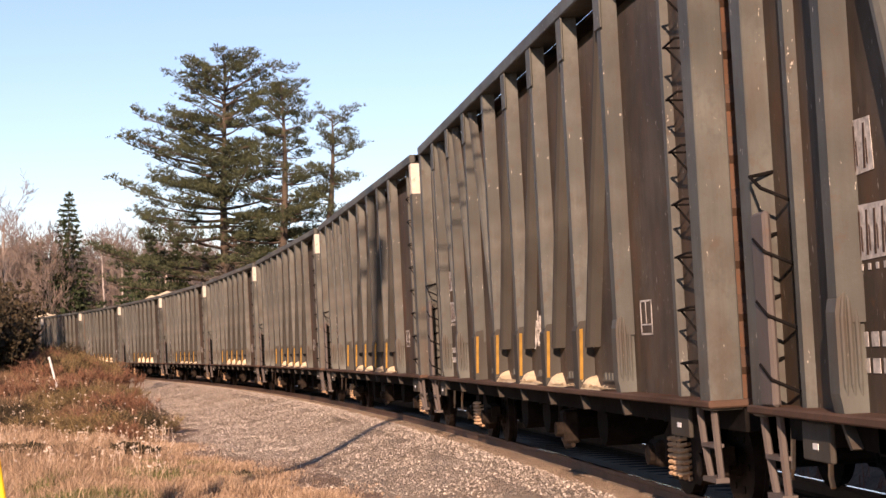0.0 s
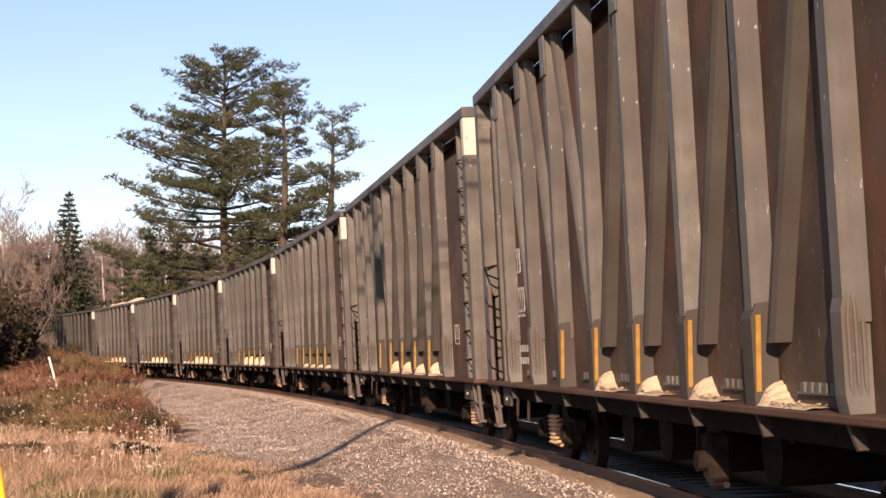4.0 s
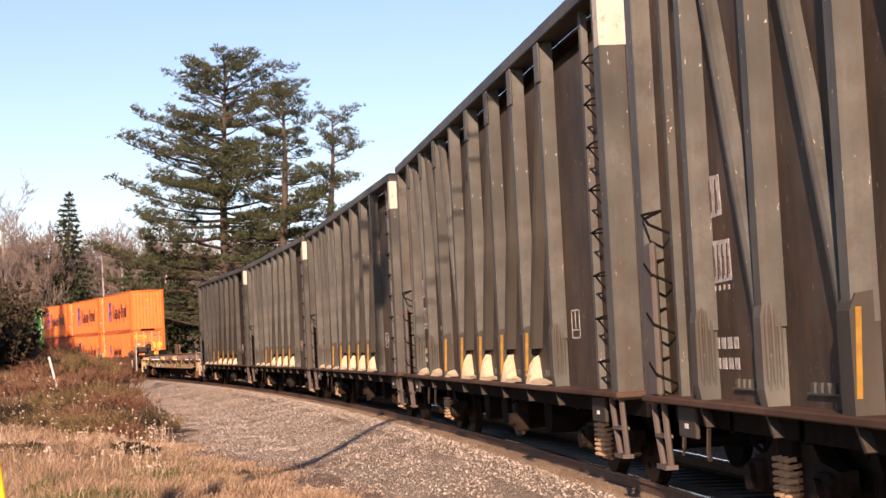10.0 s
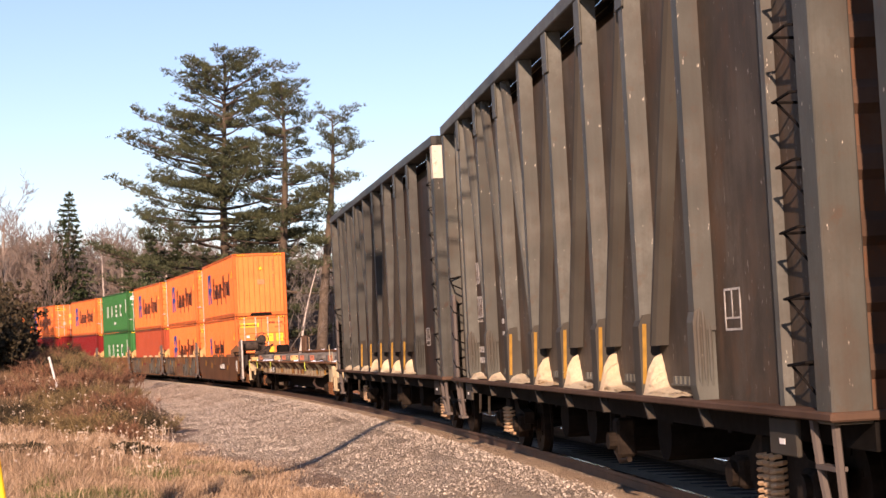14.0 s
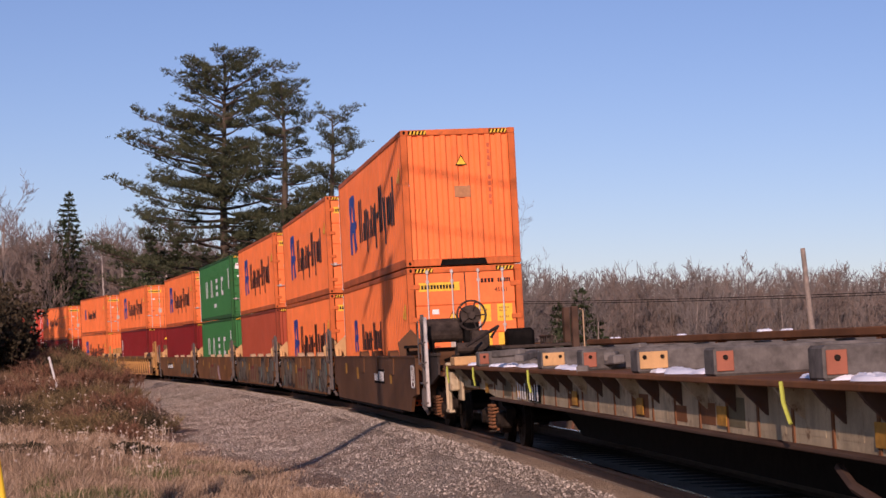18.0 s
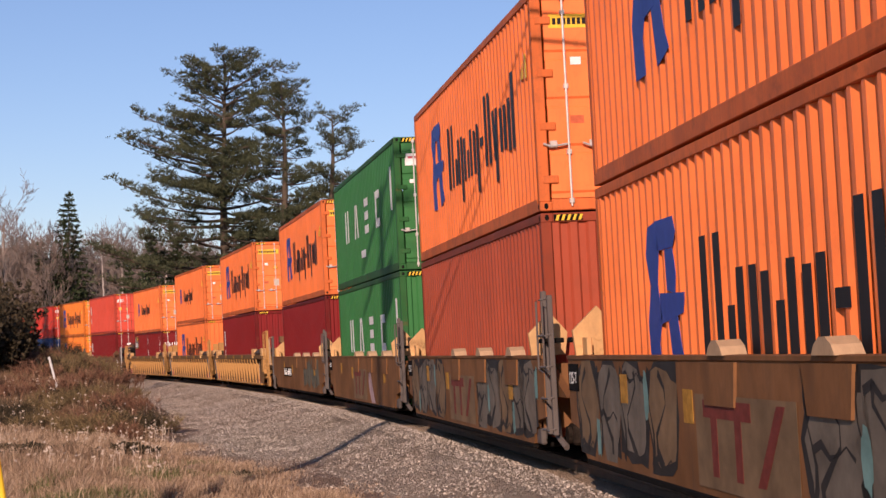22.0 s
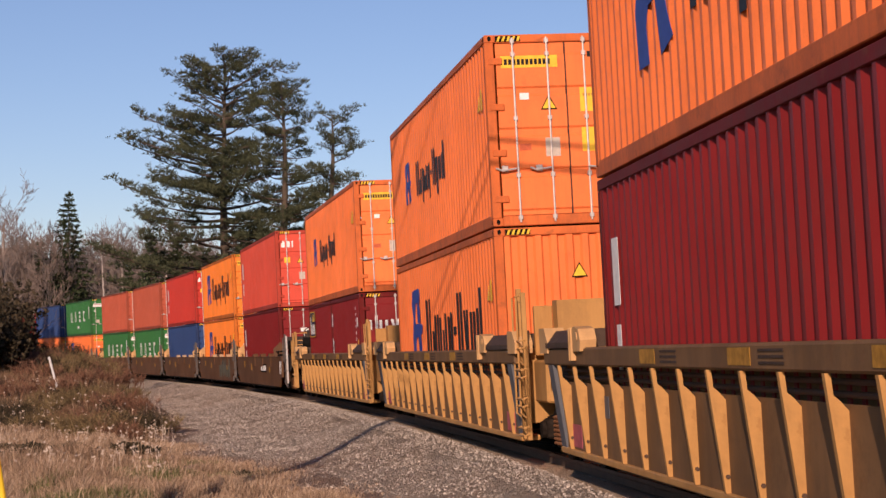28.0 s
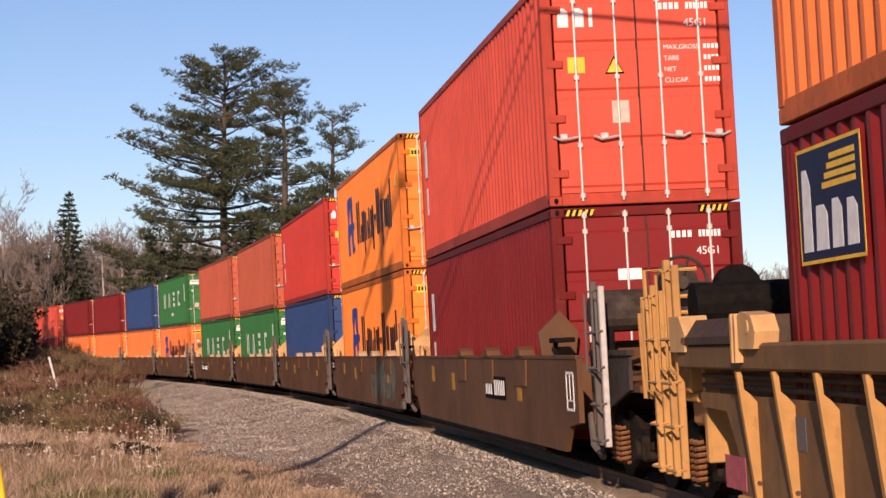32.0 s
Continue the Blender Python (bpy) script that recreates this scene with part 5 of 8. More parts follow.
        bg.cyl('x', (-0.55, 2.0), 0.22, -L - 1.5, -L - 1.3, 14)
        part("brake_gear", bg, M_BLACK, w)
        part("end_box", Shape().bev(-L - 0.5, -L - 0.15, -1.35, -0.8, 1.08, 1.55, 0.02), M_YELLOW, w, "yellow equipment box")
    if first:
        yellow_end(w, L + 1.0)
    if last:
        make_truck(w, -Y_L - 1.0, 0, M_BEAM)
    make_truck(w, Y_L + 1.05, 0, M_BEAM)
    return w


# dusty on the chord; on the sheets it also holds the ribs' shade
M_YELLOW_DULL = paint("dusty_shaded_yellow", (0.20, 0.108, 0.045), rust=(0.2, 0.08, 0.03), dirt=0.55, rusty=0.3, rough=0.6, fade=0.2)
M_SLATE = paint("slate_paint", (0.11, 0.115, 0.125), dirt=0.3, rusty=0.3, rough=0.55)
M_PINKRED = plain("faded_red_paint", (0.42, 0.10, 0.11), 0.6, 0, 0.25)
M_SPRAY_GREY = plain("grey_spray_paint", (0.155, 0.128, 0.096), 0.6, 0, 0.35, 2)
M_SPRAY_TAN = plain("tan_spray_paint", (0.19, 0.12, 0.062), 0.6, 0, 0.35, 2)
M_SPRAY_GREEN = plain("green_grey_spray_paint", (0.13, 0.125, 0.09), 0.6, 0, 0.35, 2)
M_OLDRED = plain("old_red_paint", (0.17, 0.035, 0.025), 0.6, 0, 0.3)
M_SPRAY_DARK = plain("dark_spray_paint", (0.03, 0.027, 0.025), 0.6, 0, 0.3, 3)
M_SPRAY_TEAL = plain("teal_spray_paint", (0.16, 0.28, 0.25), 0.6, 0, 0.3, 3)
M_SPRAY_PINK = plain("pink_spray_paint", (0.46, 0.32, 0.33), 0.6, 0, 0.3, 3)

# ---------------------------------------------------------------- containers
C_L, C_W, C_H = 12.19, 2.44, 2.86


def box_colours():
    spec = {
        "orange": ((0.93, 0.215, 0.050), 0.26, 0.16), "bright_orange": ((0.90, 0.235, 0.03), 0.15, 0.06), "rust_red": ((0.40, 0.075, 0.032), 0.25, 0.15),
        "green": ((0.035, 0.17, 0.045), 0.25, 0.1), "dark_red": ((0.21, 0.014, 0.013), 0.2, 0.12), "salmon": ((0.52, 0.11, 0.055), 0.22, 0.15),
        "coral": ((0.66, 0.085, 0.045), 0.2, 0.12), "red": ((0.58, 0.05, 0.03), 0.2, 0.1), "blue": ((0.03, 0.065, 0.18), 0.2, 0.1),
    }
    return {k: (paint("container_" + k, c, dirt=d, rusty=r, rough=0.5, fade=0.08, vary=0.05, spec=0.15),
                paint("container_frame_" + k, tuple(v * 0.72 for v in c), dirt=0.55, rusty=0.4, rough=0.55, fade=0.15)) for k, (c, d, r) in spec.items()}


BOX_MATS = box_colours()
M_DARKSEAL = plain("dark_rubber_seal", (0.06, 0.035, 0.028), 0.8)
M_BLUE_LOGO = plain("blue_lettering", (0.035, 0.07, 0.32), 0.5, 0, 0.15)
M_BLACK_LETTER = plain("black_lettering", (0.018, 0.015, 0.016), 0.5, 0, 0.2)
M_NAVY = plain("navy_plaque", (0.012, 0.014, 0.05), 0.5, 0, 0.15)
M_LABEL_YELLOW = plain("yellow_label", (0.85, 0.5, 0.04), 0.5, 0, 0.15)
M_PALE_PATCH = plain("pale_patch", (0.5, 0.42, 0.34), 0.6, 0, 0.2)


def corrugated(length, z0, z1, y, sgn, pitch=0.278, depth=0.036):
    """A trapezoid-folded wall along x; its outer crests lie at y."""
    s = Shape()
    n = max(1, round((length) / pitch))
    p = length / n
    prof = []
    for i in range(n):
        x = -length / 2 + i * p
        prof += [(x, y), (x + p * 0.26, y), (x + p * 0.5, y - sgn * depth), (x + p * 0.76, y - sgn * depth)]
    prof.append((length / 2, y))
    m = len(prof)
    s.add([(a, b, z0) for a, b in prof] + [(a, b, z1) for a, b in prof],
          [((i, i + 1, m + i + 1, m + i) if sgn < 0 else (i + 1, i, m + i, m + i + 1)) for i in range(m - 1)])
    return s


MESHES = {}


def kept(key, build, material):
    if key not in MESHES:
        MESHES[key] = build().mesh(key[0], material)
    return MESHES[key]


def letter(kind, w, h):
    """A plain block for one stroke of a mark: it may rise above or hang below the row."""
    w *= 0.8
    x_h = 0.68 * h
    q = w * 0.36
    if kind in "lu":
        return [(0, 0), (w, 0), (w, h), (0, h)]
    if kind == "-":
        return [(0, 0.3 * h), (w, 0.3 * h), (w, 0.42 * h), (0, 0.42 * h)]
    if kind in "hk":
        return [(0, 0), (w, 0), (w, h), (w - q, h), (w - q, 0.6 * h), (0, 0.6 * h)] if kind == "k" else [(0, 0), (w, 0), (w, h), (w * 0.62, h), (w * 0.5, 0.7 * h), (w * 0.38, h), (0, h)]
    if kind in "dp":
        return [(0, -0.3 * h), (q, -0.3 * h), (q, 0), (w, 0), (w, x_h), (0, x_h)]
    if kind in "gqv":
        return [(0, 0), (w - q, 0), (w - q, -0.3 * h), (w, -0.3 * h), (w, x_h), (0, x_h)]
    if kind in "nsc":
        return [(0, 0), (w, 0), (w, h * 0.82), (w - q, h), (0, h)]
    return [(0, 0), (w, 0), (w, x_h), (0, x_h)]


WORD = [("h", 0.52), ("m", 0.4), ("p", 0.42), ("m", 0.4), ("q", 0.42), ("-", 0.24), ("l", 0.15), ("l", 0.15), ("v", 0.4), ("o", 0.42), ("k", 0.42)]


def strokes(kind, w, h):
    """The plain upright bars that stand for one mark: some tall, some that hang below the row."""
    t, q, x_h = min(0.19 * h, w), 0.3 * h, 0.7 * h
    if kind == "l":
        return [[(0, 0), (t, 0), (t, h), (0, h)]]
    if kind == "-":
        return [[(0, 0.33 * h), (w, 0.33 * h), (w, 0.46 * h), (0, 0.46 * h)]]
    low = {"h": (0, 0), "m": (0, 0), "p": (-q, 0), "q": (0, -q), "v": (0, -q), "o": (0.06 * h, 0.06 * h), "k": (0, 0)}[kind]
    top = {"h": (h, h), "m": (0.42 * h, x_h), "p": (x_h, 0.64 * h), "q": (0.64 * h, x_h), "v": (x_h, x_h), "o": (x_h * 0.94, x_h * 0.94), "k": (x_h, h)}[kind]
    lean = 0.22 * w if kind == "v" else 0.0
    return [[(lean, low[0]), (lean + t, low[0]), (t, top[0]), (0, top[0])], [(w - t - lean, low[1]), (w - lean, low[1]), (w, top[1]), (w - t, top[1])]]


def write_bars(parent, kinds_, x, z, h, scale, y, material, gap=0.13):
    for kind, wd in kinds_:
        def build():
            s = Shape()
            for poly in strokes(kind, wd * scale, h):
                s.prism(poly, 'y', -0.004, 0.0)
            return s
        me = kept(("letter_bar", kind, round(wd * scale, 3), round(h, 3), material.name), build, material)
        part("letter_bar", me, material, parent, m=pose(x, y, z))
        x += (wd + gap) * scale


def make_box(colour, length=C_L, height=C_H, end="door", side_mark="", label="", detail="", word_scale=1.0):
    """A steel container; its near end is at +x, its marked side at -y."""
    skin, frame_mat = BOX_MATS[colour]
    nice = colour.replace("_", " ")
    c = thing("shipping_container", label or f"{nice} corrugated steel shipping container on the train", "container", "shipping containers of the train")
    l, w, h = length / 2, C_W / 2, height
    for sgn in (-1, 1):
        part("side_wall", kept(("side_wall", colour, length, height, sgn), lambda: corrugated(length - 0.3, 0.16, h - 0.1, sgn * (w - 0.012), sgn), skin), skin, c)
        part("bottom_rail", kept(("bottom_rail", colour, length, sgn), lambda: Shape().bev(-l + 0.16, l - 0.16, min(sgn * w, sgn * (w - 0.1)), max(sgn * w, sgn * (w - 0.1)), 0.0, 0.17, 0.008), frame_mat), frame_mat, c)
        part("top_rail", kept(("top_rail", colour, length, height, sgn), lambda: Shape().bev(-l + 0.16, l - 0.16, min(sgn * w, sgn * (w - 0.06)), max(sgn * w, sgn * (w - 0.06)), h - 0.11, h, 0.008), frame_mat), frame_mat, c)
    part("roof", kept(("roof", colour, length, height), lambda: Shape().box(-l + 0.1, l - 0.1, -w + 0.05, w - 0.05, h - 0.05, h - 0.02), skin), skin, c)
    part("floor_panel", kept(("floor_panel", colour, length), lambda: Shape().box(-l + 0.1, l - 0.1, -w + 0.08, w - 0.08, 0.08, 0.13), M_BLACK), M_BLACK, c)
    post = kept(("corner_post", colour, height), lambda: Shape().bev(-0.075, 0.075, -0.07, 0.07, 0.115, h - 0.115, 0.012), frame_mat)

    def casting():
        s = Shape()
        s.bev(-0.089, 0.089, -0.081, 0.081, 0, 0.118, 0.01)
        return s
    cast = kept(("corner_casting", colour), casting, frame_mat)

    # flat black discs paint the dark inside of holes that aren't cut
    def holes(face="end"):
        s = Shape()
        if face == "side":
            return s.prism([(0.03 * math.cos(a * math.pi / 4), 0.06 + 0.04 * math.sin(a * math.pi / 4)) for a in range(8)], 'y', -0.0835, -0.0815)
        s.prism([(0.03 * math.cos(a * math.pi / 4), 0.06 + 0.04 * math.sin(a * math.pi / 4)) for a in range(8)], 'x', 0.0895, 0.0915)
        return s
    hole = kept(("casting_hole", "end"), holes, M_BLACK)
    hole_side = kept(("casting_hole", "side"), lambda: holes("side"), M_BLACK)
    for ex in (-1, 1):
        for sy in (-1, 1):
            part("corner_post", post, frame_mat, c, m=pose(ex * (l - 0.075), sy * (w - 0.07), 0))
            for z in (0.0, h - 0.118):
                part("corner_casting", cast, frame_mat, c, m=pose(ex * (l - 0.089), sy * (w - 0.081), z))
                if ex > 0 and sy < 0:
                    part("casting_hole", hole, M_BLACK, c, m=pose(ex * (l - 0.089), sy * (w - 0.081), z))
                    part("casting_hole", hole_side, M_BLACK, c, m=pose(ex * (l - 0.089), sy * (w - 0.081), z))
    # far end, plain
    part("end_wall", kept(("end_wall", colour, height, 0, length), lambda: Shape().box(-l + 0.04, -l + 0.07, -w + 0.1, w - 0.1, 0.1, h - 0.1), skin), skin, c)
    if end == "plain" and length > 10 and "orange" in colour:
        # flat black panel paints the shade of a recess that isn't cut
        part("gooseneck_recess", kept(("gooseneck_recess", length), lambda: Shape().prism([(-0.5, 0.0), (0.5, 0.0), (0.46, 0.13), (-0.46, 0.13)], 'x', l - 0.012, l + 0.004), M_BLACK), M_BLACK, c, "black panel painted as a shaded recess")
    part("end_sill", kept(("end_sill", colour, length), lambda: Shape().bev(l - 0.12, l - 0.01, -w + 0.16, w - 0.16, 0.0, 0.15, 0.01), frame_mat), frame_mat, c)
    part("header", kept(("header", colour, length, height), lambda: Shape().bev(l - 0.12, l - 0.01, -w + 0.16, w - 0.16, h - 0.12, h, 0.01), frame_mat), frame_mat, c)
    # hazard stripes on the header
    band_ = kept(("hazard_band", length, height), lambda: Shape().box(l - 0.008, l - 0.004, -0.19, 0.19, h - 0.105, h - 0.02), M_BLACK)
    stripe = kept(("hazard_stripe", length, height), lambda: Shape().prism([(0, h - 0.1), (0.035, h - 0.1), (0.065, h - 0.025), (0.03, h - 0.025)], 'x', l - 0.004, l - 0.002), M_LABEL_YELLOW)
    for sgn in (-1, 1):
        hb = part("hazard_band", band_, M_BLACK, c, m=pose(0, sgn * (w - 0.36), 0))
        for k in range(5):
            part("hazard_stripe", stripe, M_LABEL_YELLOW, hb, m=pose(0, -0.17 + k * 0.075, 0))
    if end == "plain":
        def folded():
            s = Shape()
            n = 9
            p = (C_W - 0.3) / n
            prof = []
            for i in range(n):
                y = -w + 0.15 + i * p
                prof += [(l - 0.03, y), (l - 0.03, y + p * 0.36), (l - 0.07, y + p * 0.5), (l - 0.07, y + p * 0.86)]
            prof.append((l - 0.03, w - 0.15))
            m = len(prof)
            return s.add([(a, b, 0.14) for a, b in prof] + [(a, b, h - 0.11) for a, b in prof], [(i, i + 1, m + i + 1, m + i) for i in range(m - 1)])
        part("end_wall", kept(("end_wall", colour, height, 1), folded, skin), skin, c)
    else:
        for sgn in (-1, 1):
            def leaf():
                """One leaf: a folded profile with four raised fields."""
                s = Shape()
                y0, y1 = sorted((sgn * 0.012, sgn * (w - 0.17)))
                prof = [(l - 0.045, 0.16)]
                for k in range(4):
                    z0 = 0.22 + k * (h - 0.42) / 4
                    z1 = z0 + (h - 0.42) / 4 - 0.09
                    prof += [(l - 0.045, z0), (l - 0.02, z0 + 0.03), (l - 0.02, z1 - 0.03), (l - 0.045, z1)]
                prof += [(l - 0.045, h - 0.13), (l - 0.08, h - 0.13), (l - 0.08, 0.16)]
                n = len(prof)
                s.v = [(a, y0, z) for a, z in prof] + [(a, y1, z) for a, z in prof]
                s.f = [(i, (i + 1) % n, n + (i + 1) % n, n + i)[::-1] for i in range(n)] + [tuple(range(n)), tuple(range(n, 2 * n))[::-1]]
                return s
            door = part("door", kept(("door", colour, height, length, sgn), leaf, skin), skin, c)
            for k in range(2):
                y = sgn * (0.28 + k * 0.52)

                def rod():
                    s = Shape()
                    s.cyl('z', (l + 0.012, y), 0.016, 0.05, h - 0.05, 8)
                    for z in (0.12, 0.75, 1.6, h - 0.3, h - 0.1):
                        s.bev(l - 0.03, l + 0.026, y - 0.032, y + 0.032, z - 0.032, z + 0.032, 0.006)
                    return s
                part("lock_rod", kept(("lock_rod", round(y, 2), height, length), rod, M_ROD), M_ROD, door, "galvanised lock rod")

                def handle():
                    s = Shape()
                    s.tube([(l + 0.03, y - 0.02, 0.85), (l + 0.035, y + sgn * 0.24, 0.82), (l + 0.03, y + sgn * 0.34, 0.86)], 0.016, 6)
                    s.bev(l - 0.02, l + 0.02, y + sgn * 0.2 - 0.05, y + sgn * 0.2 + 0.05, 0.8, 0.9, 0.01)
                    return s
                part("door_handle", kept(("door_handle", round(y, 2), length), handle, M_ROD), M_ROD, door)
            for k in range(4):
                z = 0.4 + k * (h - 0.8) / 3
                hg = kept(("hinge", colour, sgn, k, height, length), lambda: Shape().bev(l - 0.05, l + 0.012, min(sgn * (w - 0.26), sgn * (w - 0.05)), max(sgn * (w - 0.26), sgn * (w - 0.05)), z - 0.05, z + 0.05, 0.01), frame_mat)
                part("hinge", hg, frame_mat, door)
        part("door_seal", kept(("door_seal", length, height), lambda: Shape().box(l - 0.05, l - 0.03, -0.012, 0.012, 0.16, h - 0.13), M_DARKSEAL), M_DARKSEAL, c)
    # markings on the long side
    yf = -w - 0.001 + 0.01
    if side_mark in ("long", "short"):
        k = 1.0 if side_mark == "long" else 0.55
        x0, z0 = -l + 2.2, (0.80 if k == 1.0 else 1.15)

        def emblem():
            s = Shape()
            for pts in ([(0.10, 0), (0.52, 0), (0.46, 0.35), (0.62, 0.6), (0.5, 0.9), (0.6, 1.2), (0.55, 1.5), (0.2, 1.46), (0.08, 1.2), (0.22, 0.9), (0.05, 0.55)],
                        [(0.56, 1.22), (1.15, 1.22), (1.28, 1.36), (1.2, 1.5), (0.56, 1.5)], [(0.86, 0.84), (1.16, 0.80), (1.22, 1.0), (1.14, 1.215), (0.84, 1.215)],
                        [(0.57, 0.53), (1.42, 0.62), (1.5, 0.8), (0.57, 0.82)], [(1.0, 0.0), (1.46, 0.10), (1.30, 0.32), (1.2, 0.60), (0.86, 0.555)]):
                s.prism([(p * k, q * k) for p, q in pts], 'y', -0.004, 0)
            return s
        part("logo", kept(("logo", side_mark), emblem, M_BLUE_LOGO), M_BLUE_LOGO, c, "blue emblem", m=pose(x0, yf, z0))
        write_bars(c, WORD, -l + (4.3 if k == 1.0 else 3.9), 1.0 if k == 1.0 else 1.2, 1.05 if k == 1 else 0.65, 1.22 if k == 1 else 0.70, yf, M_BLACK_LETTER)
    if side_mark == "white_four":
        forms = [[[(0, 0), (0.2, 0), (0.2, 0.85), (0, 0.85)], [(0.5, 0), (0.7, 0), (0.7, 0.85), (0.5, 0.85)]],
                 [[(0, 0), (0.2, 0), (0.36, 0.85), (0.22, 0.85)], [(0.6, 0), (0.8, 0), (0.58, 0.85), (0.44, 0.85)]],
                 [[(0, 0), (0.72, 0), (0.72, 0.2), (0, 0.2)], [(0.05, 0.33), (0.68, 0.33), (0.68, 0.53), (0.05, 0.53)], [(0, 0.66), (0.72, 0.66), (0.72, 0.85), (0, 0.85)]],
                 [[(0, 0), (0.2, 0), (0.2, 0.85), (0, 0.85)], [(0.24, 0.66), (0.72, 0.66), (0.72, 0.85), (0.24, 0.85)], [(0.24, 0), (0.72, 0), (0.72, 0.19), (0.24, 0.19)]]]
        for n_, x in enumerate((-3.6, -1.6, 0.5, 2.6)):
            def block():
                s = Shape()
                for poly in forms[n_]:
                    s.prism(poly, 'y', -0.004, 0)
                return s
            part("letter_bar", kept(("letter_bar", n_, "white"), block, M_WHITE), M_WHITE, c, "large white letter bars", m=pose(x, yf, 1.15))
        part("letter_bar", kept(("letter_bar", "tall_white"), lambda: Shape().box(0, 0.24, -0.004, 0, 0, 0.95), M_WHITE), M_WHITE, c, m=pose(5.2, yf, 1.35))
        part("small_bar", kept(("small_bar", "w"), lambda: Shape().box(0, 0.9, -0.004, 0, 0, 0.18), M_WHITE), M_WHITE, c, m=pose(-0.4, yf, 0.6))
    if side_mark == "white_tick":
        s = Shape()
        s.box(-l + 0.55, -l + 0.85, yf - 0.004, yf, 1.5, 2.2)
        s.box(-l + 0.6, -l + 0.8, yf - 0.004, yf, 0.8, 1.3)
        part("word_bars", kept(("white_tick",), lambda: s, M_WHITE), M_WHITE, c, "white lettering bars")
    if length > 10 and colour in ("orange", "bright_orange"):
        part("height_mark", kept(("height_mark", length, height), lambda: Shape().prism([(l - 0.9, 1.82), (l - 0.72, 1.82), (l - 0.72, 2.05)], 'y', yf - 0.004, yf), M_LABEL_YELLOW), M_LABEL_YELLOW, c, "yellow height mark")
        part("height_mark", kept(("height_strip", length, height), lambda: Shape().box(l - 0.6, l - 0.48, yf - 0.004, yf, 1.80, 2.12), M_LABEL_YELLOW), M_LABEL_YELLOW, c)
    end_marks(c, colour, end, l, h)
    return c


def words(parent, body, size, x, y, z, material, name="lettering", turn=90):
    """Small words: on the near end of a container, or with turn 0 on a long side."""
    key = ("text", body, size, material.name)
    if key not in MESHES:
        cu = bpy.data.curves.new("lettering", 'FONT')
        cu.body, cu.size, cu.extrude = body, size, 0.001
        tmp = bpy.data.objects.new("lettering", cu)
        scene.collection.objects.link(tmp)
        me = bpy.data.meshes.new_from_object(tmp.evaluated_get(bpy.context.evaluated_depsgraph_get()))
        bpy.data.objects.remove(tmp)
        me.materials.clear()
        me.materials.append(material)
        MESHES[key] = me
    part(name, MESHES[key], material, parent, m=pose(x, y, z, 90, 0, turn))


def patch(parent, key, x, y0, y1, z0, z1, material, label="", name="label_plate"):
    part(name, kept((name, key, round(x, 3)), lambda: Shape().box(x - 0.002, x + 0.003, y0, y1, z0, z1), material), material, parent, label)


def number_bars(parent, x, y, z, rows_, material, h=0.085, w=0.05, name="number_bar"):
    s = Shape()
    for r, n in enumerate(rows_):
        for k in range(n):
            s.box(x - 0.001, x + 0.004, y + k * w * 1.45, y + k * w * 1.45 + w, z - r * h * 1.6, z - r * h * 1.6 + h)
    ob = part(name, kept((name, x, y, z, tuple(rows_), material.name, w), lambda: s, material), material, parent)
    ob["kind"] = "stuff"


def warning(parent, x, y, z):
    part("warning_triangle", kept(("warning_triangle", "back", x), lambda: Shape().prism([(-0.125, -0.02), (0.125, -0.02), (0, 0.21)], 'x', 0, 0.003), M_BLACK), M_BLACK, parent, m=pose(x, y, z))
    part("warning_triangle", kept(("warning_triangle", "front", x), lambda: Shape().prism([(-0.10, 0.0), (0.10, 0.0), (0, 0.175)], 'x', 0.004, 0.006), M_LABEL_YELLOW), M_LABEL_YELLOW, parent, "yellow warning triangle", m=pose(x, y, z))


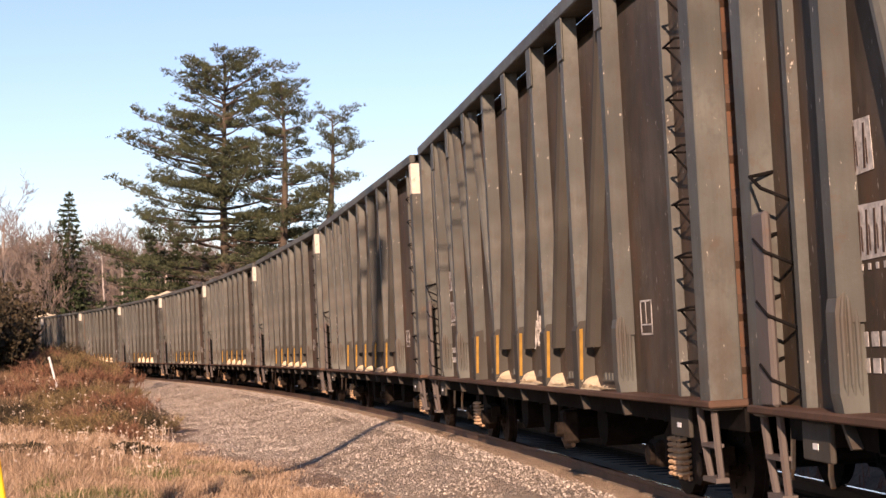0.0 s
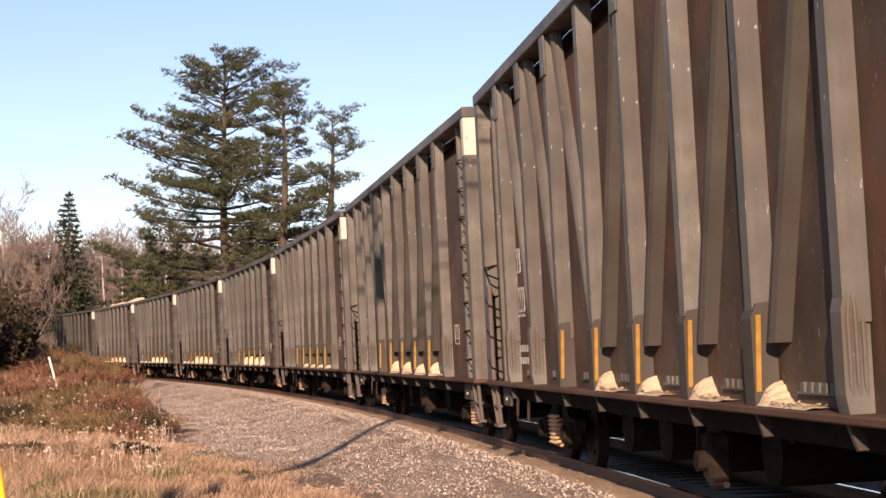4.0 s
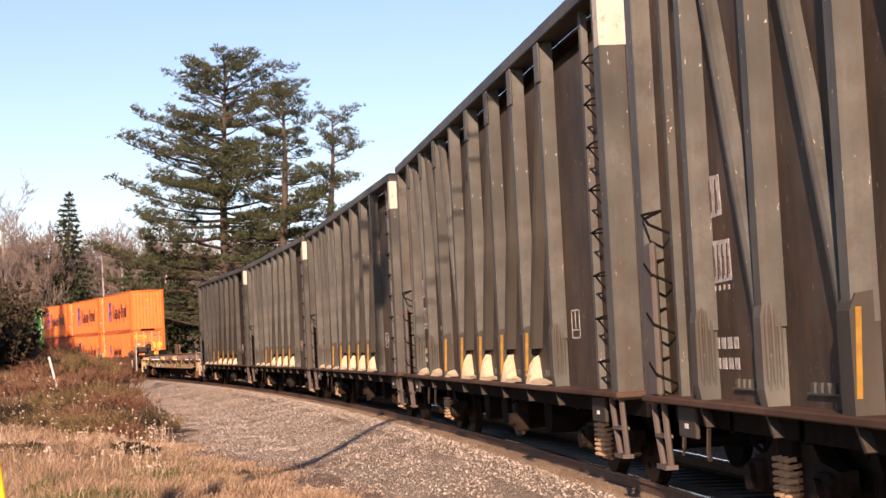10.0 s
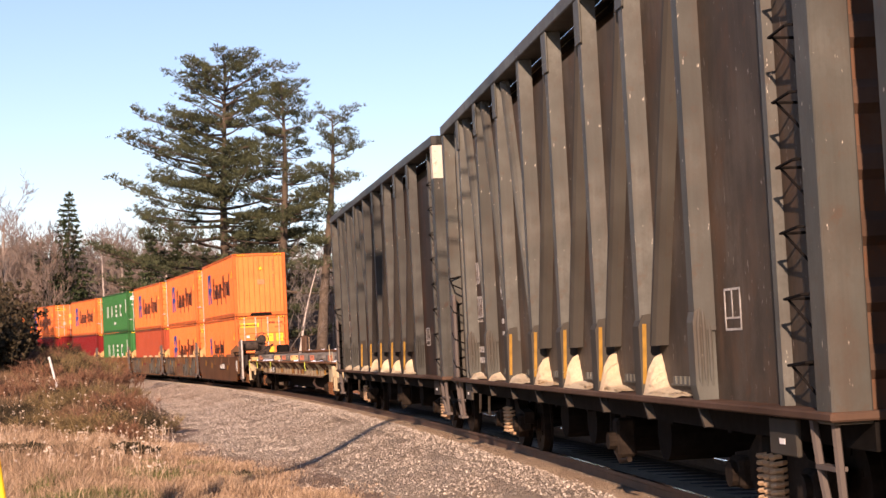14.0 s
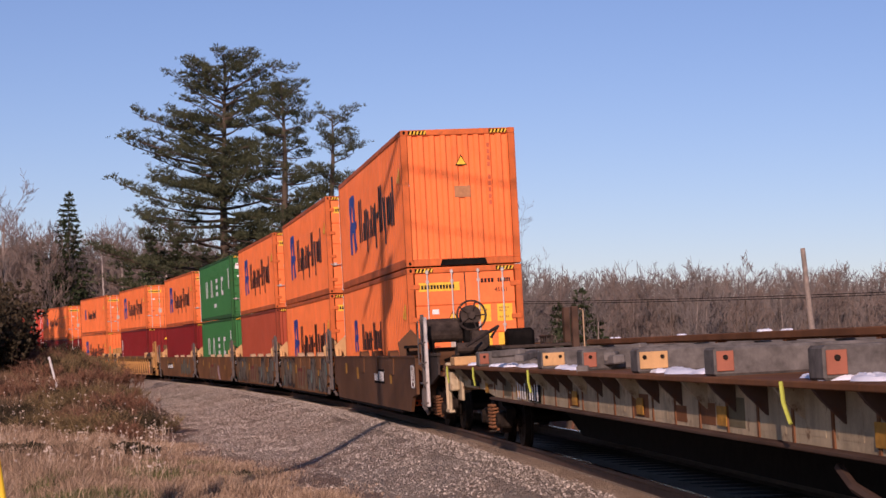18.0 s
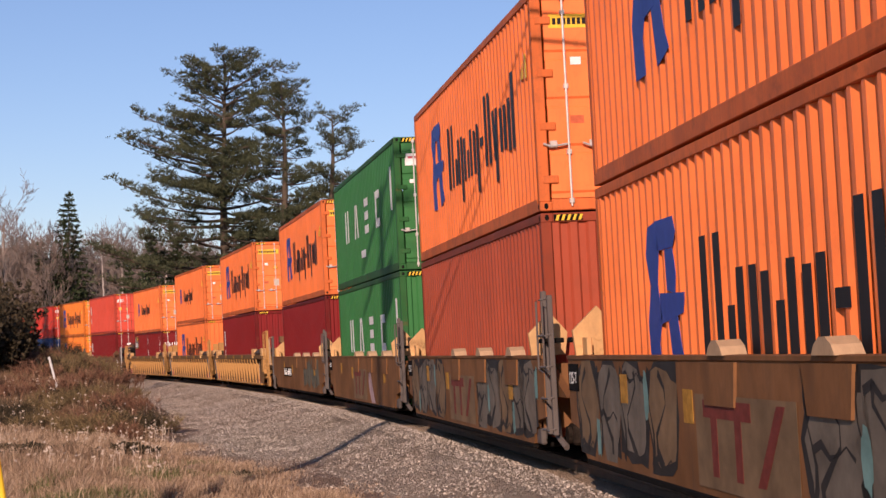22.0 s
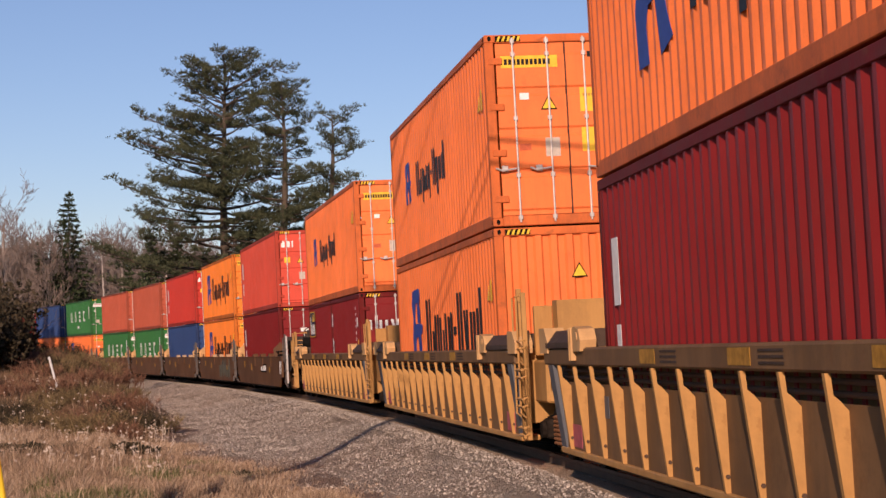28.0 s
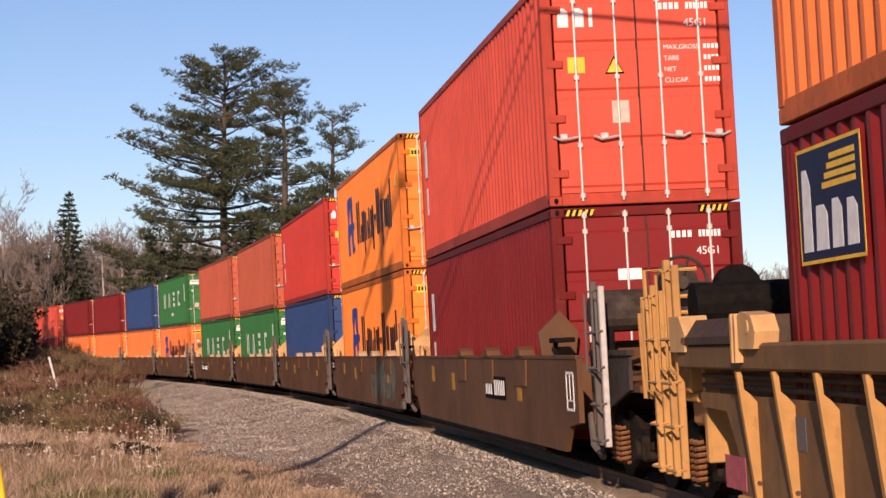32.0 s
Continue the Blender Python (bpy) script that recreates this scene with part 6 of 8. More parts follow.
def end_marks(c, colour, end, l, h):
    """Plates, numbers and signs on the end that faces the engine's way."""
    ink = M_BLACK_LETTER if "orange" in colour else M_WHITE
    if end == "plain":
        x = l - 0.026
        ink = M_BOXRED if "orange" in colour else M_WHITE
        warning(c, x, 0.05, h - 0.75)
        v = Shape()
        for k in range(10):
            if k not in (4,):
                v.box(x, x + 0.004, w_of() - 0.61, w_of() - 0.555, h - 0.4 - k * 0.135, h - 0.31 - k * 0.135)
        part("number_bar", kept(("vnum", colour, l, h), lambda: v, ink), ink, c)["kind"] = "stuff"
        patch(c, ("grey", colour), x, -0.12, 0.22, 1.42, 1.66, M_DULLPATCH)
        return
    x = l - 0.018
    if "orange" in colour:
        patch(c, "name", x, -0.98, -0.12, h - 0.5, h - 0.32, M_LABEL_YELLOW, "yellow name plate")
        number_bars(c, x + 0.004, -0.93, h - 0.455, (11,), M_BLACK_LETTER, 0.085, 0.045, "name_bar")
        warning(c, x, -0.28, h - 1.12)
        patch(c, "disc", x, -0.72, -0.58, h - 0.98, h - 0.88, M_WHITE)
        patch(c, "grey", x, -0.36, -0.14, 1.02, 1.3, M_PALE_PATCH, "pale data plate")
        patch(c, "outline", x, -0.76, -0.58, 1.12, 1.22, M_BOXRED)
        patch(c, "y1", x, 0.20, 0.52, h - 1.18, h - 0.82, M_LABEL_YELLOW, "yellow weight panel")
        patch(c, "y2", x, 0.66, 0.98, h - 1.18, h - 0.82, M_LABEL_YELLOW, "yellow weight panel")
        patch(c, "y3", x, 0.20, 0.52, h - 1.78, h - 1.42, M_LABEL_YELLOW, "yellow weight panel")
        patch(c, "y4", x, 0.66, 0.98, h - 1.78, h - 1.42, M_LABEL_YELLOW, "yellow weight panel")
        number_bars(c, x + 0.004, 0.7, h - 0.92, (5, 4, 0, 5), M_OCHRE, 0.04, 0.03, "fine_print")
        number_bars(c, x + 0.004, 0.24, h - 0.95, (5,), M_OCHRE, 0.04, 0.03, "fine_print")
        number_bars(c, x + 0.002, 0.34, h - 0.36, (4, ), ink)
        number_bars(c, x + 0.002, 0.70, h - 0.36, (6, ), ink, 0.085, 0.032)
        words(c, "45G1", 0.13, x + 0.003, 0.62, h - 0.56, ink)
        patch(c, "w1", x, 0.66, 0.82, 0.58, 0.64, M_WHITE)
        return
    big = {"coral": M_WHITE, "red": M_WHITE}.get(colour)
    if big:
        part("name_block", kept(("name_block", "c"), lambda: Shape().prism([(q[0] * 1 - 1.0, q[1] + h - 0.62) for q in letter("c", 0.17, 0.24)], 'x', x + 0.001, x + 0.004), M_WHITE), M_WHITE, c)
        part("name_block", kept(("name_block", "n"), lambda: Shape().prism([(q[0] - 0.8, q[1] + h - 0.62) for q in letter("n", 0.17, 0.24)], 'x', x + 0.001, x + 0.004), M_WHITE), M_WHITE, c)
        part("name_block", kept(("name_block", "l"), lambda: Shape().prism([(q[0] - 0.6, q[1] + h - 0.62) for q in letter("l", 0.06, 0.24)], 'x', x + 0.001, x + 0.004), M_WHITE), M_WHITE, c)
        patch(c, "yq", x, -0.9, -0.68, h - 1.2, h - 1.0, M_LABEL_YELLOW, "yellow square label")
        warning(c, x, -0.3, h - 1.2)
        patch(c, "grey", x, -0.34, -0.12, 0.98, 1.25, M_PALE_PATCH, "pale data plate")
        for k, t in enumerate(("MAX.GROSS", "TARE", "NET", "CU.CAP.")):
            words(c, t, 0.085, x + 0.003, 0.34, h - 0.93 - k * 0.14, M_WHITE)
            number_bars(c, x + 0.003, 0.86, h - 0.93 - k * 0.14, (4,), M_WHITE, 0.06, 0.036, "figures")
    if colour == "green":
        patch(c, "sign", x, -0.98, -0.3, h - 0.62, h - 0.36, M_WHITE, "white name plate")
        patch(c, "sign2", x + 0.004, -0.92, -0.36, h - 0.47, h - 0.42, M_PINKRED)
        patch(c, "cream", x, -0.75, -0.5, 0.95, 1.2, M_PALE_PATCH)
        patch(c, "small", x, -0.9, -0.78, h - 1.0, h - 0.92, M_WHITE)
    if colour == "dark_red" and l > 5:
        patch(c, "ring", x, -0.4, -0.1, h - 0.92, h - 0.78, M_WHITE, "white emblem")
    if colour == "dark_red" and l < 5:
        for kind, xx in (("k", -0.98), ("o", -0.72), ("v", -0.42)):
            for poly in strokes(kind, 0.22, 0.36):
                part("name_block", Shape().prism([(q[0] + xx, q[1] + h - 0.95) for q in poly], 'x', x + 0.001, x + 0.004), M_WHITE, c, "white letter bar")
        number_bars(c, x + 0.003, 0.72, h - 1.3, (5, 6, 6, 5), M_WHITE, 0.045, 0.03, "fine_print")
    number_bars(c, x + 0.002, 0.30, h - 0.42, (4,), M_WHITE)
    number_bars(c, x + 0.002, 0.66, h - 0.42, (6,), M_WHITE, 0.085, 0.034)
    words(c, "22G1" if l < 5 else "45G1", 0.14, x + 0.003, 0.62, h - 0.64, M_WHITE)


def w_of():
    return C_W / 2


M_DULLPATCH = plain("dull_patch", (0.42, 0.2, 0.09), 0.6, 0, 0.2)
M_OCHRE = plain("faded_print", (0.5, 0.24, 0.04), 0.6)
M_BOXRED = plain("red_outline_label", (0.55, 0.12, 0.05), 0.6)
# ---------------------------------------------------------------- ground
def axis_steps(parts):
    out = [parts[0][0]]
    for a, b, d in parts:
        n = max(1, round((b - a) / d))
        out += [a + (b - a) * (i + 1) / n for i in range(n)]
    return out


def build_ground():
    xs = axis_steps([(-2500, -300, 200), (-300, -80, 22), (-80, -30, 4), (-30, 12, 0.5), (12, 40, 4), (40, 300, 26), (300, 2500, 220)])
    ys = axis_steps([(-600, -40, 56), (-40, 15, 5), (15, 95, 0.7), (95, 240, 3), (240, 1400, 40), (1400, 4500, 310)])
    s = Shape()
    nx = len(xs)
    s.v = [(x, y, ground_z(x, y)) for y in ys for x in xs]
    s.f = [(j * nx + i, j * nx + i + 1, (j + 1) * nx + i + 1, (j + 1) * nx + i) for j in range(len(ys) - 1) for i in range(nx - 1)]
    solid("ground", s, M_GROUND, "dry brown meadow and shoulder beside the track", "ground", kind="structure", smooth=True)


def bed_z(d):
    """Height of the gravel bed at d metres from the track's middle."""
    pts = [(-7, -1.2), (-4.0, -0.9), (-2.3, -0.36), (-1.55, -0.17), (1.25, -0.175), (1.75, -0.235), (2.5, -0.42), (3.6, -0.66), (5.2, -0.76), (6.6, -0.86)]
    for (a, za), (b, zb) in zip(pts, pts[1:]):
        if a <= d <= b:
            return za + (zb - za) * (d - a) / (b - a)
    return -1.3


def build_track():
    s = Shape()
    ds = [-7, -4, -2.3, -1.55, -0.8, 0, 0.8, 1.25, 1.5, 1.75, 2.1, 2.5, 3.0, 3.6, 4.2, 4.8, 5.4, 6.0, 6.6]
    ss = axis_steps([(-330, -120, 6), (-120, 45, 0.8), (45, 90, 5)])
    for sv in ss:
        for d in ds:
            j = noise.noise(Vector((sv * 0.5, d * 0.8, 0))) * 0.05 if d > 1.8 or d < -1.8 else 0
            k = d + (noise.noise(Vector((sv * 0.22, 3, 0))) * 1.3 if d > 5.5 else 0)
            s.v.append(tuple(beside(sv, k, bed_z(d) + j)))
    n = len(ds)
    s.f = [(a * n + i + 1, a * n + i, (a + 1) * n + i, (a + 1) * n + i + 1) for a in range(len(ss) - 1) for i in range(n - 1)]
    solid("track_bed", s, M_BALLAST, "grey-brown gravel bed of the railway", "gravel", kind="structure", smooth=True)
    oil = Shape()
    for sv in ss:
        for d, z in ((0.86, -0.165), (0.98, -0.155), (1.1, -0.155), (1.2, -0.162), (1.3, -0.215)):
            oil.v.append(tuple(beside(sv, d + noise.noise(Vector((sv * 0.9, d, 8))) * 0.06, z)))
    oil.f = [(a * 5 + i + 1, a * 5 + i, (a + 1) * 5 + i, (a + 1) * 5 + i + 1) for a in range(len(ss) - 1) for i in range(4)]
    solid("sand_strip", oil, M_OILED, "brown sand and dust beside the rail", "sand", kind="structure", smooth=True)
    dirt = Shape()
    dd = (-0.9, -0.5, 0.0, 0.6, 1.3, 2.4)
    for sv in ss:
        for i, d in enumerate(dd):
            wob = noise.noise(Vector((sv * 0.3, 9, 0))) * 0.7 + noise.noise(Vector((sv * 1.1, 5, i))) * 0.25
            p = beside(sv, min(7.2, grass_edge(sv) + d + wob * (1 - i * 0.1)))
            s_, d_ = near_track(p.x, p.y)
            zz = bed_z(min(6.6, d_)) + noise.noise(Vector((sv * 0.5, d_ * 0.8, 0))) * 0.05 + (0.012 if 0 < i < 5 else -0.06)
            dirt.v.append((p.x, p.y, max(zz, ground_z(p.x, p.y) + 0.008)))
    m = len(dd)
    dirt.f = [(a * m + i + 1, a * m + i, (a + 1) * m + i, (a + 1) * m + i + 1) for a in range(len(ss) - 1) for i in range(m - 1)]
    solid("dirt_shoulder", dirt, M_DIRT, "brown trodden dirt between gravel and grass", "dirt", kind="structure", smooth=True)
    rails = [(-0.036, 0.0), (0.036, 0.0), (0.036, -0.04), (0.01, -0.055), (0.01, -0.14), (0.07, -0.165), (-0.07, -0.165), (-0.01, -0.14), (-0.01, -0.055), (-0.036, -0.04)]
    for side in (0.7525, -0.7525):
        r = Shape()
        st = axis_steps([(-330, 90, 3)])
        for sv in st:
            for a, z in rails:
                r.v.append(tuple(beside(sv, (side + a) * math.cos(CANT), z - side * math.sin(CANT))))
        m = len(rails)
        for k in range(len(st) - 1):
            for i in range(m):
                r.f.append((k * m + i, k * m + (i + 1) % m, (k + 1) * m + (i + 1) % m, (k + 1) * m + i))
        hd = Shape()
        for sv in st:
            for a in (-0.026, 0.026):
                hd.v.append(tuple(beside(sv, (side + a) * math.cos(CANT), 0.003 - side * math.sin(CANT))))
        hd.f = [(2 * k + 1, 2 * k, 2 * k + 2, 2 * k + 3) for k in range(len(st) - 1)]
        solid("rail_head", hd, M_SHINE, "bright polished top of the rail", "rail", "rails", kind="structure")
        solid("rail", r, M_RAIL, "rusty brown steel rail", "rail", "rails", kind="structure")
    tie = Shape().bev(-0.11, 0.11, -1.3, 1.3, -0.32, -0.175, 0.015)
    tm = tie.mesh("tie", M_TIE)
    base = tagged(new("ties"), "dark timber ties under the rails", "railway ties", kind="structure")
    for i in range(250):
        t = new("tie", tm)
        t.parent = base
        t.matrix_basis = on_track(48 - i * 0.53, 0.5)


M_RAIL = plain("rail_steel", (0.13, 0.08, 0.055), 0.6, 0.2, 0.2, 4)
M_TIE = plain("creosoted_timber", (0.07, 0.052, 0.04), 0.9, 0, 0.4, 7)
build_ground()
build_track()

# ---------------------------------------------------------------- the train
SPEED, SLOW = 11.373, -0.0039


def travelled(t):
    u = t - 19.0
    return SPEED * u + SLOW * u * u / 2


ROWS = [i * 0.5 for i in range(65)]
MOVING = []


def ride(ob, offset, wheelbase, up=0.0, along=0.0):
    """Notes that ob runs with the train, offset metres from the first container."""
    MOVING.append((ob, offset, wheelbase, up, along, 0.0))
    ob.matrix_basis = on_track(travelled(0) + offset, wheelbase) @ pose(along, 0, up)
    return ob


rnd = random.Random(7)
gond = make_gondola()
gondolas = []
for b in range(11):
    g = gond if b == 0 else copy_thing(gond, pose(0, 0, 0))
    off = 39.651 + b * G_PITCH + G_LEN / 2
    gondolas.append(g)
    ride(g, off, 12.8)
    chips = solid("wood_chips", chip_pile(rnd, b), M_CHIPS, "pale loose wood chips on the ledge of a gondola", "wood chips", "wood chips on the gondolas", kind="stuff")
    ride(chips, off, 12.8)
    if b in (1, 4, 6):
        x0_, x1_ = {1: (-8.6, 9.0), 4: (-4.0, 9.0), 6: (-1.0, 9.0)}[b]
        ride(solid("wood_chips", chip_heap(rnd, x0_, x1_, 0.42), M_CHIPS, "pale wood chips heaped above a loaded gondola", "wood chips", "wood chips on the gondolas", kind="stuff"), off, 12.8)
    for x_, z_, size_ in (((0.9, 1.75, 0.42), (2.0, 1.6, 0.3), (4.1, 1.75, 0.55)) if b == 9 else ()):
        tag = Shape()
        rt = random.Random(int(x_ * 10))
        for loop in range(3):
            cx_, cz_ = x_ + (loop - 1) * 0.42 * size_, z_ + rt.uniform(-0.1, 0.1)
            tag.tube([(cx_ + 0.34 * size_ * math.cos(q * 0.55 + loop) * (0.5 + 0.05 * q), -1.404, cz_ + size_ * 0.62 * math.sin(q * 0.55 + loop * 2) * (0.5 + 0.05 * q)) for q in range(11)], 0.011, 5)
        part("spray_tag", tag, M_STENCIL, g, "thin white spray-painted scribble")
    for ob in list(g.children):
        kind_ = ob.name.split(".")[0]
        if (kind_ in ("oval_mark", "black_panel", "label_bar") and b not in (0, 1, 3, 5)) or (kind_ == "rust_streak" and b not in (0, 3, 5)):
            bpy.data.objects.remove(ob)
# the last gondola has a darker coat; some farther ahead have a paler one
def recoat(car, coat, done):
    for ob in list(car.children_recursive):
        if ob.type == 'MESH' and ob.data.materials and ob.data.materials[0] in coat:
            if ob.data.name not in done:
                done[ob.data.name] = ob.data.copy()
                done[ob.data.name].materials[0] = coat[ob.data.materials[0]]
            ob.data = done[ob.data.name]


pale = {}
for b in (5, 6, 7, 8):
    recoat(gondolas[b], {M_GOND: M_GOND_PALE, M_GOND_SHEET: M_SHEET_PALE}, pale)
    tagged(gondolas[b], "tall ribbed wood chip gondola with paler grey-brown paint")
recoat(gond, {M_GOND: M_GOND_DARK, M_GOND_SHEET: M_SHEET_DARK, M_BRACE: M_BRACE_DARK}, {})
tagged(gond, "tall ribbed wood chip gondola with a darker coat")
flat = make_flat_car()
ride(flat, 24.75, F_LEN - 7.0)
rnd2 = random.Random(3)
for i, xx in enumerate((1.95, 4.9, 5.75, 7.1, 9.7, 10.9, 14.7, 16.0, 19.4, 20.3, 24.4, 25.6, 5.0, 9.0, 12.5, 13.4, 18.2, 22.0)):
    big = i < 12
    sn = solid("snow_patch", snow_patch(rnd2, rnd2.uniform(0.5, 0.75) if big else rnd2.uniform(0.12, 0.3), 0.22 if big else 0.08), M_SNOW, "thin patch of old snow on the flat car", "snow", "snow on the flat car", smooth=True)
    ride(sn, 24.75, F_LEN - 7.0, 1.242 if big else 1.572, -F_LEN / 2 + xx)
    MOVING[-1] = (*MOVING[-1][:5], rnd2.uniform(-1.17, -1.12) if big else 0.58)

BP, YP = 15.541, 19.422
units = []
off = 0.0
for i in range(5):
    units.append((off, "brown", i == 0, i == 4, BP))
    off -= BP
off += BP - 21.184
for i in range(3):
    units.append((off, "yellow", i == 0, i == 2, YP))
    off -= YP
off += YP - 21.622
for i in range(5):
    units.append((off, "brown", i == 0, i == 4, BP))
    off -= BP
off -= 2.4
for i in range(5):
    units.append((off, "brown", False, False, BP))
    off -= BP
PAIRS = [  # upper colour, mark, end; lower colour, mark, end
    (("orange", "long", "plain"), ("orange", "short", "door")),
    (("orange", "long", "door"), ("orange", "long", "door")),
    (("orange", "long", "door"), ("rust_red", "", "plain")),
    (("green", "white_four", "door"), ("green", "white_four", "plain")),
    (("orange", "long", "door"), ("dark_red", "", "plain")),
    (("orange", "long", "door"), ("dark_red", "white_tick", "plain")),
    (("orange", "short", "door"), ("orange", "long", "plain")),
    (("orange", "short", "door"), ("dark_red", "twenty", "door")),
    (("coral", "white_tick", "door"), ("dark_red", "white_tick", "door")),
    (("bright_orange", "long", "door"), ("bright_orange", "long", "door")),
    (("red", "white_tick", "door"), ("blue", "", "door")),
    (("salmon", "", "door"), ("green", "white_four", "door")),
    (("salmon", "", "door"), ("green", "white_four", "door")),
    (("green", "white_four", "door"), ("orange", "long", "door")),
    (("blue", "", "door"), ("orange", "", "door")),
    (("dark_red", "", "door"), ("orange", "", "door")),
    (("dark_red", "", "door"), ("orange", "", "door")),
    (("coral", "", "door"), ("dark_red", "", "door")),
]
made_units, made_boxes, unit_cars = {}, {}, []


def unit_of(kind, first, last, graffiti):
    key = (kind, first, last, graffiti)
    if key in made_units:
        return copy_thing(made_units[key], pose(0, 0, 0))
    ob = make_brown_well(first, last, graffiti) if kind == "brown" else make_yellow_well(first, last)
    made_units[key] = ob
    return ob


def box_of(colour, mark, end, length=C_L, height=C_H):
    key = (colour, mark, end, length)
    if key in made_boxes:
        return copy_thing(made_boxes[key], pose(0, 0, 0))
    made_boxes[key] = make_box(colour, length, height, end, mark)
    return made_boxes[key]


for i, ((o, kind, first, last, pitch), (upper, lower)) in enumerate(zip(units, PAIRS)):
    unit_cars.append(ride(unit_of(kind, first, last, {1: 2, 2: 3, 3: 1, 4: 4, 9: 5}.get(i, 0)), o, pitch))
    base = 0.42 if kind == "yellow" else 0.36
    if lower[1] == "twenty":
        for k, e in ((1, "door"), (-1, "plain")):
            tw = box_of(lower[0], "", e, 6.06, 2.59)
            ride(tw, o, pitch, base, k * 3.065)
            yf = -C_W / 2 - 0.012
            if k < 0:
                part("plaque", Shape().box(-2.62, -1.32, yf - 0.002, yf + 0.001, 1.62, 2.36), M_NAVY, tw, "navy plaque with a yellow rim")
                rim = Shape()
                for a, b_, c_, d_ in ((-2.64, -1.30, 2.36, 2.385), (-2.64, -1.30, 1.595, 1.62), (-2.64, -2.62, 1.6, 2.38), (-1.32, -1.30, 1.6, 2.38)):
                    rim.box(a, b_, yf - 0.003, yf, c_, d_)
                for j in range(4):
                    rim.box(-2.1 + j * 0.06, -1.42, yf - 0.004, yf - 0.002, 2.08 + j * 0.06, 2.12 + j * 0.06)
                part("plaque_rim", rim, M_LABEL_YELLOW, tw)
                for j, (a, b_, h_) in enumerate(((-2.56, -2.36, 0.56), (-2.28, -2.02, 0.3), (-1.94, -1.72, 0.32), (-1.64, -1.42, 0.3))):
                    part("letter_bar", Shape().prism([(a, 1.68), (b_, 1.68), (b_, 1.68 + h_ * 0.8), (b_ - 0.07, 1.68 + h_), (a + 0.03, 1.68 + h_)], 'y', yf - 0.004, yf - 0.002), M_WHITE, tw)
            else:
                for z0_, z1_ in ((1.82, 2.22), (1.0, 1.5)):
                    part("letter_bar", Shape().prism([(-2.86, z0_), (-2.68, z0_ + 0.04), (-2.72, z0_ + 0.2), (-2.62, z1_ - 0.1), (-2.84, z1_), (-2.78, z0_ + 0.2)], 'y', yf - 0.004, yf), M_WHITE, tw)
                nb_ = Shape()
                for j in range(9):
                    nb_.box(2.30, 2.36, yf - 0.004, yf, 0.9 + j * 0.16, 0.99 + j * 0.16)
                part("number_bar", nb_, M_WHITE, tw)["kind"] = "stuff"
                part("label_plate", Shape().box(2.5, 2.68, yf - 0.004, yf, 1.75, 1.98), M_WHITE, tw, "white label")
                part("label_plate", Shape().box(2.62, 2.72, yf - 0.004, yf, 1.2, 1.42), M_LABEL_YELLOW, tw, "yellow label")
        top = base + 2.59 + 0.03
    else:
        ride(box_of(*lower), o, pitch, base)
        top = base + C_H + 0.03
    ride(box_of(*upper), o, pitch, top)

dark_brown = {}
for i, unit in enumerate(unit_cars):
    if i == 0 or i > 7:
        recoat(unit, {M_BROWN: M_BROWN_DARK}, dark_brown)

# ---------------------------------------------------------------- trees
def tuft(s, p, up, size, rnd, n=9, wide=0.10):
    """A brush of needles: thin triangles that fan out from p."""
    for _ in range(n):
        d = Vector((rnd.gauss(0, 1), rnd.gauss(0, 1), rnd.gauss(0, 0.5))).normalized() * 0.75 + up
        d.normalize()
        side = d.cross(Vector((rnd.gauss(0, 1), rnd.gauss(0, 1), rnd.gauss(0, 1)))).normalized() * size * wide
        tip = p + d * size * rnd.uniform(0.7, 1.25)
        o = len(s.v)
        mid = p + (tip - p) * 0.55
        s.v.extend((tuple(p), tuple(mid + side), tuple(tip), tuple(mid - side)))
        s.f.append((o, o + 1, o + 2, o + 3))


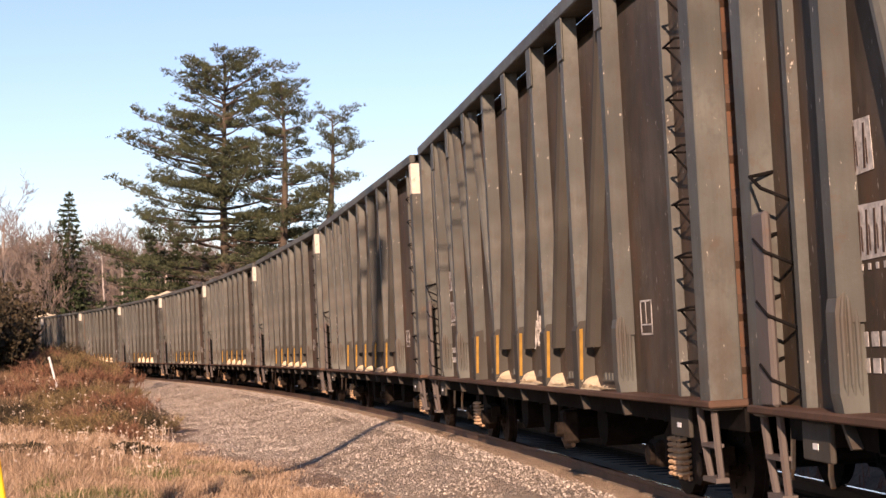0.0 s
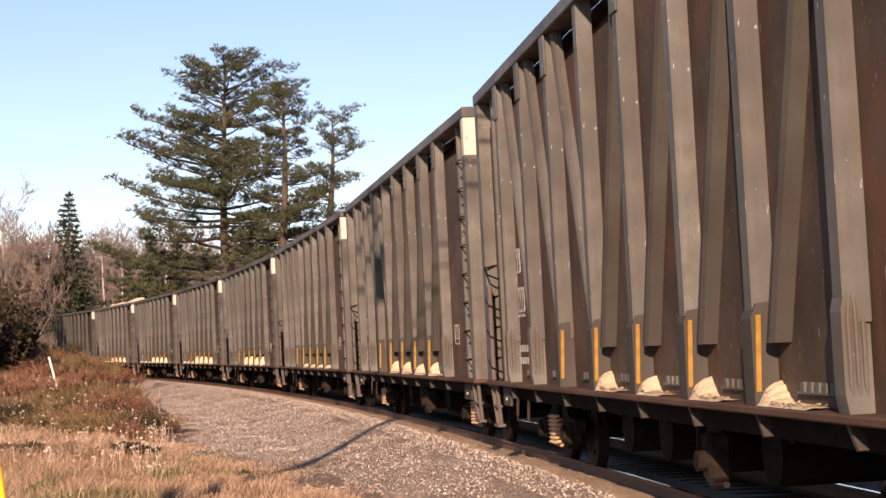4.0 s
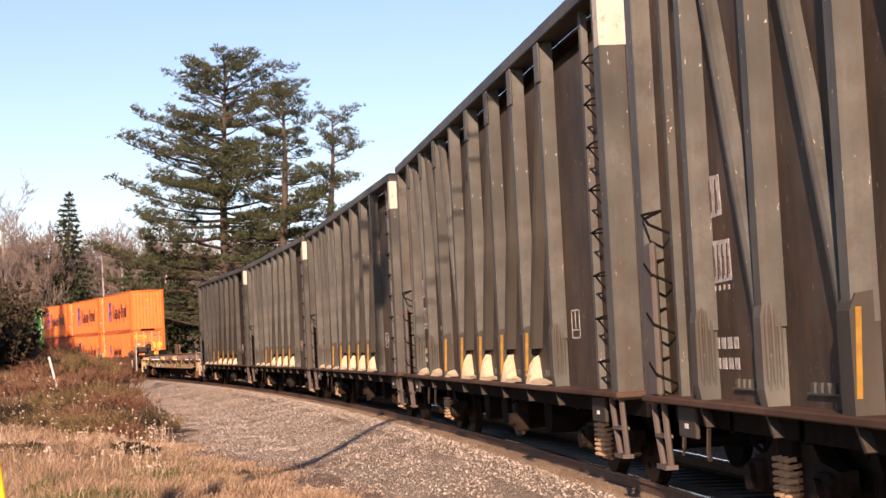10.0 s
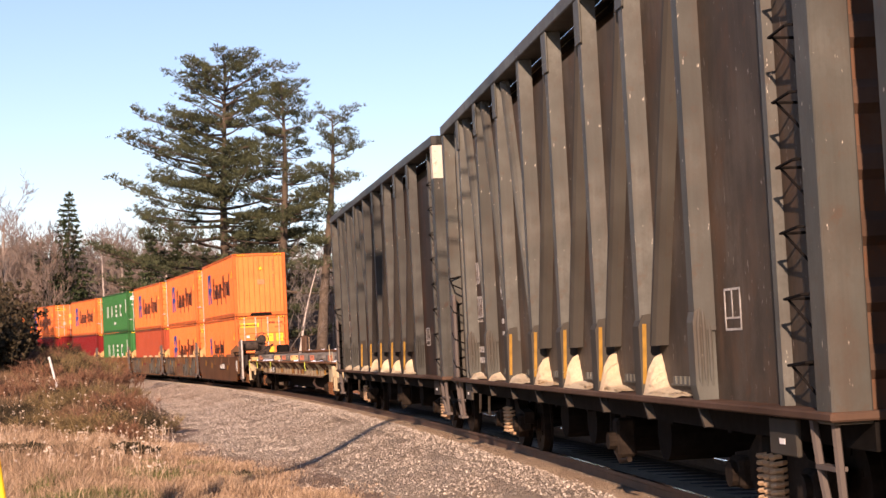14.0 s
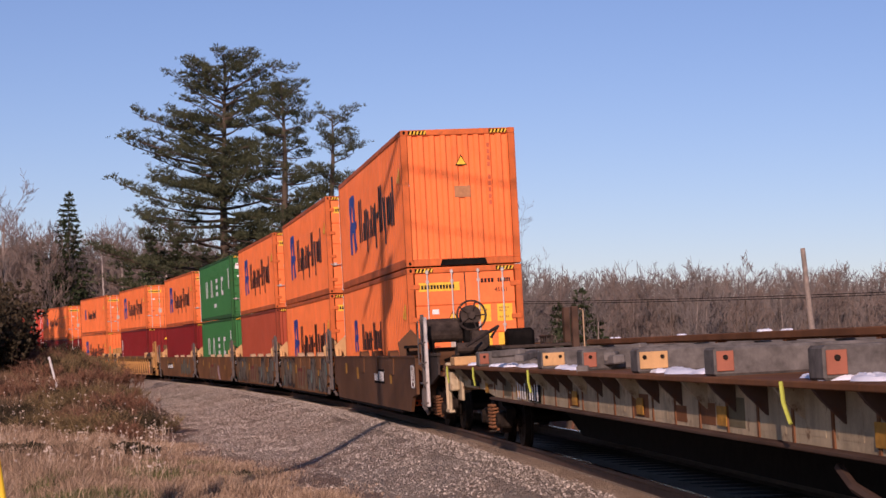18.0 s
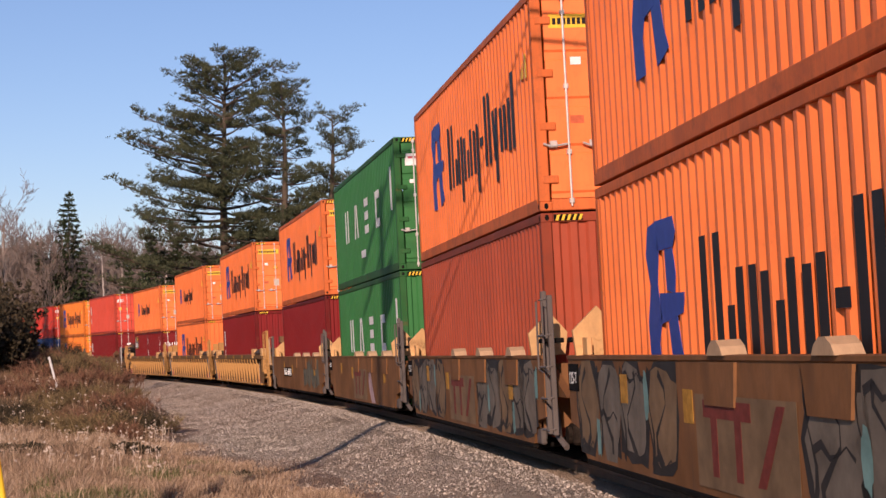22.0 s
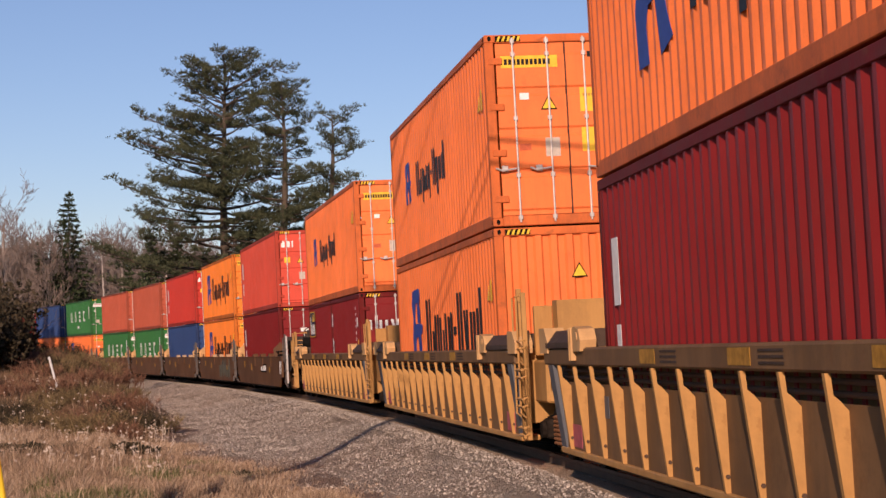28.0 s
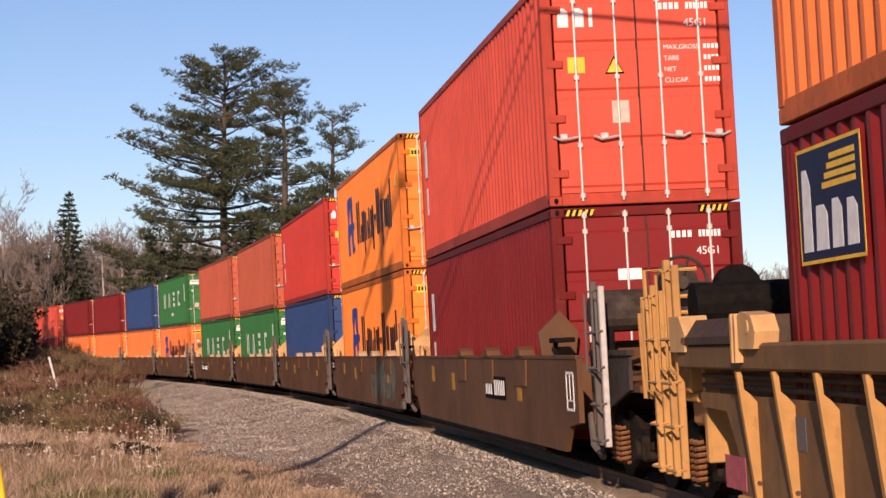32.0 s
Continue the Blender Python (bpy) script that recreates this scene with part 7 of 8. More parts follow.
def make_pine(x, y, height, bottom, reach, seed, lean=0.0, count=46, label="tall white pine with layered boughs beyond the track"):
    """A broad old pine: reach(h) gives the bough length at a share of the crown."""
    rnd = random.Random(seed)
    x, y = 1.2 * x, 1.2 * y
    z0 = ground_z(x, y) - 0.1
    t = thing("pine_tree", label, "tree", "tall pines")
    t.matrix_basis = pose(x, y, z0)
    pts, rad = [], []
    for i in range(13):
        a = i / 12
        pts.append(Vector((lean * a * height + math.sin(a * 5 + seed) * 0.3 * a, math.cos(a * 4 + seed) * 0.25 * a, a * height * 0.93)))
        rad.append(0.42 * (1 - a) ** 0.8 + 0.02)
    part("trunk", Shape().tube(pts, rad, 9), M_BARK, t, smooth=True)
    crown = Shape()

    def trunk_at(z):
        a = min(0.999, z / height) * 12
        i = int(a)
        return pts[i].lerp(pts[i + 1], a - i)
    for k in range(count):
        h = ((k + rnd.uniform(-1.6, 1.6)) / count)
        h = min(1, max(0, h)) ** 0.9
        az = k * 2.399 + rnd.uniform(-1.2, 1.2)
        length = reach(h, az) * (rnd.uniform(0.6, 0.97) if k % 5 else rnd.uniform(1.0, 1.12))
        z = bottom + (height - bottom) * (h ** 0.92) * 0.955
        p = trunk_at(z)
        rise = rnd.uniform(-0.22, 0.16) + (0.22 * h if h < 0.75 else 0.16 + 1.2 * (h - 0.75))
        limb, rr = [p.copy()], [0.035 + 0.012 * length]
        q = p.copy()
        n = 6
        for j in range(n):
            a = (j + 1) / n
            q = q + Vector((math.cos(az), math.sin(az), rise + (0.35 * (a - 0.45) if h < 0.8 else 0.2))) * (length / n)
            q.z = min(q.z, height - 0.35 - 0.12 * ((q.x - p.x) ** 2 + (q.y - p.y) ** 2) + rnd.uniform(-0.4, 0.2))
            az += rnd.uniform(-0.25, 0.25)
            limb.append(q.copy())
            rr.append((0.035 + 0.012 * length) * (1 - a * 0.8))
        part("limb", Shape().tube(limb, rr, 4, cap=False), M_BARK, t)
        # flat clumps of needle brushes along the outer part of each limb
        m = max(3, int(1.6 + length * 1.75))
        for j in range(m):
            a = 1.02 - 0.72 * ((j + 0.6 * rnd.random()) / m)
            f = min(a, 0.999) * n
            base = limb[int(f)].lerp(limb[int(f) + 1], f - int(f))
            sd = rnd.choice((-1, 1)) * rnd.uniform(0.0, 0.5) * (1.15 - a) * length
            c = base + Vector((-math.sin(az) * sd, math.cos(az) * sd, rnd.uniform(0.0, 0.25)))
            if sd:
                crown.tube([base, c], [0.022, 0.01], 3, cap=False)
            rx = rnd.uniform(0.42, 0.85) * (0.8 + 0.05 * length)
            for _ in range(int(15 * rx) + 3):
                u, w = rnd.gauss(0, 0.48) * rx, rnd.gauss(0, 0.48) * rx
                p_ = c + Vector((math.cos(az) * u - math.sin(az) * w, math.sin(az) * u + math.cos(az) * w, rnd.gauss(0.08, 0.11) + 0.16 * u))
                tuft(crown, p_, Vector((math.cos(az) * 0.45, math.sin(az) * 0.45, 0.65)), rnd.uniform(0.2, 0.38), rnd, 8, 0.07)
    t.scale = (1.2, 1.2, 1.2)
    cr = part("crown", crown, M_NEEDLE, t, "dark green needle sprays")
    cr["kind"] = "stuff"
    return t


def along(h, pts):
    for (a, va), (b, vb) in zip(pts, pts[1:]):
        if h <= b:
            return va + (vb - va) * (h - a) / (b - a)
    return pts[-1][1]


def reach_big(h, az):
    left = along(h, [(0, 5.6), (0.12, 6.6), (0.2, 8.3), (0.48, 8.9), (0.56, 6.8), (0.66, 6.0), (0.76, 6.0), (0.82, 4.2), (0.92, 3.5), (1, 2.5)])
    right = along(h, [(0, 6.8), (0.35, 6.8), (0.5, 5.6), (0.7, 4.4), (0.92, 4.2), (1, 3.0)])
    k = 0.5 - 0.5 * math.cos(az)
    return left * k + right * (1 - k)


def reach_mid(h, az):
    return along(h, [(0, 4.2), (0.4, 3.4), (0.6, 2.6), (0.8, 2.7), (0.93, 2.2), (1, 1.3)])


def reach_thin(h, az):
    return (1.0 + 1.9 * (1 - h) ** 0.6) * (1.25 if math.cos(az) > 0 else 0.8) * (1.25 if 0.72 < h < 0.88 else 1)


make_pine(-14.3, 120.0, 23.9, 3.6, reach_big, 3, lean=-0.034, count=122)
make_pine(-10.7, 117.0, 21.8, 7.0, reach_mid, 11, lean=0.008, count=62, label="slender white pine with gaps between its boughs")
make_pine(-7.95, 116.0, 19.8, 8.0, reach_thin, 23, lean=0.035, count=34, label="thin ragged white pine with few boughs")


def make_spruce(x, y, height, width, seed, name="spruce_tree", label="dark pointed spruce above bare woods"):
    rnd = random.Random(seed)
    t = thing(name, label, "tree", "spruces")
    t.matrix_basis = pose(x, y, ground_z(x, y) - 0.1)
    part("trunk", Shape().tube([(0, 0, 0), (0, 0, height * 0.6), (0.1, 0, height)], [0.22, 0.12, 0.02], 7), M_BARK, t)
    crown = Shape()
    z = height * 0.12
    while z < height:
        a = (z / height)
        r = width * (1 - a) ** 0.85 * rnd.uniform(0.75, 1.15) + 0.15
        k = max(4, int(5 + r * 3.5))
        for j in range(k):
            az = j * 2 * math.pi / k + rnd.uniform(-0.3, 0.3)
            rr = r * rnd.uniform(0.6, 1.1)
            for u in (0.35, 0.65, 0.95):
                p = Vector((math.cos(az) * rr * u, math.sin(az) * rr * u, z - 0.3 * rr * u + 0.25 * u * u))
                tuft(crown, p, Vector((math.cos(az) * 0.6, math.sin(az) * 0.6, 0.1)), 0.30 + 0.12 * rr, rnd, 6, 0.2)
        z += 0.50 + 0.15 * (1 - a)
    tuft(crown, Vector((0.1, 0, height - 0.3)), Vector((0, 0, 2)), 0.6, rnd, 8, 0.12)
    c = part("crown", crown, M_SPRUCE, t)
    c["kind"] = "stuff"
    return t


make_spruce(-39.3, 186, 19.7, 4.9, 5)
make_spruce(-42.2, 186, 14.6, 2.6, 6)
make_spruce(-22.5, 150, 12.0, 3.0, 8, label="dark spruce at the edge of the bare woods")
make_spruce(-26.0, 158, 13.0, 3.4, 9, label="dark spruce at the edge of the bare woods")
make_spruce(-30.5, 172, 11.0, 3.2, 13, label="dark spruce at the edge of the bare woods")
make_spruce(-34.5, 180, 8.0, 3.2, 14, label="dark spruce at the edge of the bare woods")
for k_, (px_, d_, h_, w_) in enumerate(((-0.244, 196, 9.5, 2.6), (-0.226, 205, 8.5, 2.4), (-0.235, 188, 6.5, 2.2), (-0.205, 200, 10.0, 2.6), (-0.252, 190, 7.0, 2.4))):
    make_spruce(px_ * d_, d_, h_, w_, 140 + k_, label="dark spruce among the bare woods")
# spruces added out of view on the bank to shade the far train
for sx_, sy_, sh_ in ((-38.5, 127, 15.0), (-42.0, 121, 16.0), (-41.5, 135, 14.5), (-45.5, 128, 17.0)):
    make_spruce(sx_, sy_, sh_, 4.2, int(sy_), label="dark spruce out of view that shades the far train")
make_spruce(10.9, 140, 8.8, 3.9, 10, label="dark green spruce before the bare woods")
make_spruce(11.7, 144, 7.2, 3.4, 21, label="dark green spruce before the bare woods")
make_spruce(9.3, 143, 7.6, 2.4, 12, label="small dark spruce before the bare woods")


TWIG = 0.016


def branch(s, p, d, length, r, depth, rnd, spread):
    n = 3
    pts, rr = [p], [max(TWIG, r)]
    q, v = p.copy(), d.copy()
    for j in range(n):
        v = (v + Vector((rnd.gauss(0, 0.10), rnd.gauss(0, 0.10), 0.05))).normalized()
        q = q + v * (length / n)
        pts.append(q.copy())
        rr.append(max(TWIG, r * (1 - 0.62 * (j + 1) / n)))
    s.tube(pts, rr, 5 if depth >= 3 else 3, cap=False)
    if depth == 0:
        return
    k = rnd.randint(3, 5) if depth > 1 else rnd.randint(3, 4)
    for j in range(k):
        a = 0.35 + 0.65 * (j + rnd.random()) / k
        f = min(a, 0.999) * n
        base = pts[int(f)].lerp(pts[int(f) + 1], f - int(f))
        az = rnd.uniform(0, 2 * math.pi)
        side = v.cross(Vector((math.cos(az), math.sin(az), 0.3))).normalized()
        nd = (v * (1 - spread * 0.35) + side * spread + Vector((0, 0, 0.18))).normalized()
        branch(s, base, nd, length * rnd.uniform(0.42, 0.66), r * 0.42, depth - 1, rnd, spread)


def make_bare(seed, height, bark, twig, spread=0.62, depth=4, thick=0.13):
    rnd = random.Random(seed)
    t = thing("bare_tree", "leafless deciduous tree with fine upright twigs", "tree", "bare trees")
    pts, rad = [], []
    for i in range(7):
        a = i / 6
        pts.append(Vector((math.sin(a * 3 + seed) * 0.3 * a, math.cos(a * 2.3 + seed) * 0.3 * a, a * height * 0.86)))
        rad.append(thick * (1 - a * 0.85) + 0.01)
    part("trunk", Shape().tube(pts, rad, 6), bark, t)
    cr = Shape()
    for k in range(9):
        a = 0.32 + 0.66 * k / 8
        f = min(0.999, a) * 6
        p = pts[int(f)].lerp(pts[int(f) + 1], f - int(f))
        az = k * 2.4 + rnd.uniform(-0.4, 0.4)
        d = Vector((math.cos(az) * spread, math.sin(az) * spread, 0.9)).normalized()
        branch(cr, p, d, height * rnd.uniform(0.2, 0.34) * (1.1 - 0.4 * a), thick * 0.42 * (1.1 - a), depth - 1, rnd, spread)
    c = part("crown", cr, twig, t)
    c["kind"] = "stuff"
    return t


kinds = [make_bare(40 + i, 10.0 + (i % 3) * 0.8, M_BIRCH if i % 2 else M_BARK, M_TWIG_GREY if i % 2 else M_TWIG) for i in range(6)]
for k in kinds:
    k.matrix_basis = pose(60 + kinds.index(k) * 4, 190, -1.2)
rnd = random.Random(5)
# the woods beyond the track, seen past the train's right
spots = []
for i in range(104):
    spots.append((-9 + i * 0.53 + rnd.uniform(-0.6, 0.6), 138 + rnd.uniform(0, 36) - 0.07 * i, rnd.uniform(0.76, 0.94)))
# the woods beyond the track to the left of the pines
for i in range(160):
    px = rnd.uniform(-0.275, -0.13)
    dy = rnd.uniform(182, 240)
    spots.append((px * dy, dy, rnd.uniform(0.95, 1.5)))
for i in range(16):
    px = rnd.uniform(-0.15, -0.03)
    dy = rnd.uniform(140, 175)
    spots.append((px * dy, dy, rnd.uniform(0.8, 1.2)))
for i, (x, y, sc) in enumerate(spots):
    src = kinds[i % 6]
    ob = copy_thing(src, pose(x, y, ground_z(x, y) - 0.1, 0, 0, rnd.uniform(0, 360)))
    ob.scale = (sc, sc, sc)
TWIG = 0.008
near = make_bare(77, 13.5, M_BIRCH, M_TWIG_GREY, 0.75, 4, 0.16)
near.matrix_basis = pose(4.6, 120, ground_z(4.6, 120))
tagged(near, "spreading leafless tree between the track and the woods")
pale = make_bare(78, 7.6, M_BIRCH, M_TWIG, 0.7, 4, 0.13)
pale.matrix_basis = pose(-20.6, 84, ground_z(-20.6, 84))
tagged(pale, "leafless tree on the bank inside the curve")
lean_t = make_bare(79, 9.2, M_BIRCH_WHITE, M_TWIG_GREY, 0.8, 3, 0.1)
lean_t.matrix_basis = pose(-9.3, 112, ground_z(-9.3, 112), 0, 9, 0)
tagged(lean_t, "leaning pale leafless tree beside the pines")
for i, (px, d, hgt) in enumerate(((-0.218, 186, 12.6), (-0.213, 188, 13.4), (-0.207, 186, 12.0), (-0.200, 190, 13.2), (-0.222, 192, 11.8), (-0.158, 158, 12.0), (-0.18, 176, 12.5), (-0.19, 180, 14.0))):
    bt = thing("birch_tree", "pale-barked leafless birch at the edge of the woods", "tree", "birches")
    bt.matrix_basis = pose(px * d, d, ground_z(px * d, d) - 0.1)
    r2 = random.Random(90 + i)
    top = (r2.uniform(-0.9, 0.9), 0.2, hgt)
    part("trunk", Shape().tube([(0, 0, 0), (top[0] * 0.2, 0, hgt * 0.5), top], [0.17, 0.12, 0.03], 7), M_BIRCH_WHITE, bt)
    cr = Shape()
    for k in range(12):
        a = 0.45 + 0.55 * k / 12
        branch(cr, Vector((top[0] * a * a, 0, hgt * a)), Vector((math.cos(k * 2.4) * 0.5, math.sin(k * 2.4) * 0.5, 0.9)).normalized(), hgt * 0.18, 0.035, 2, r2, 0.6)
    part("crown", cr, M_TWIG, bt)["kind"] = "stuff"

# far woods: a belt of thin stems and twigs behind the nearer trees, and trees on the hill
fw = Shape()
rnd = random.Random(15)
for i in range(9000):
    if i < 4600:
        x, y = rnd.uniform(-14, 62), rnd.uniform(168, 210)
        hh = rnd.uniform(8.6, 11.6) + 2.4 * noise.noise(Vector((x * 0.22, y * 0.1, 6)))
    else:
        d = rnd.uniform(235, 330)
        x, y, hh = d * rnd.uniform(-0.3, -0.02), d, rnd.uniform(12, 22)
    z = ground_z(x, y)
    w = rnd.gauss(0, 0.8)
    fw.tube([(x, y, z), (x + w * 0.2, y, z + hh * 0.5), (x + w, y, z + hh)], [0.07, 0.04, 0.01], 3, cap=False)
    for k in range(12):
        a = rnd.uniform(0.3, 0.97)
        p = Vector((x + w * a, y, z + hh * a))
        az = rnd.uniform(0, 6.28)
        q = p + Vector((math.cos(az) * 0.5, math.sin(az) * 0.5, 0.9)) * rnd.uniform(0.8, 2.2) * (1.1 - 0.5 * a)
        fw.tube([p, q], [0.034, 0.012], 3, cap=False)
        fw.tube([p.lerp(q, 0.4), q + Vector((rnd.uniform(-0.5, 0.5), rnd.uniform(-0.5, 0.5), -0.1))], [0.028, 0.012], 3, cap=False)
solid("far_woods", fw, M_TWIG_GREY, "dense leafless woods in the distance", "woods", kind="stuff")
hw = Shape()
for i in range(7000):
    y = rnd.uniform(1150, 1820)
    x = y * rnd.uniform(-0.34, -0.12)
    z = ground_z(x, y)
    hh = rnd.uniform(5, 11)
    r = rnd.uniform(2.5, 5.0)
    n = 5
    a0 = rnd.uniform(0, 6)
    o = len(hw.v)
    hw.v.extend([(x + r * math.cos(a0 + k * 1.2566), y + r * math.sin(a0 + k * 1.2566), z - 1) for k in range(n)] + [(x + r * 0.6 * math.cos(a0 + k * 1.2566), y + r * 0.6 * math.sin(a0 + k * 1.2566), z + hh * rnd.uniform(0.75, 1.0)) for k in range(n)])
    hw.f.extend([(o + k, o + (k + 1) % n, o + n + (k + 1) % n, o + n + k) for k in range(n)] + [tuple(range(o + n, o + 2 * n))])
for i in range(2600):
    y = rnd.uniform(240, 330)
    x = y * (rnd.uniform(-0.05, 0.30) if i < 1500 else rnd.uniform(-0.29, -0.10))
    z = ground_z(x, y)
    hh = rnd.uniform(7.5, 9.8) * y / 270 * (1 if i < 1500 else 1.5)
    r = rnd.uniform(0.7, 1.5)
    a0 = rnd.uniform(0, 6)
    o = len(hw.v)
    hw.v.extend([(x + r * math.cos(a0 + k * 1.2566), y + r * math.sin(a0 + k * 1.2566), z - 1) for k in range(5)] + [(x + r * 0.5 * math.cos(a0 + k * 1.2566), y + r * 0.5 * math.sin(a0 + k * 1.2566), z + hh * rnd.uniform(0.7, 1.0)) for k in range(5)])
    hw.f.extend([(o + k, o + (k + 1) % 5, o + 5 + (k + 1) % 5, o + 5 + k) for k in range(5)] + [tuple(range(o + 5, o + 10))])
solid("hill_woods", hw, M_HILLWOOD, "wooded hill far behind the track", "woods", kind="stuff")

# ---------------------------------------------------------------- plants beside the track
def blades(area, count, h0, h1, w, material, name, label, seed, sway=0.4, per=6):
    rnd = random.Random(seed)
    s = Shape()
    made = 0
    while made < count:
        p = area(rnd)
        if p is None:
            continue
        x, y, k = p
        made += 1
        z = surface_z(x, y) - 0.02
        for _ in range(per):
            bx, by = x + rnd.gauss(0, 0.07), y + rnd.gauss(0, 0.07)
            h = rnd.uniform(h0, h1) * k
            az = rnd.uniform(0, 6.283)
            dx, dy = rnd.gauss(0.1, sway) * h, rnd.gauss(0, sway) * h
            ux, uy = math.cos(az) * w, math.sin(az) * w
            o = len(s.v)
            s.v.extend(((bx - ux, by - uy, z), (bx + ux, by + uy, z), (bx + dx * 0.4 + ux * 0.7, by + dy * 0.4 + uy * 0.7, z + h * 0.6), (bx + dx * 0.4 - ux * 0.7, by + dy * 0.4 - uy * 0.7, z + h * 0.6), (bx + dx, by + dy, z + h)))
            s.f.extend(((o, o + 1, o + 2, o + 3), (o + 3, o + 2, o + 4)))
    return solid(name, s, material, label, "grass", kind="stuff")


def surface_z(x, y):
    """Top of the earth or of the gravel bed, whichever is higher."""
    s, d = near_track(x, y)
    if 1.8 < d < 6.6:
        return max(ground_z(x, y), bed_z(d) + noise.noise(Vector((s * 0.5, d * 0.8, 0))) * 0.05)
    return ground_z(x, y)


def meadow(y0, y1, dmin=4.9, dmax=30, patch=None):
    def pick(rnd):
        y = y0 + (y1 - y0) * rnd.random() ** 1.3
        x = rnd.uniform(-0.262 * y - 0.8, 1)
        s, d = near_track(x, y)
        edge = grass_edge(s) + dmin - 4.9 + noise.noise(Vector((x, y, 2))) * 0.5
        if d < edge or d > dmax:
            return None
        n = noise.noise(Vector((x * 0.45, y * 0.3, 7)))
        lush = n + 0.5 * noise.noise(Vector((x * 1.2, y * 0.9, 11))) > 0.12 + 0.5 * max(0.0, abs(y - 32.0) / 9 - 0.4)
        if patch == "green" and not lush:
            return None
        if patch == "dry" and lush and rnd.random() < 0.75:
            return None
        return x, y, (0.45 + 0.75 * min(1, (d - edge) / 2.5)) * max(0.25, 0.75 + 1.3 * noise.noise(Vector((x * 0.9, y * 0.6, 3))))
    return pick


blades(meadow(20, 46, patch="dry"), 19000, 0.07, 0.34, 0.0065, M_GRASS, "dry_grass", "tall dry tan grass beside the gravel", 31, 0.45)
blades(meadow(44, 80), 11000, 0.08, 0.3, 0.010, M_BANK_GRASS, "bank_grass", "dead brown grass on the bank", 32, 0.4)
blades(meadow(22, 42, dmin=5.4, dmax=12, patch="green"), 5200, 0.06, 0.19, 0.010, M_GREEN_GRASS, "green_grass", "short green grass among the dry stalks", 33, 0.5)
blades(meadow(22, 60, dmin=4.1, dmax=7.2), 1600, 0.04, 0.16, 0.007, M_GRASS, "sparse_grass", "sparse dry grass at the edge of the gravel", 35, 0.5)


def shrubs(rows, material, name, label, seed, size=1.0):
    """Clumps of thin upright stems with small leaves or buds."""
    rnd = random.Random(seed)
    for x, y, h, r in rows:
        t = thing(name, label, "shrub", "shrubs on the bank")
        t.matrix_basis = pose(x, y, ground_z(x, y) - 0.05)
        st = Shape()
        n = int(26 * r * size) + 8
        for k in range(n):
            az, q = rnd.uniform(0, 6.283), r * math.sqrt(rnd.random())
            bx, by = math.cos(az) * q * 0.7, math.sin(az) * q * 0.7
            hh = h * rnd.uniform(0.5, 1.1) * (1 - 0.35 * (q / r) ** 2)
            tip = Vector((bx + math.cos(az) * 0.3 * hh + rnd.gauss(0, 0.1), by + math.sin(az) * 0.3 * hh + rnd.gauss(0, 0.1), hh))
            b0 = Vector((bx, by, 0))
            st.tube([b0, b0.lerp(tip, 0.5) + Vector((0, 0, 0.1 * hh)), tip], [0.016, 0.010, 0.004], 3, cap=False)
            for j in range(5):
                p = b0.lerp(tip, rnd.uniform(0.35, 1.0))
                e = p + Vector((rnd.gauss(0, 0.2), rnd.gauss(0, 0.2), rnd.uniform(0.05, 0.3))) * hh * 0.5
                st.tube([p, e], [0.007, 0.003], 3, cap=False)
                if size > 1:
                    for _ in range(3):
                        tuft(st, p.lerp(e, rnd.uniform(0.3, 1)), Vector((0, 0, 0.6)), 0.20, rnd, 2, 0.3)
                else:
                    for _ in range(4):
                        g = p.lerp(e, rnd.uniform(0.2, 1))
                        st.tube([g, g + Vector((rnd.gauss(0, 0.12), rnd.gauss(0, 0.12), rnd.uniform(0.05, 0.22)))], [0.006, 0.003], 3, cap=False)
        part("foliage", st, material, t)["kind"] = "stuff"


rnd = random.Random(61)
rows = []
for i in range(120):
    y = rnd.uniform(46, 100)
    d = rnd.uniform(6.6, 14.5)
    p = beside(T_Y - y, d)
    rows.append((p.x, p.y, rnd.uniform(0.35, 0.85), rnd.uniform(0.6, 1.3)))
shrubs(rows[0::3], M_SHRUB, "red_shrub", "low red-brown leafless shrub on the bank", 62)
shrubs(rows[1::3], M_OLIVE_SHRUB, "olive_shrub", "low olive-brown shrub with some leaves on the bank", 66)
shrubs(rows[2::6], M_DARK_SHRUB, "brown_shrub", "low dark brown shrub on the bank", 67)
rows = []
for i in range(20):
    y = rnd.uniform(62, 95)
    rows.append((-0.25 * y + rnd.uniform(-2.2, 0.1) * y / 70, y, rnd.uniform(1.6, 3.6), rnd.uniform(1.0, 1.8)))
shrubs(rows, M_DARK_SHRUB, "dark_shrub", "dense dark evergreen shrub on the bank", 63, 1.6)

# clumps added to darken spots in the grass
rows = []
for px_, py_, n_ in ((-8.35, 36.0, 5), (-7.55, 35.6, 3), (-6.6, 37.2, 3), (-3.3, 31.6, 2), (-9.1, 36.3, 4)):
    for k in range(n_):
        rows.append((px_ + rnd.uniform(-0.35, 0.35), py_ + rnd.uniform(-0.35, 0.35), rnd.uniform(0.14, 0.26), rnd.uniform(0.25, 0.4)))
shrubs(rows, M_DARK_SHRUB, "dark_weed", "dark clump added to darken a spot in the grass", 64, 1.3)
rows = [(-0.240 * 84, 84, 1.5, 1.0), (-0.262 * 66, 66, 2.4, 1.3), (-0.255 * 72, 72, 2.4, 1.2), (-0.248 * 78, 78, 1.5, 1.1), (-0.268 * 70, 70, 3.2, 1.5), (-0.243 * 76, 76, 1.2, 0.9)]
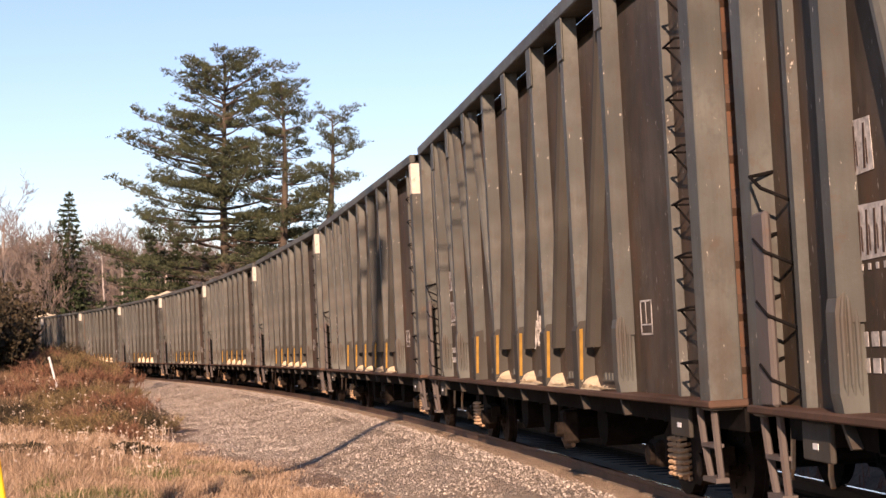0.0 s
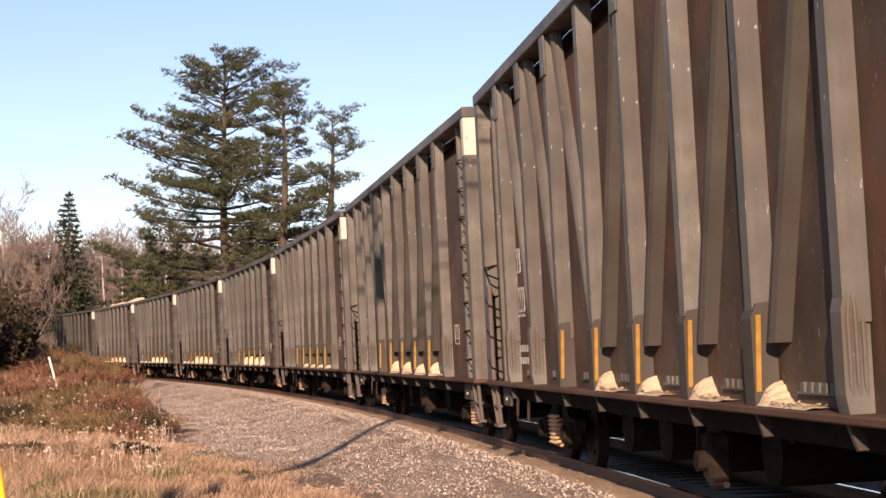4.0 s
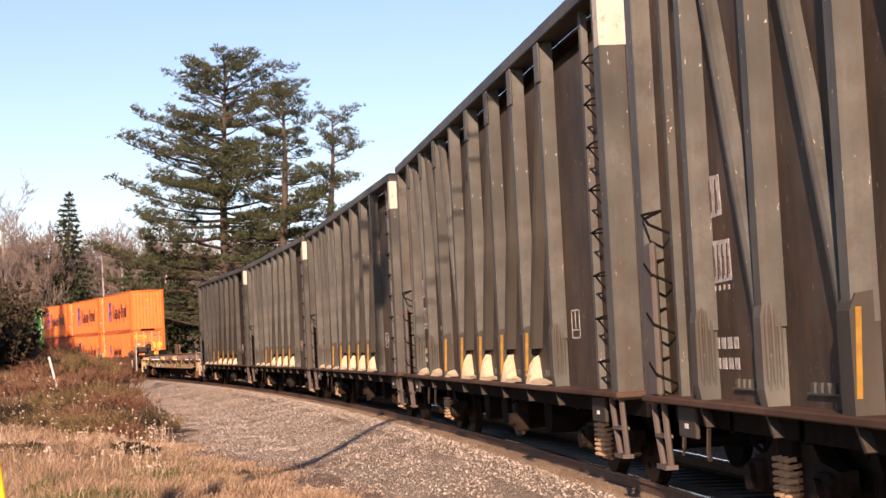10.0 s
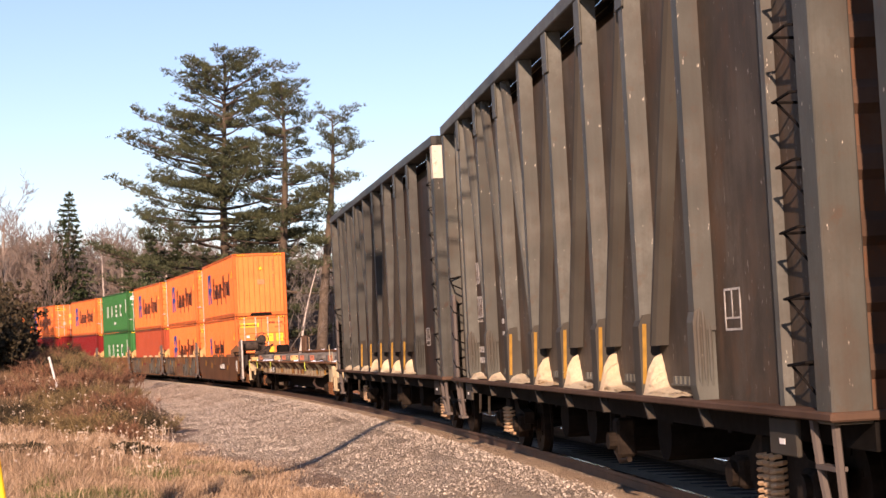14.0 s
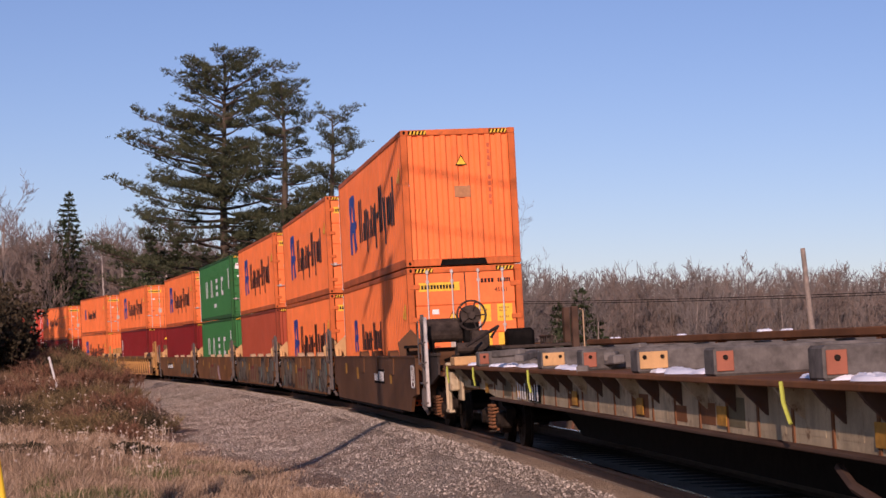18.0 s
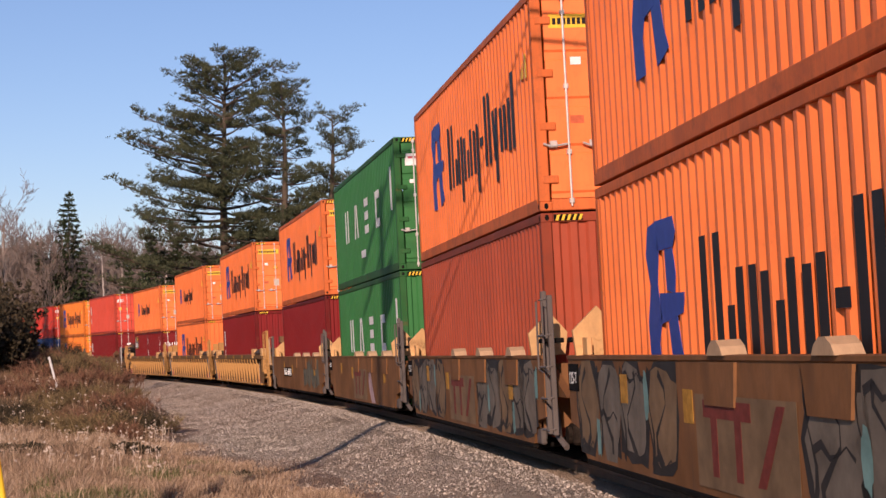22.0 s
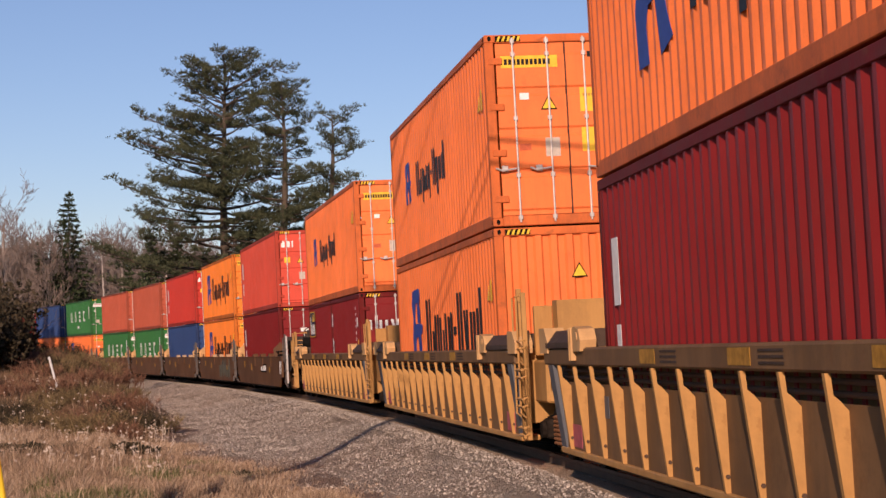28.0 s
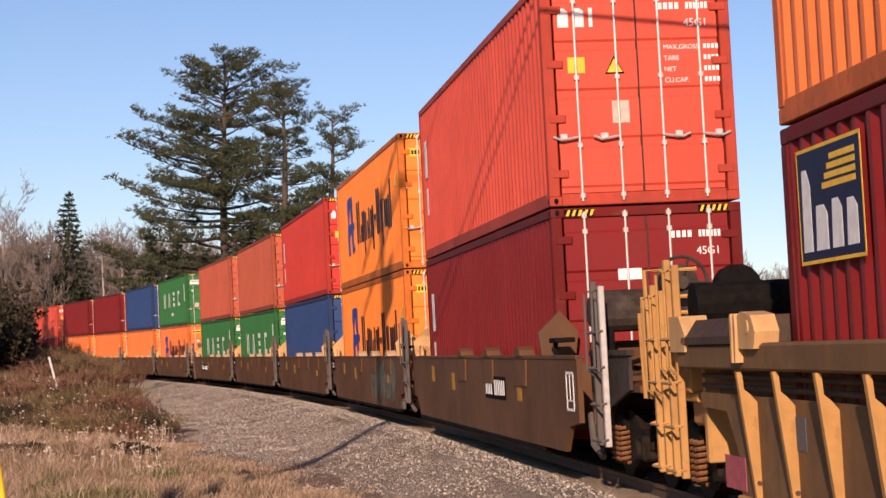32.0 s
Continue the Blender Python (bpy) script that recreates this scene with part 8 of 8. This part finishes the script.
shrubs(rows, M_DARK_SHRUB, "dark_shrub", "dense dark thicket on the bank", 65, 1.7)
TWIG = 0.005
for px_, d_, h_, s_ in ((-0.236, 78, 5.0, 82), (-0.247, 84, 6.6, 83), (-0.229, 90, 4.2, 84)):
    bu = make_bare(s_, h_, M_BARK, M_TWIG, 0.9, 3, 0.08)
    bu.matrix_basis = pose(px_ * d_, d_, ground_z(px_ * d_, d_) - 0.1)
    tagged(bu, "small dark leafless tree on the bank before the train")

# undergrowth behind the track
th = Shape()
rnd = random.Random(71)
for i in range(2900):
    y = rnd.uniform(178, 196)
    x = y * rnd.uniform(-0.27, -0.06) if i < 1700 else y * rnd.uniform(-0.04, 0.26) * 0.8
    if i >= 1700:
        y -= 40
    z = ground_z(x, y)
    for k in range(5):
        b0 = Vector((x + rnd.gauss(0, 0.5), y + rnd.gauss(0, 0.5), z))
        tip = b0 + Vector((rnd.gauss(0, 0.7), rnd.gauss(0, 0.7), rnd.uniform(1.5, 5.2)))
        th.tube([b0, tip], [0.035, 0.012], 3, cap=False)
        for q in range(3):
            p = b0.lerp(tip, rnd.uniform(0.4, 1))
            th.tube([p, p + Vector((rnd.gauss(0, 0.5), rnd.gauss(0, 0.5), rnd.uniform(0.2, 1.0)))], [0.02, 0.008], 3, cap=False)
solid("undergrowth", th, M_TWIG, "brown leafless undergrowth along the woods", "undergrowth", kind="stuff")


def far_side(rnd):
    sv = rnd.uniform(-70, 28)
    d = rnd.uniform(-9, -3.6)
    p = beside(sv, d)
    return p.x, p.y, 1.0


blades(far_side, 4500, 0.15, 0.4, 0.012, M_RED_GRASS, "red_grass", "dead red-brown grass on the far side of the track", 36, 0.35, 4)

# white seed heads among the dry stalks
fl = Shape()
rnd = random.Random(44)
for i in range(420):
    y = rnd.uniform(31, 62)
    x = rnd.uniform(-0.26 * y, -0.15 * y)
    z = ground_z(x, y)
    h = rnd.uniform(0.2, 0.42)
    fl.tube([(x, y, z), (x + rnd.gauss(0, 0.05), y, z + h)], [0.005, 0.003], 3, cap=False)
    tuft(fl, Vector((x, y, z + h)), Vector((0, 0, 0.6)), 0.06, rnd, 4, 0.35)
solid("seed_heads", fl, M_SEED, "pale fluffy seed heads on dry stalks", "weeds", kind="stuff")

# loose stones of the gravel
gs = Shape()
for i in range(88000):
    sv = 26 - 112 * rnd.random() ** 1.35
    d = rnd.uniform(1.2, 6.3) if i % 12 else rnd.uniform(0.85, 1.4)
    edge = grass_edge(sv) + 0.3
    if d > edge:
        continue
    p = beside(sv, d, bed_z(d) + noise.noise(Vector((sv * 0.5, d * 0.8, 0))) * (0.05 if d > 1.8 else 0) + (0.014 if d > 3.6 else 0.0))
    r = rnd.uniform(0.009, 0.020) * (1.5 if i % 23 == 0 else 1)
    if rnd.random() < (d - grass_edge(sv) + 1.7) * 0.42:
        continue
    a = rnd.uniform(0, 6.28)
    c, q = math.cos(a) * r, math.sin(a) * r
    o = len(gs.v)
    e = rnd.uniform(0.5, 1.0)
    gs.v.extend(((p.x + c, p.y + q, p.z), (p.x - q * e, p.y + c * e, p.z), (p.x - c, p.y - q, p.z), (p.x + q * e, p.y - c * e, p.z),
                 (p.x + c * 0.5, p.y + q * 0.5, p.z + r * rnd.uniform(0.5, 1.1)), (p.x - c * 0.5, p.y - q * 0.6, p.z + r * rnd.uniform(0.4, 1.0))))
    gs.f.extend(((o, o + 1, o + 4), (o + 1, o + 5, o + 4), (o + 1, o + 2, o + 5), (o + 2, o + 3, o + 5), (o + 3, o + 4, o + 5), (o + 3, o, o + 4)))
solid("loose_stones", gs, M_STONE, "loose grey and white stones on the railway bed", "gravel", kind="stuff")

# ---------------------------------------------------------------- posts and poles
yp = thing("marker_post", "leaning yellow marker post with a white top in the grass", "post")
yp.matrix_basis = pose(-4.86, 20.0, ground_z(-4.86, 20.0), 0, -9.5, 0)
gz = -ground_z(-4.86, 20.0) + 0.72
part("post_body", Shape().cyl('z', (0, 0), 0.045, -0.1, gz - 0.32, 14), M_POST_YELLOW, yp)
part("post_cap", Shape().cyl('z', (0, 0), 0.047, gz - 0.32, gz, 14).cyl('z', (0, 0), 0.047, gz, gz + 0.02, 14, 0.03), M_WHITE, yp, "white reflective sleeve")
wp = thing("mile_post", "leaning white timber post in the shrubs", "post")
wx, wy = -13.0, 60.0
wp.matrix_basis = pose(wx, wy, ground_z(wx, wy) - 0.1, 0, -15, 0)
part("post_body", Shape().bev(-0.036, 0.036, -0.036, 0.036, 0, 1.22, 0.01), M_POST_WHITE, wp)


def utility_pole(x, y, height, arms=1, lean=0.0, tank=False, label="weathered utility pole", extra=0.0, arm_len=1.2):
    p = thing("utility_pole", label, "pole", "utility poles")
    p.matrix_basis = pose(x, y, ground_z(x, y) - 0.2, 0, lean, 0)
    part("shaft", Shape().tube([(0, 0, 0), (0, 0, height)], [0.16, 0.11], 12), M_POLE, p)
    for k in range(arms):
        z = height - 0.35 - k * 1.0
        part("crossarm", Shape().bev(-arm_len, arm_len, 0.09, 0.19, z - 0.06, z + 0.06, 0.01), M_POLE, p)
        for j in (-0.95, -0.5, 0.5, 0.95):
            ins = Shape()
            ins.cyl('z', (j * arm_len, 0.14), 0.035, z + 0.06, z + 0.12, 8)
            ins.cyl('z', (j * arm_len, 0.14), 0.055, z + 0.12, z + 0.2, 10, 0.03)
            part("insulator", ins, M_WHITE, p)
    if tank:
        part("transformer", Shape().cyl('z', (0.3, -0.05), 0.24, height - 2.9, height - 2.0, 16), M_GREY, p)
    return p


POLE_H = 14.6
utility_pole(-5.3, 16.0, POLE_H, 2, 0, True, "tall utility pole with crossarms and a transformer on the camera's side")
utility_pole(2.28, 130, 9.85, 0, 6.0, label="bare leaning wooden pole beyond the track")
old_pole = utility_pole(5.35, 132, 9.1, 0, 0, label="old telegraph pole with a sagging line of insulators beyond the track")
part("crossarm", Shape().tube([(0, -0.12, 8.45), (-2.4, -0.15, 8.85), (-4.7, -0.2, 8.95)], [0.05, 0.05, 0.045], 6), M_POLE, old_pole)
for x, z in ((-0.25, 8.5), (-0.8, 8.6), (-1.75, 8.76), (-2.9, 8.9), (-4.2, 8.95)):
    part("insulator", Shape().cyl('z', (x, -0.15), 0.07, z + 0.03, z + 0.26, 10, 0.05), M_WHITE, old_pole)
utility_pole(17.0, 80, 7.3, 0, -5.5, label="pale leaning wooden pole beyond the track")
# wires across the track from the tall pole
for j, (dx, z) in enumerate(((0.0, POLE_H - 0.95), (0.55, POLE_H - 1.15), (0.2, POLE_H - 2.2))):
    wr = Shape()
    pts = []
    for k in range(15):
        a = k / 14
        pts.append((-5.3 + 34 * a, 16.0 + 0.14 + dx - 3 * a, z - 1.0 - 1.2 * 4 * a * (1 - a) * 0.6))
    wr.tube(pts, 0.02, 5)
    solid("overhead_wire", wr, M_BLACK, "black overhead wire across the track", "wire", "overhead wires")
for z0_, z1_ in ((8.15, 8.5), (7.8, 8.05)):
    wr = Shape()
    wr.tube([(-5.3 + 34 * k / 10, 16.14 - 0.3 * k, z0_ + (z1_ - z0_) * k / 10) for k in range(11)], 0.028, 5)
    solid("overhead_wire", wr, M_BLACK, "low black cable across the track", "wire", "overhead wires")
wr = Shape()
for z in (4.9, 4.75):
    wr = Shape()
    pts = [(5.3 + 40 * k / 12, 132 - 4 * k, z + 0.35 - 1.4 * (k / 12) * (1 - k / 12)) for k in range(13)]
    wr.tube(pts, 0.02, 4)
    solid("overhead_wire", wr, M_BLACK, "thin wire strung before the woods", "wire", "overhead wires")



def motions():
    # wheels roll with the way that the train goes; equal wheelsets share the same keys
    first = {}
    for ob in list(scene.objects):
        if ob.name.split(".")[0] != "wheelset":
            continue
        k = round(ob.matrix_basis.translation.x, 2)
        if k not in first:
            first[k] = ob
            walk(ob, [(i / FPS, pose(k, 0, 0.42) @ Matrix.Rotation(travelled(i / FPS) / 0.42, 4, 'Y')) for i in range(32 * FPS + 1)])
        else:
            ob.rotation_mode = "QUATERNION"
            ob.animation_data_create().action = first[k].animation_data.action
            ob.animation_data.action_slot = first[k].animation_data.action_slot
    for ob, offset, wheelbase, up, along, across in MOVING:
        walk(ob, [(t, on_track(travelled(t) + offset, wheelbase) @ pose(along, across, up)) for t in ROWS])


motions()
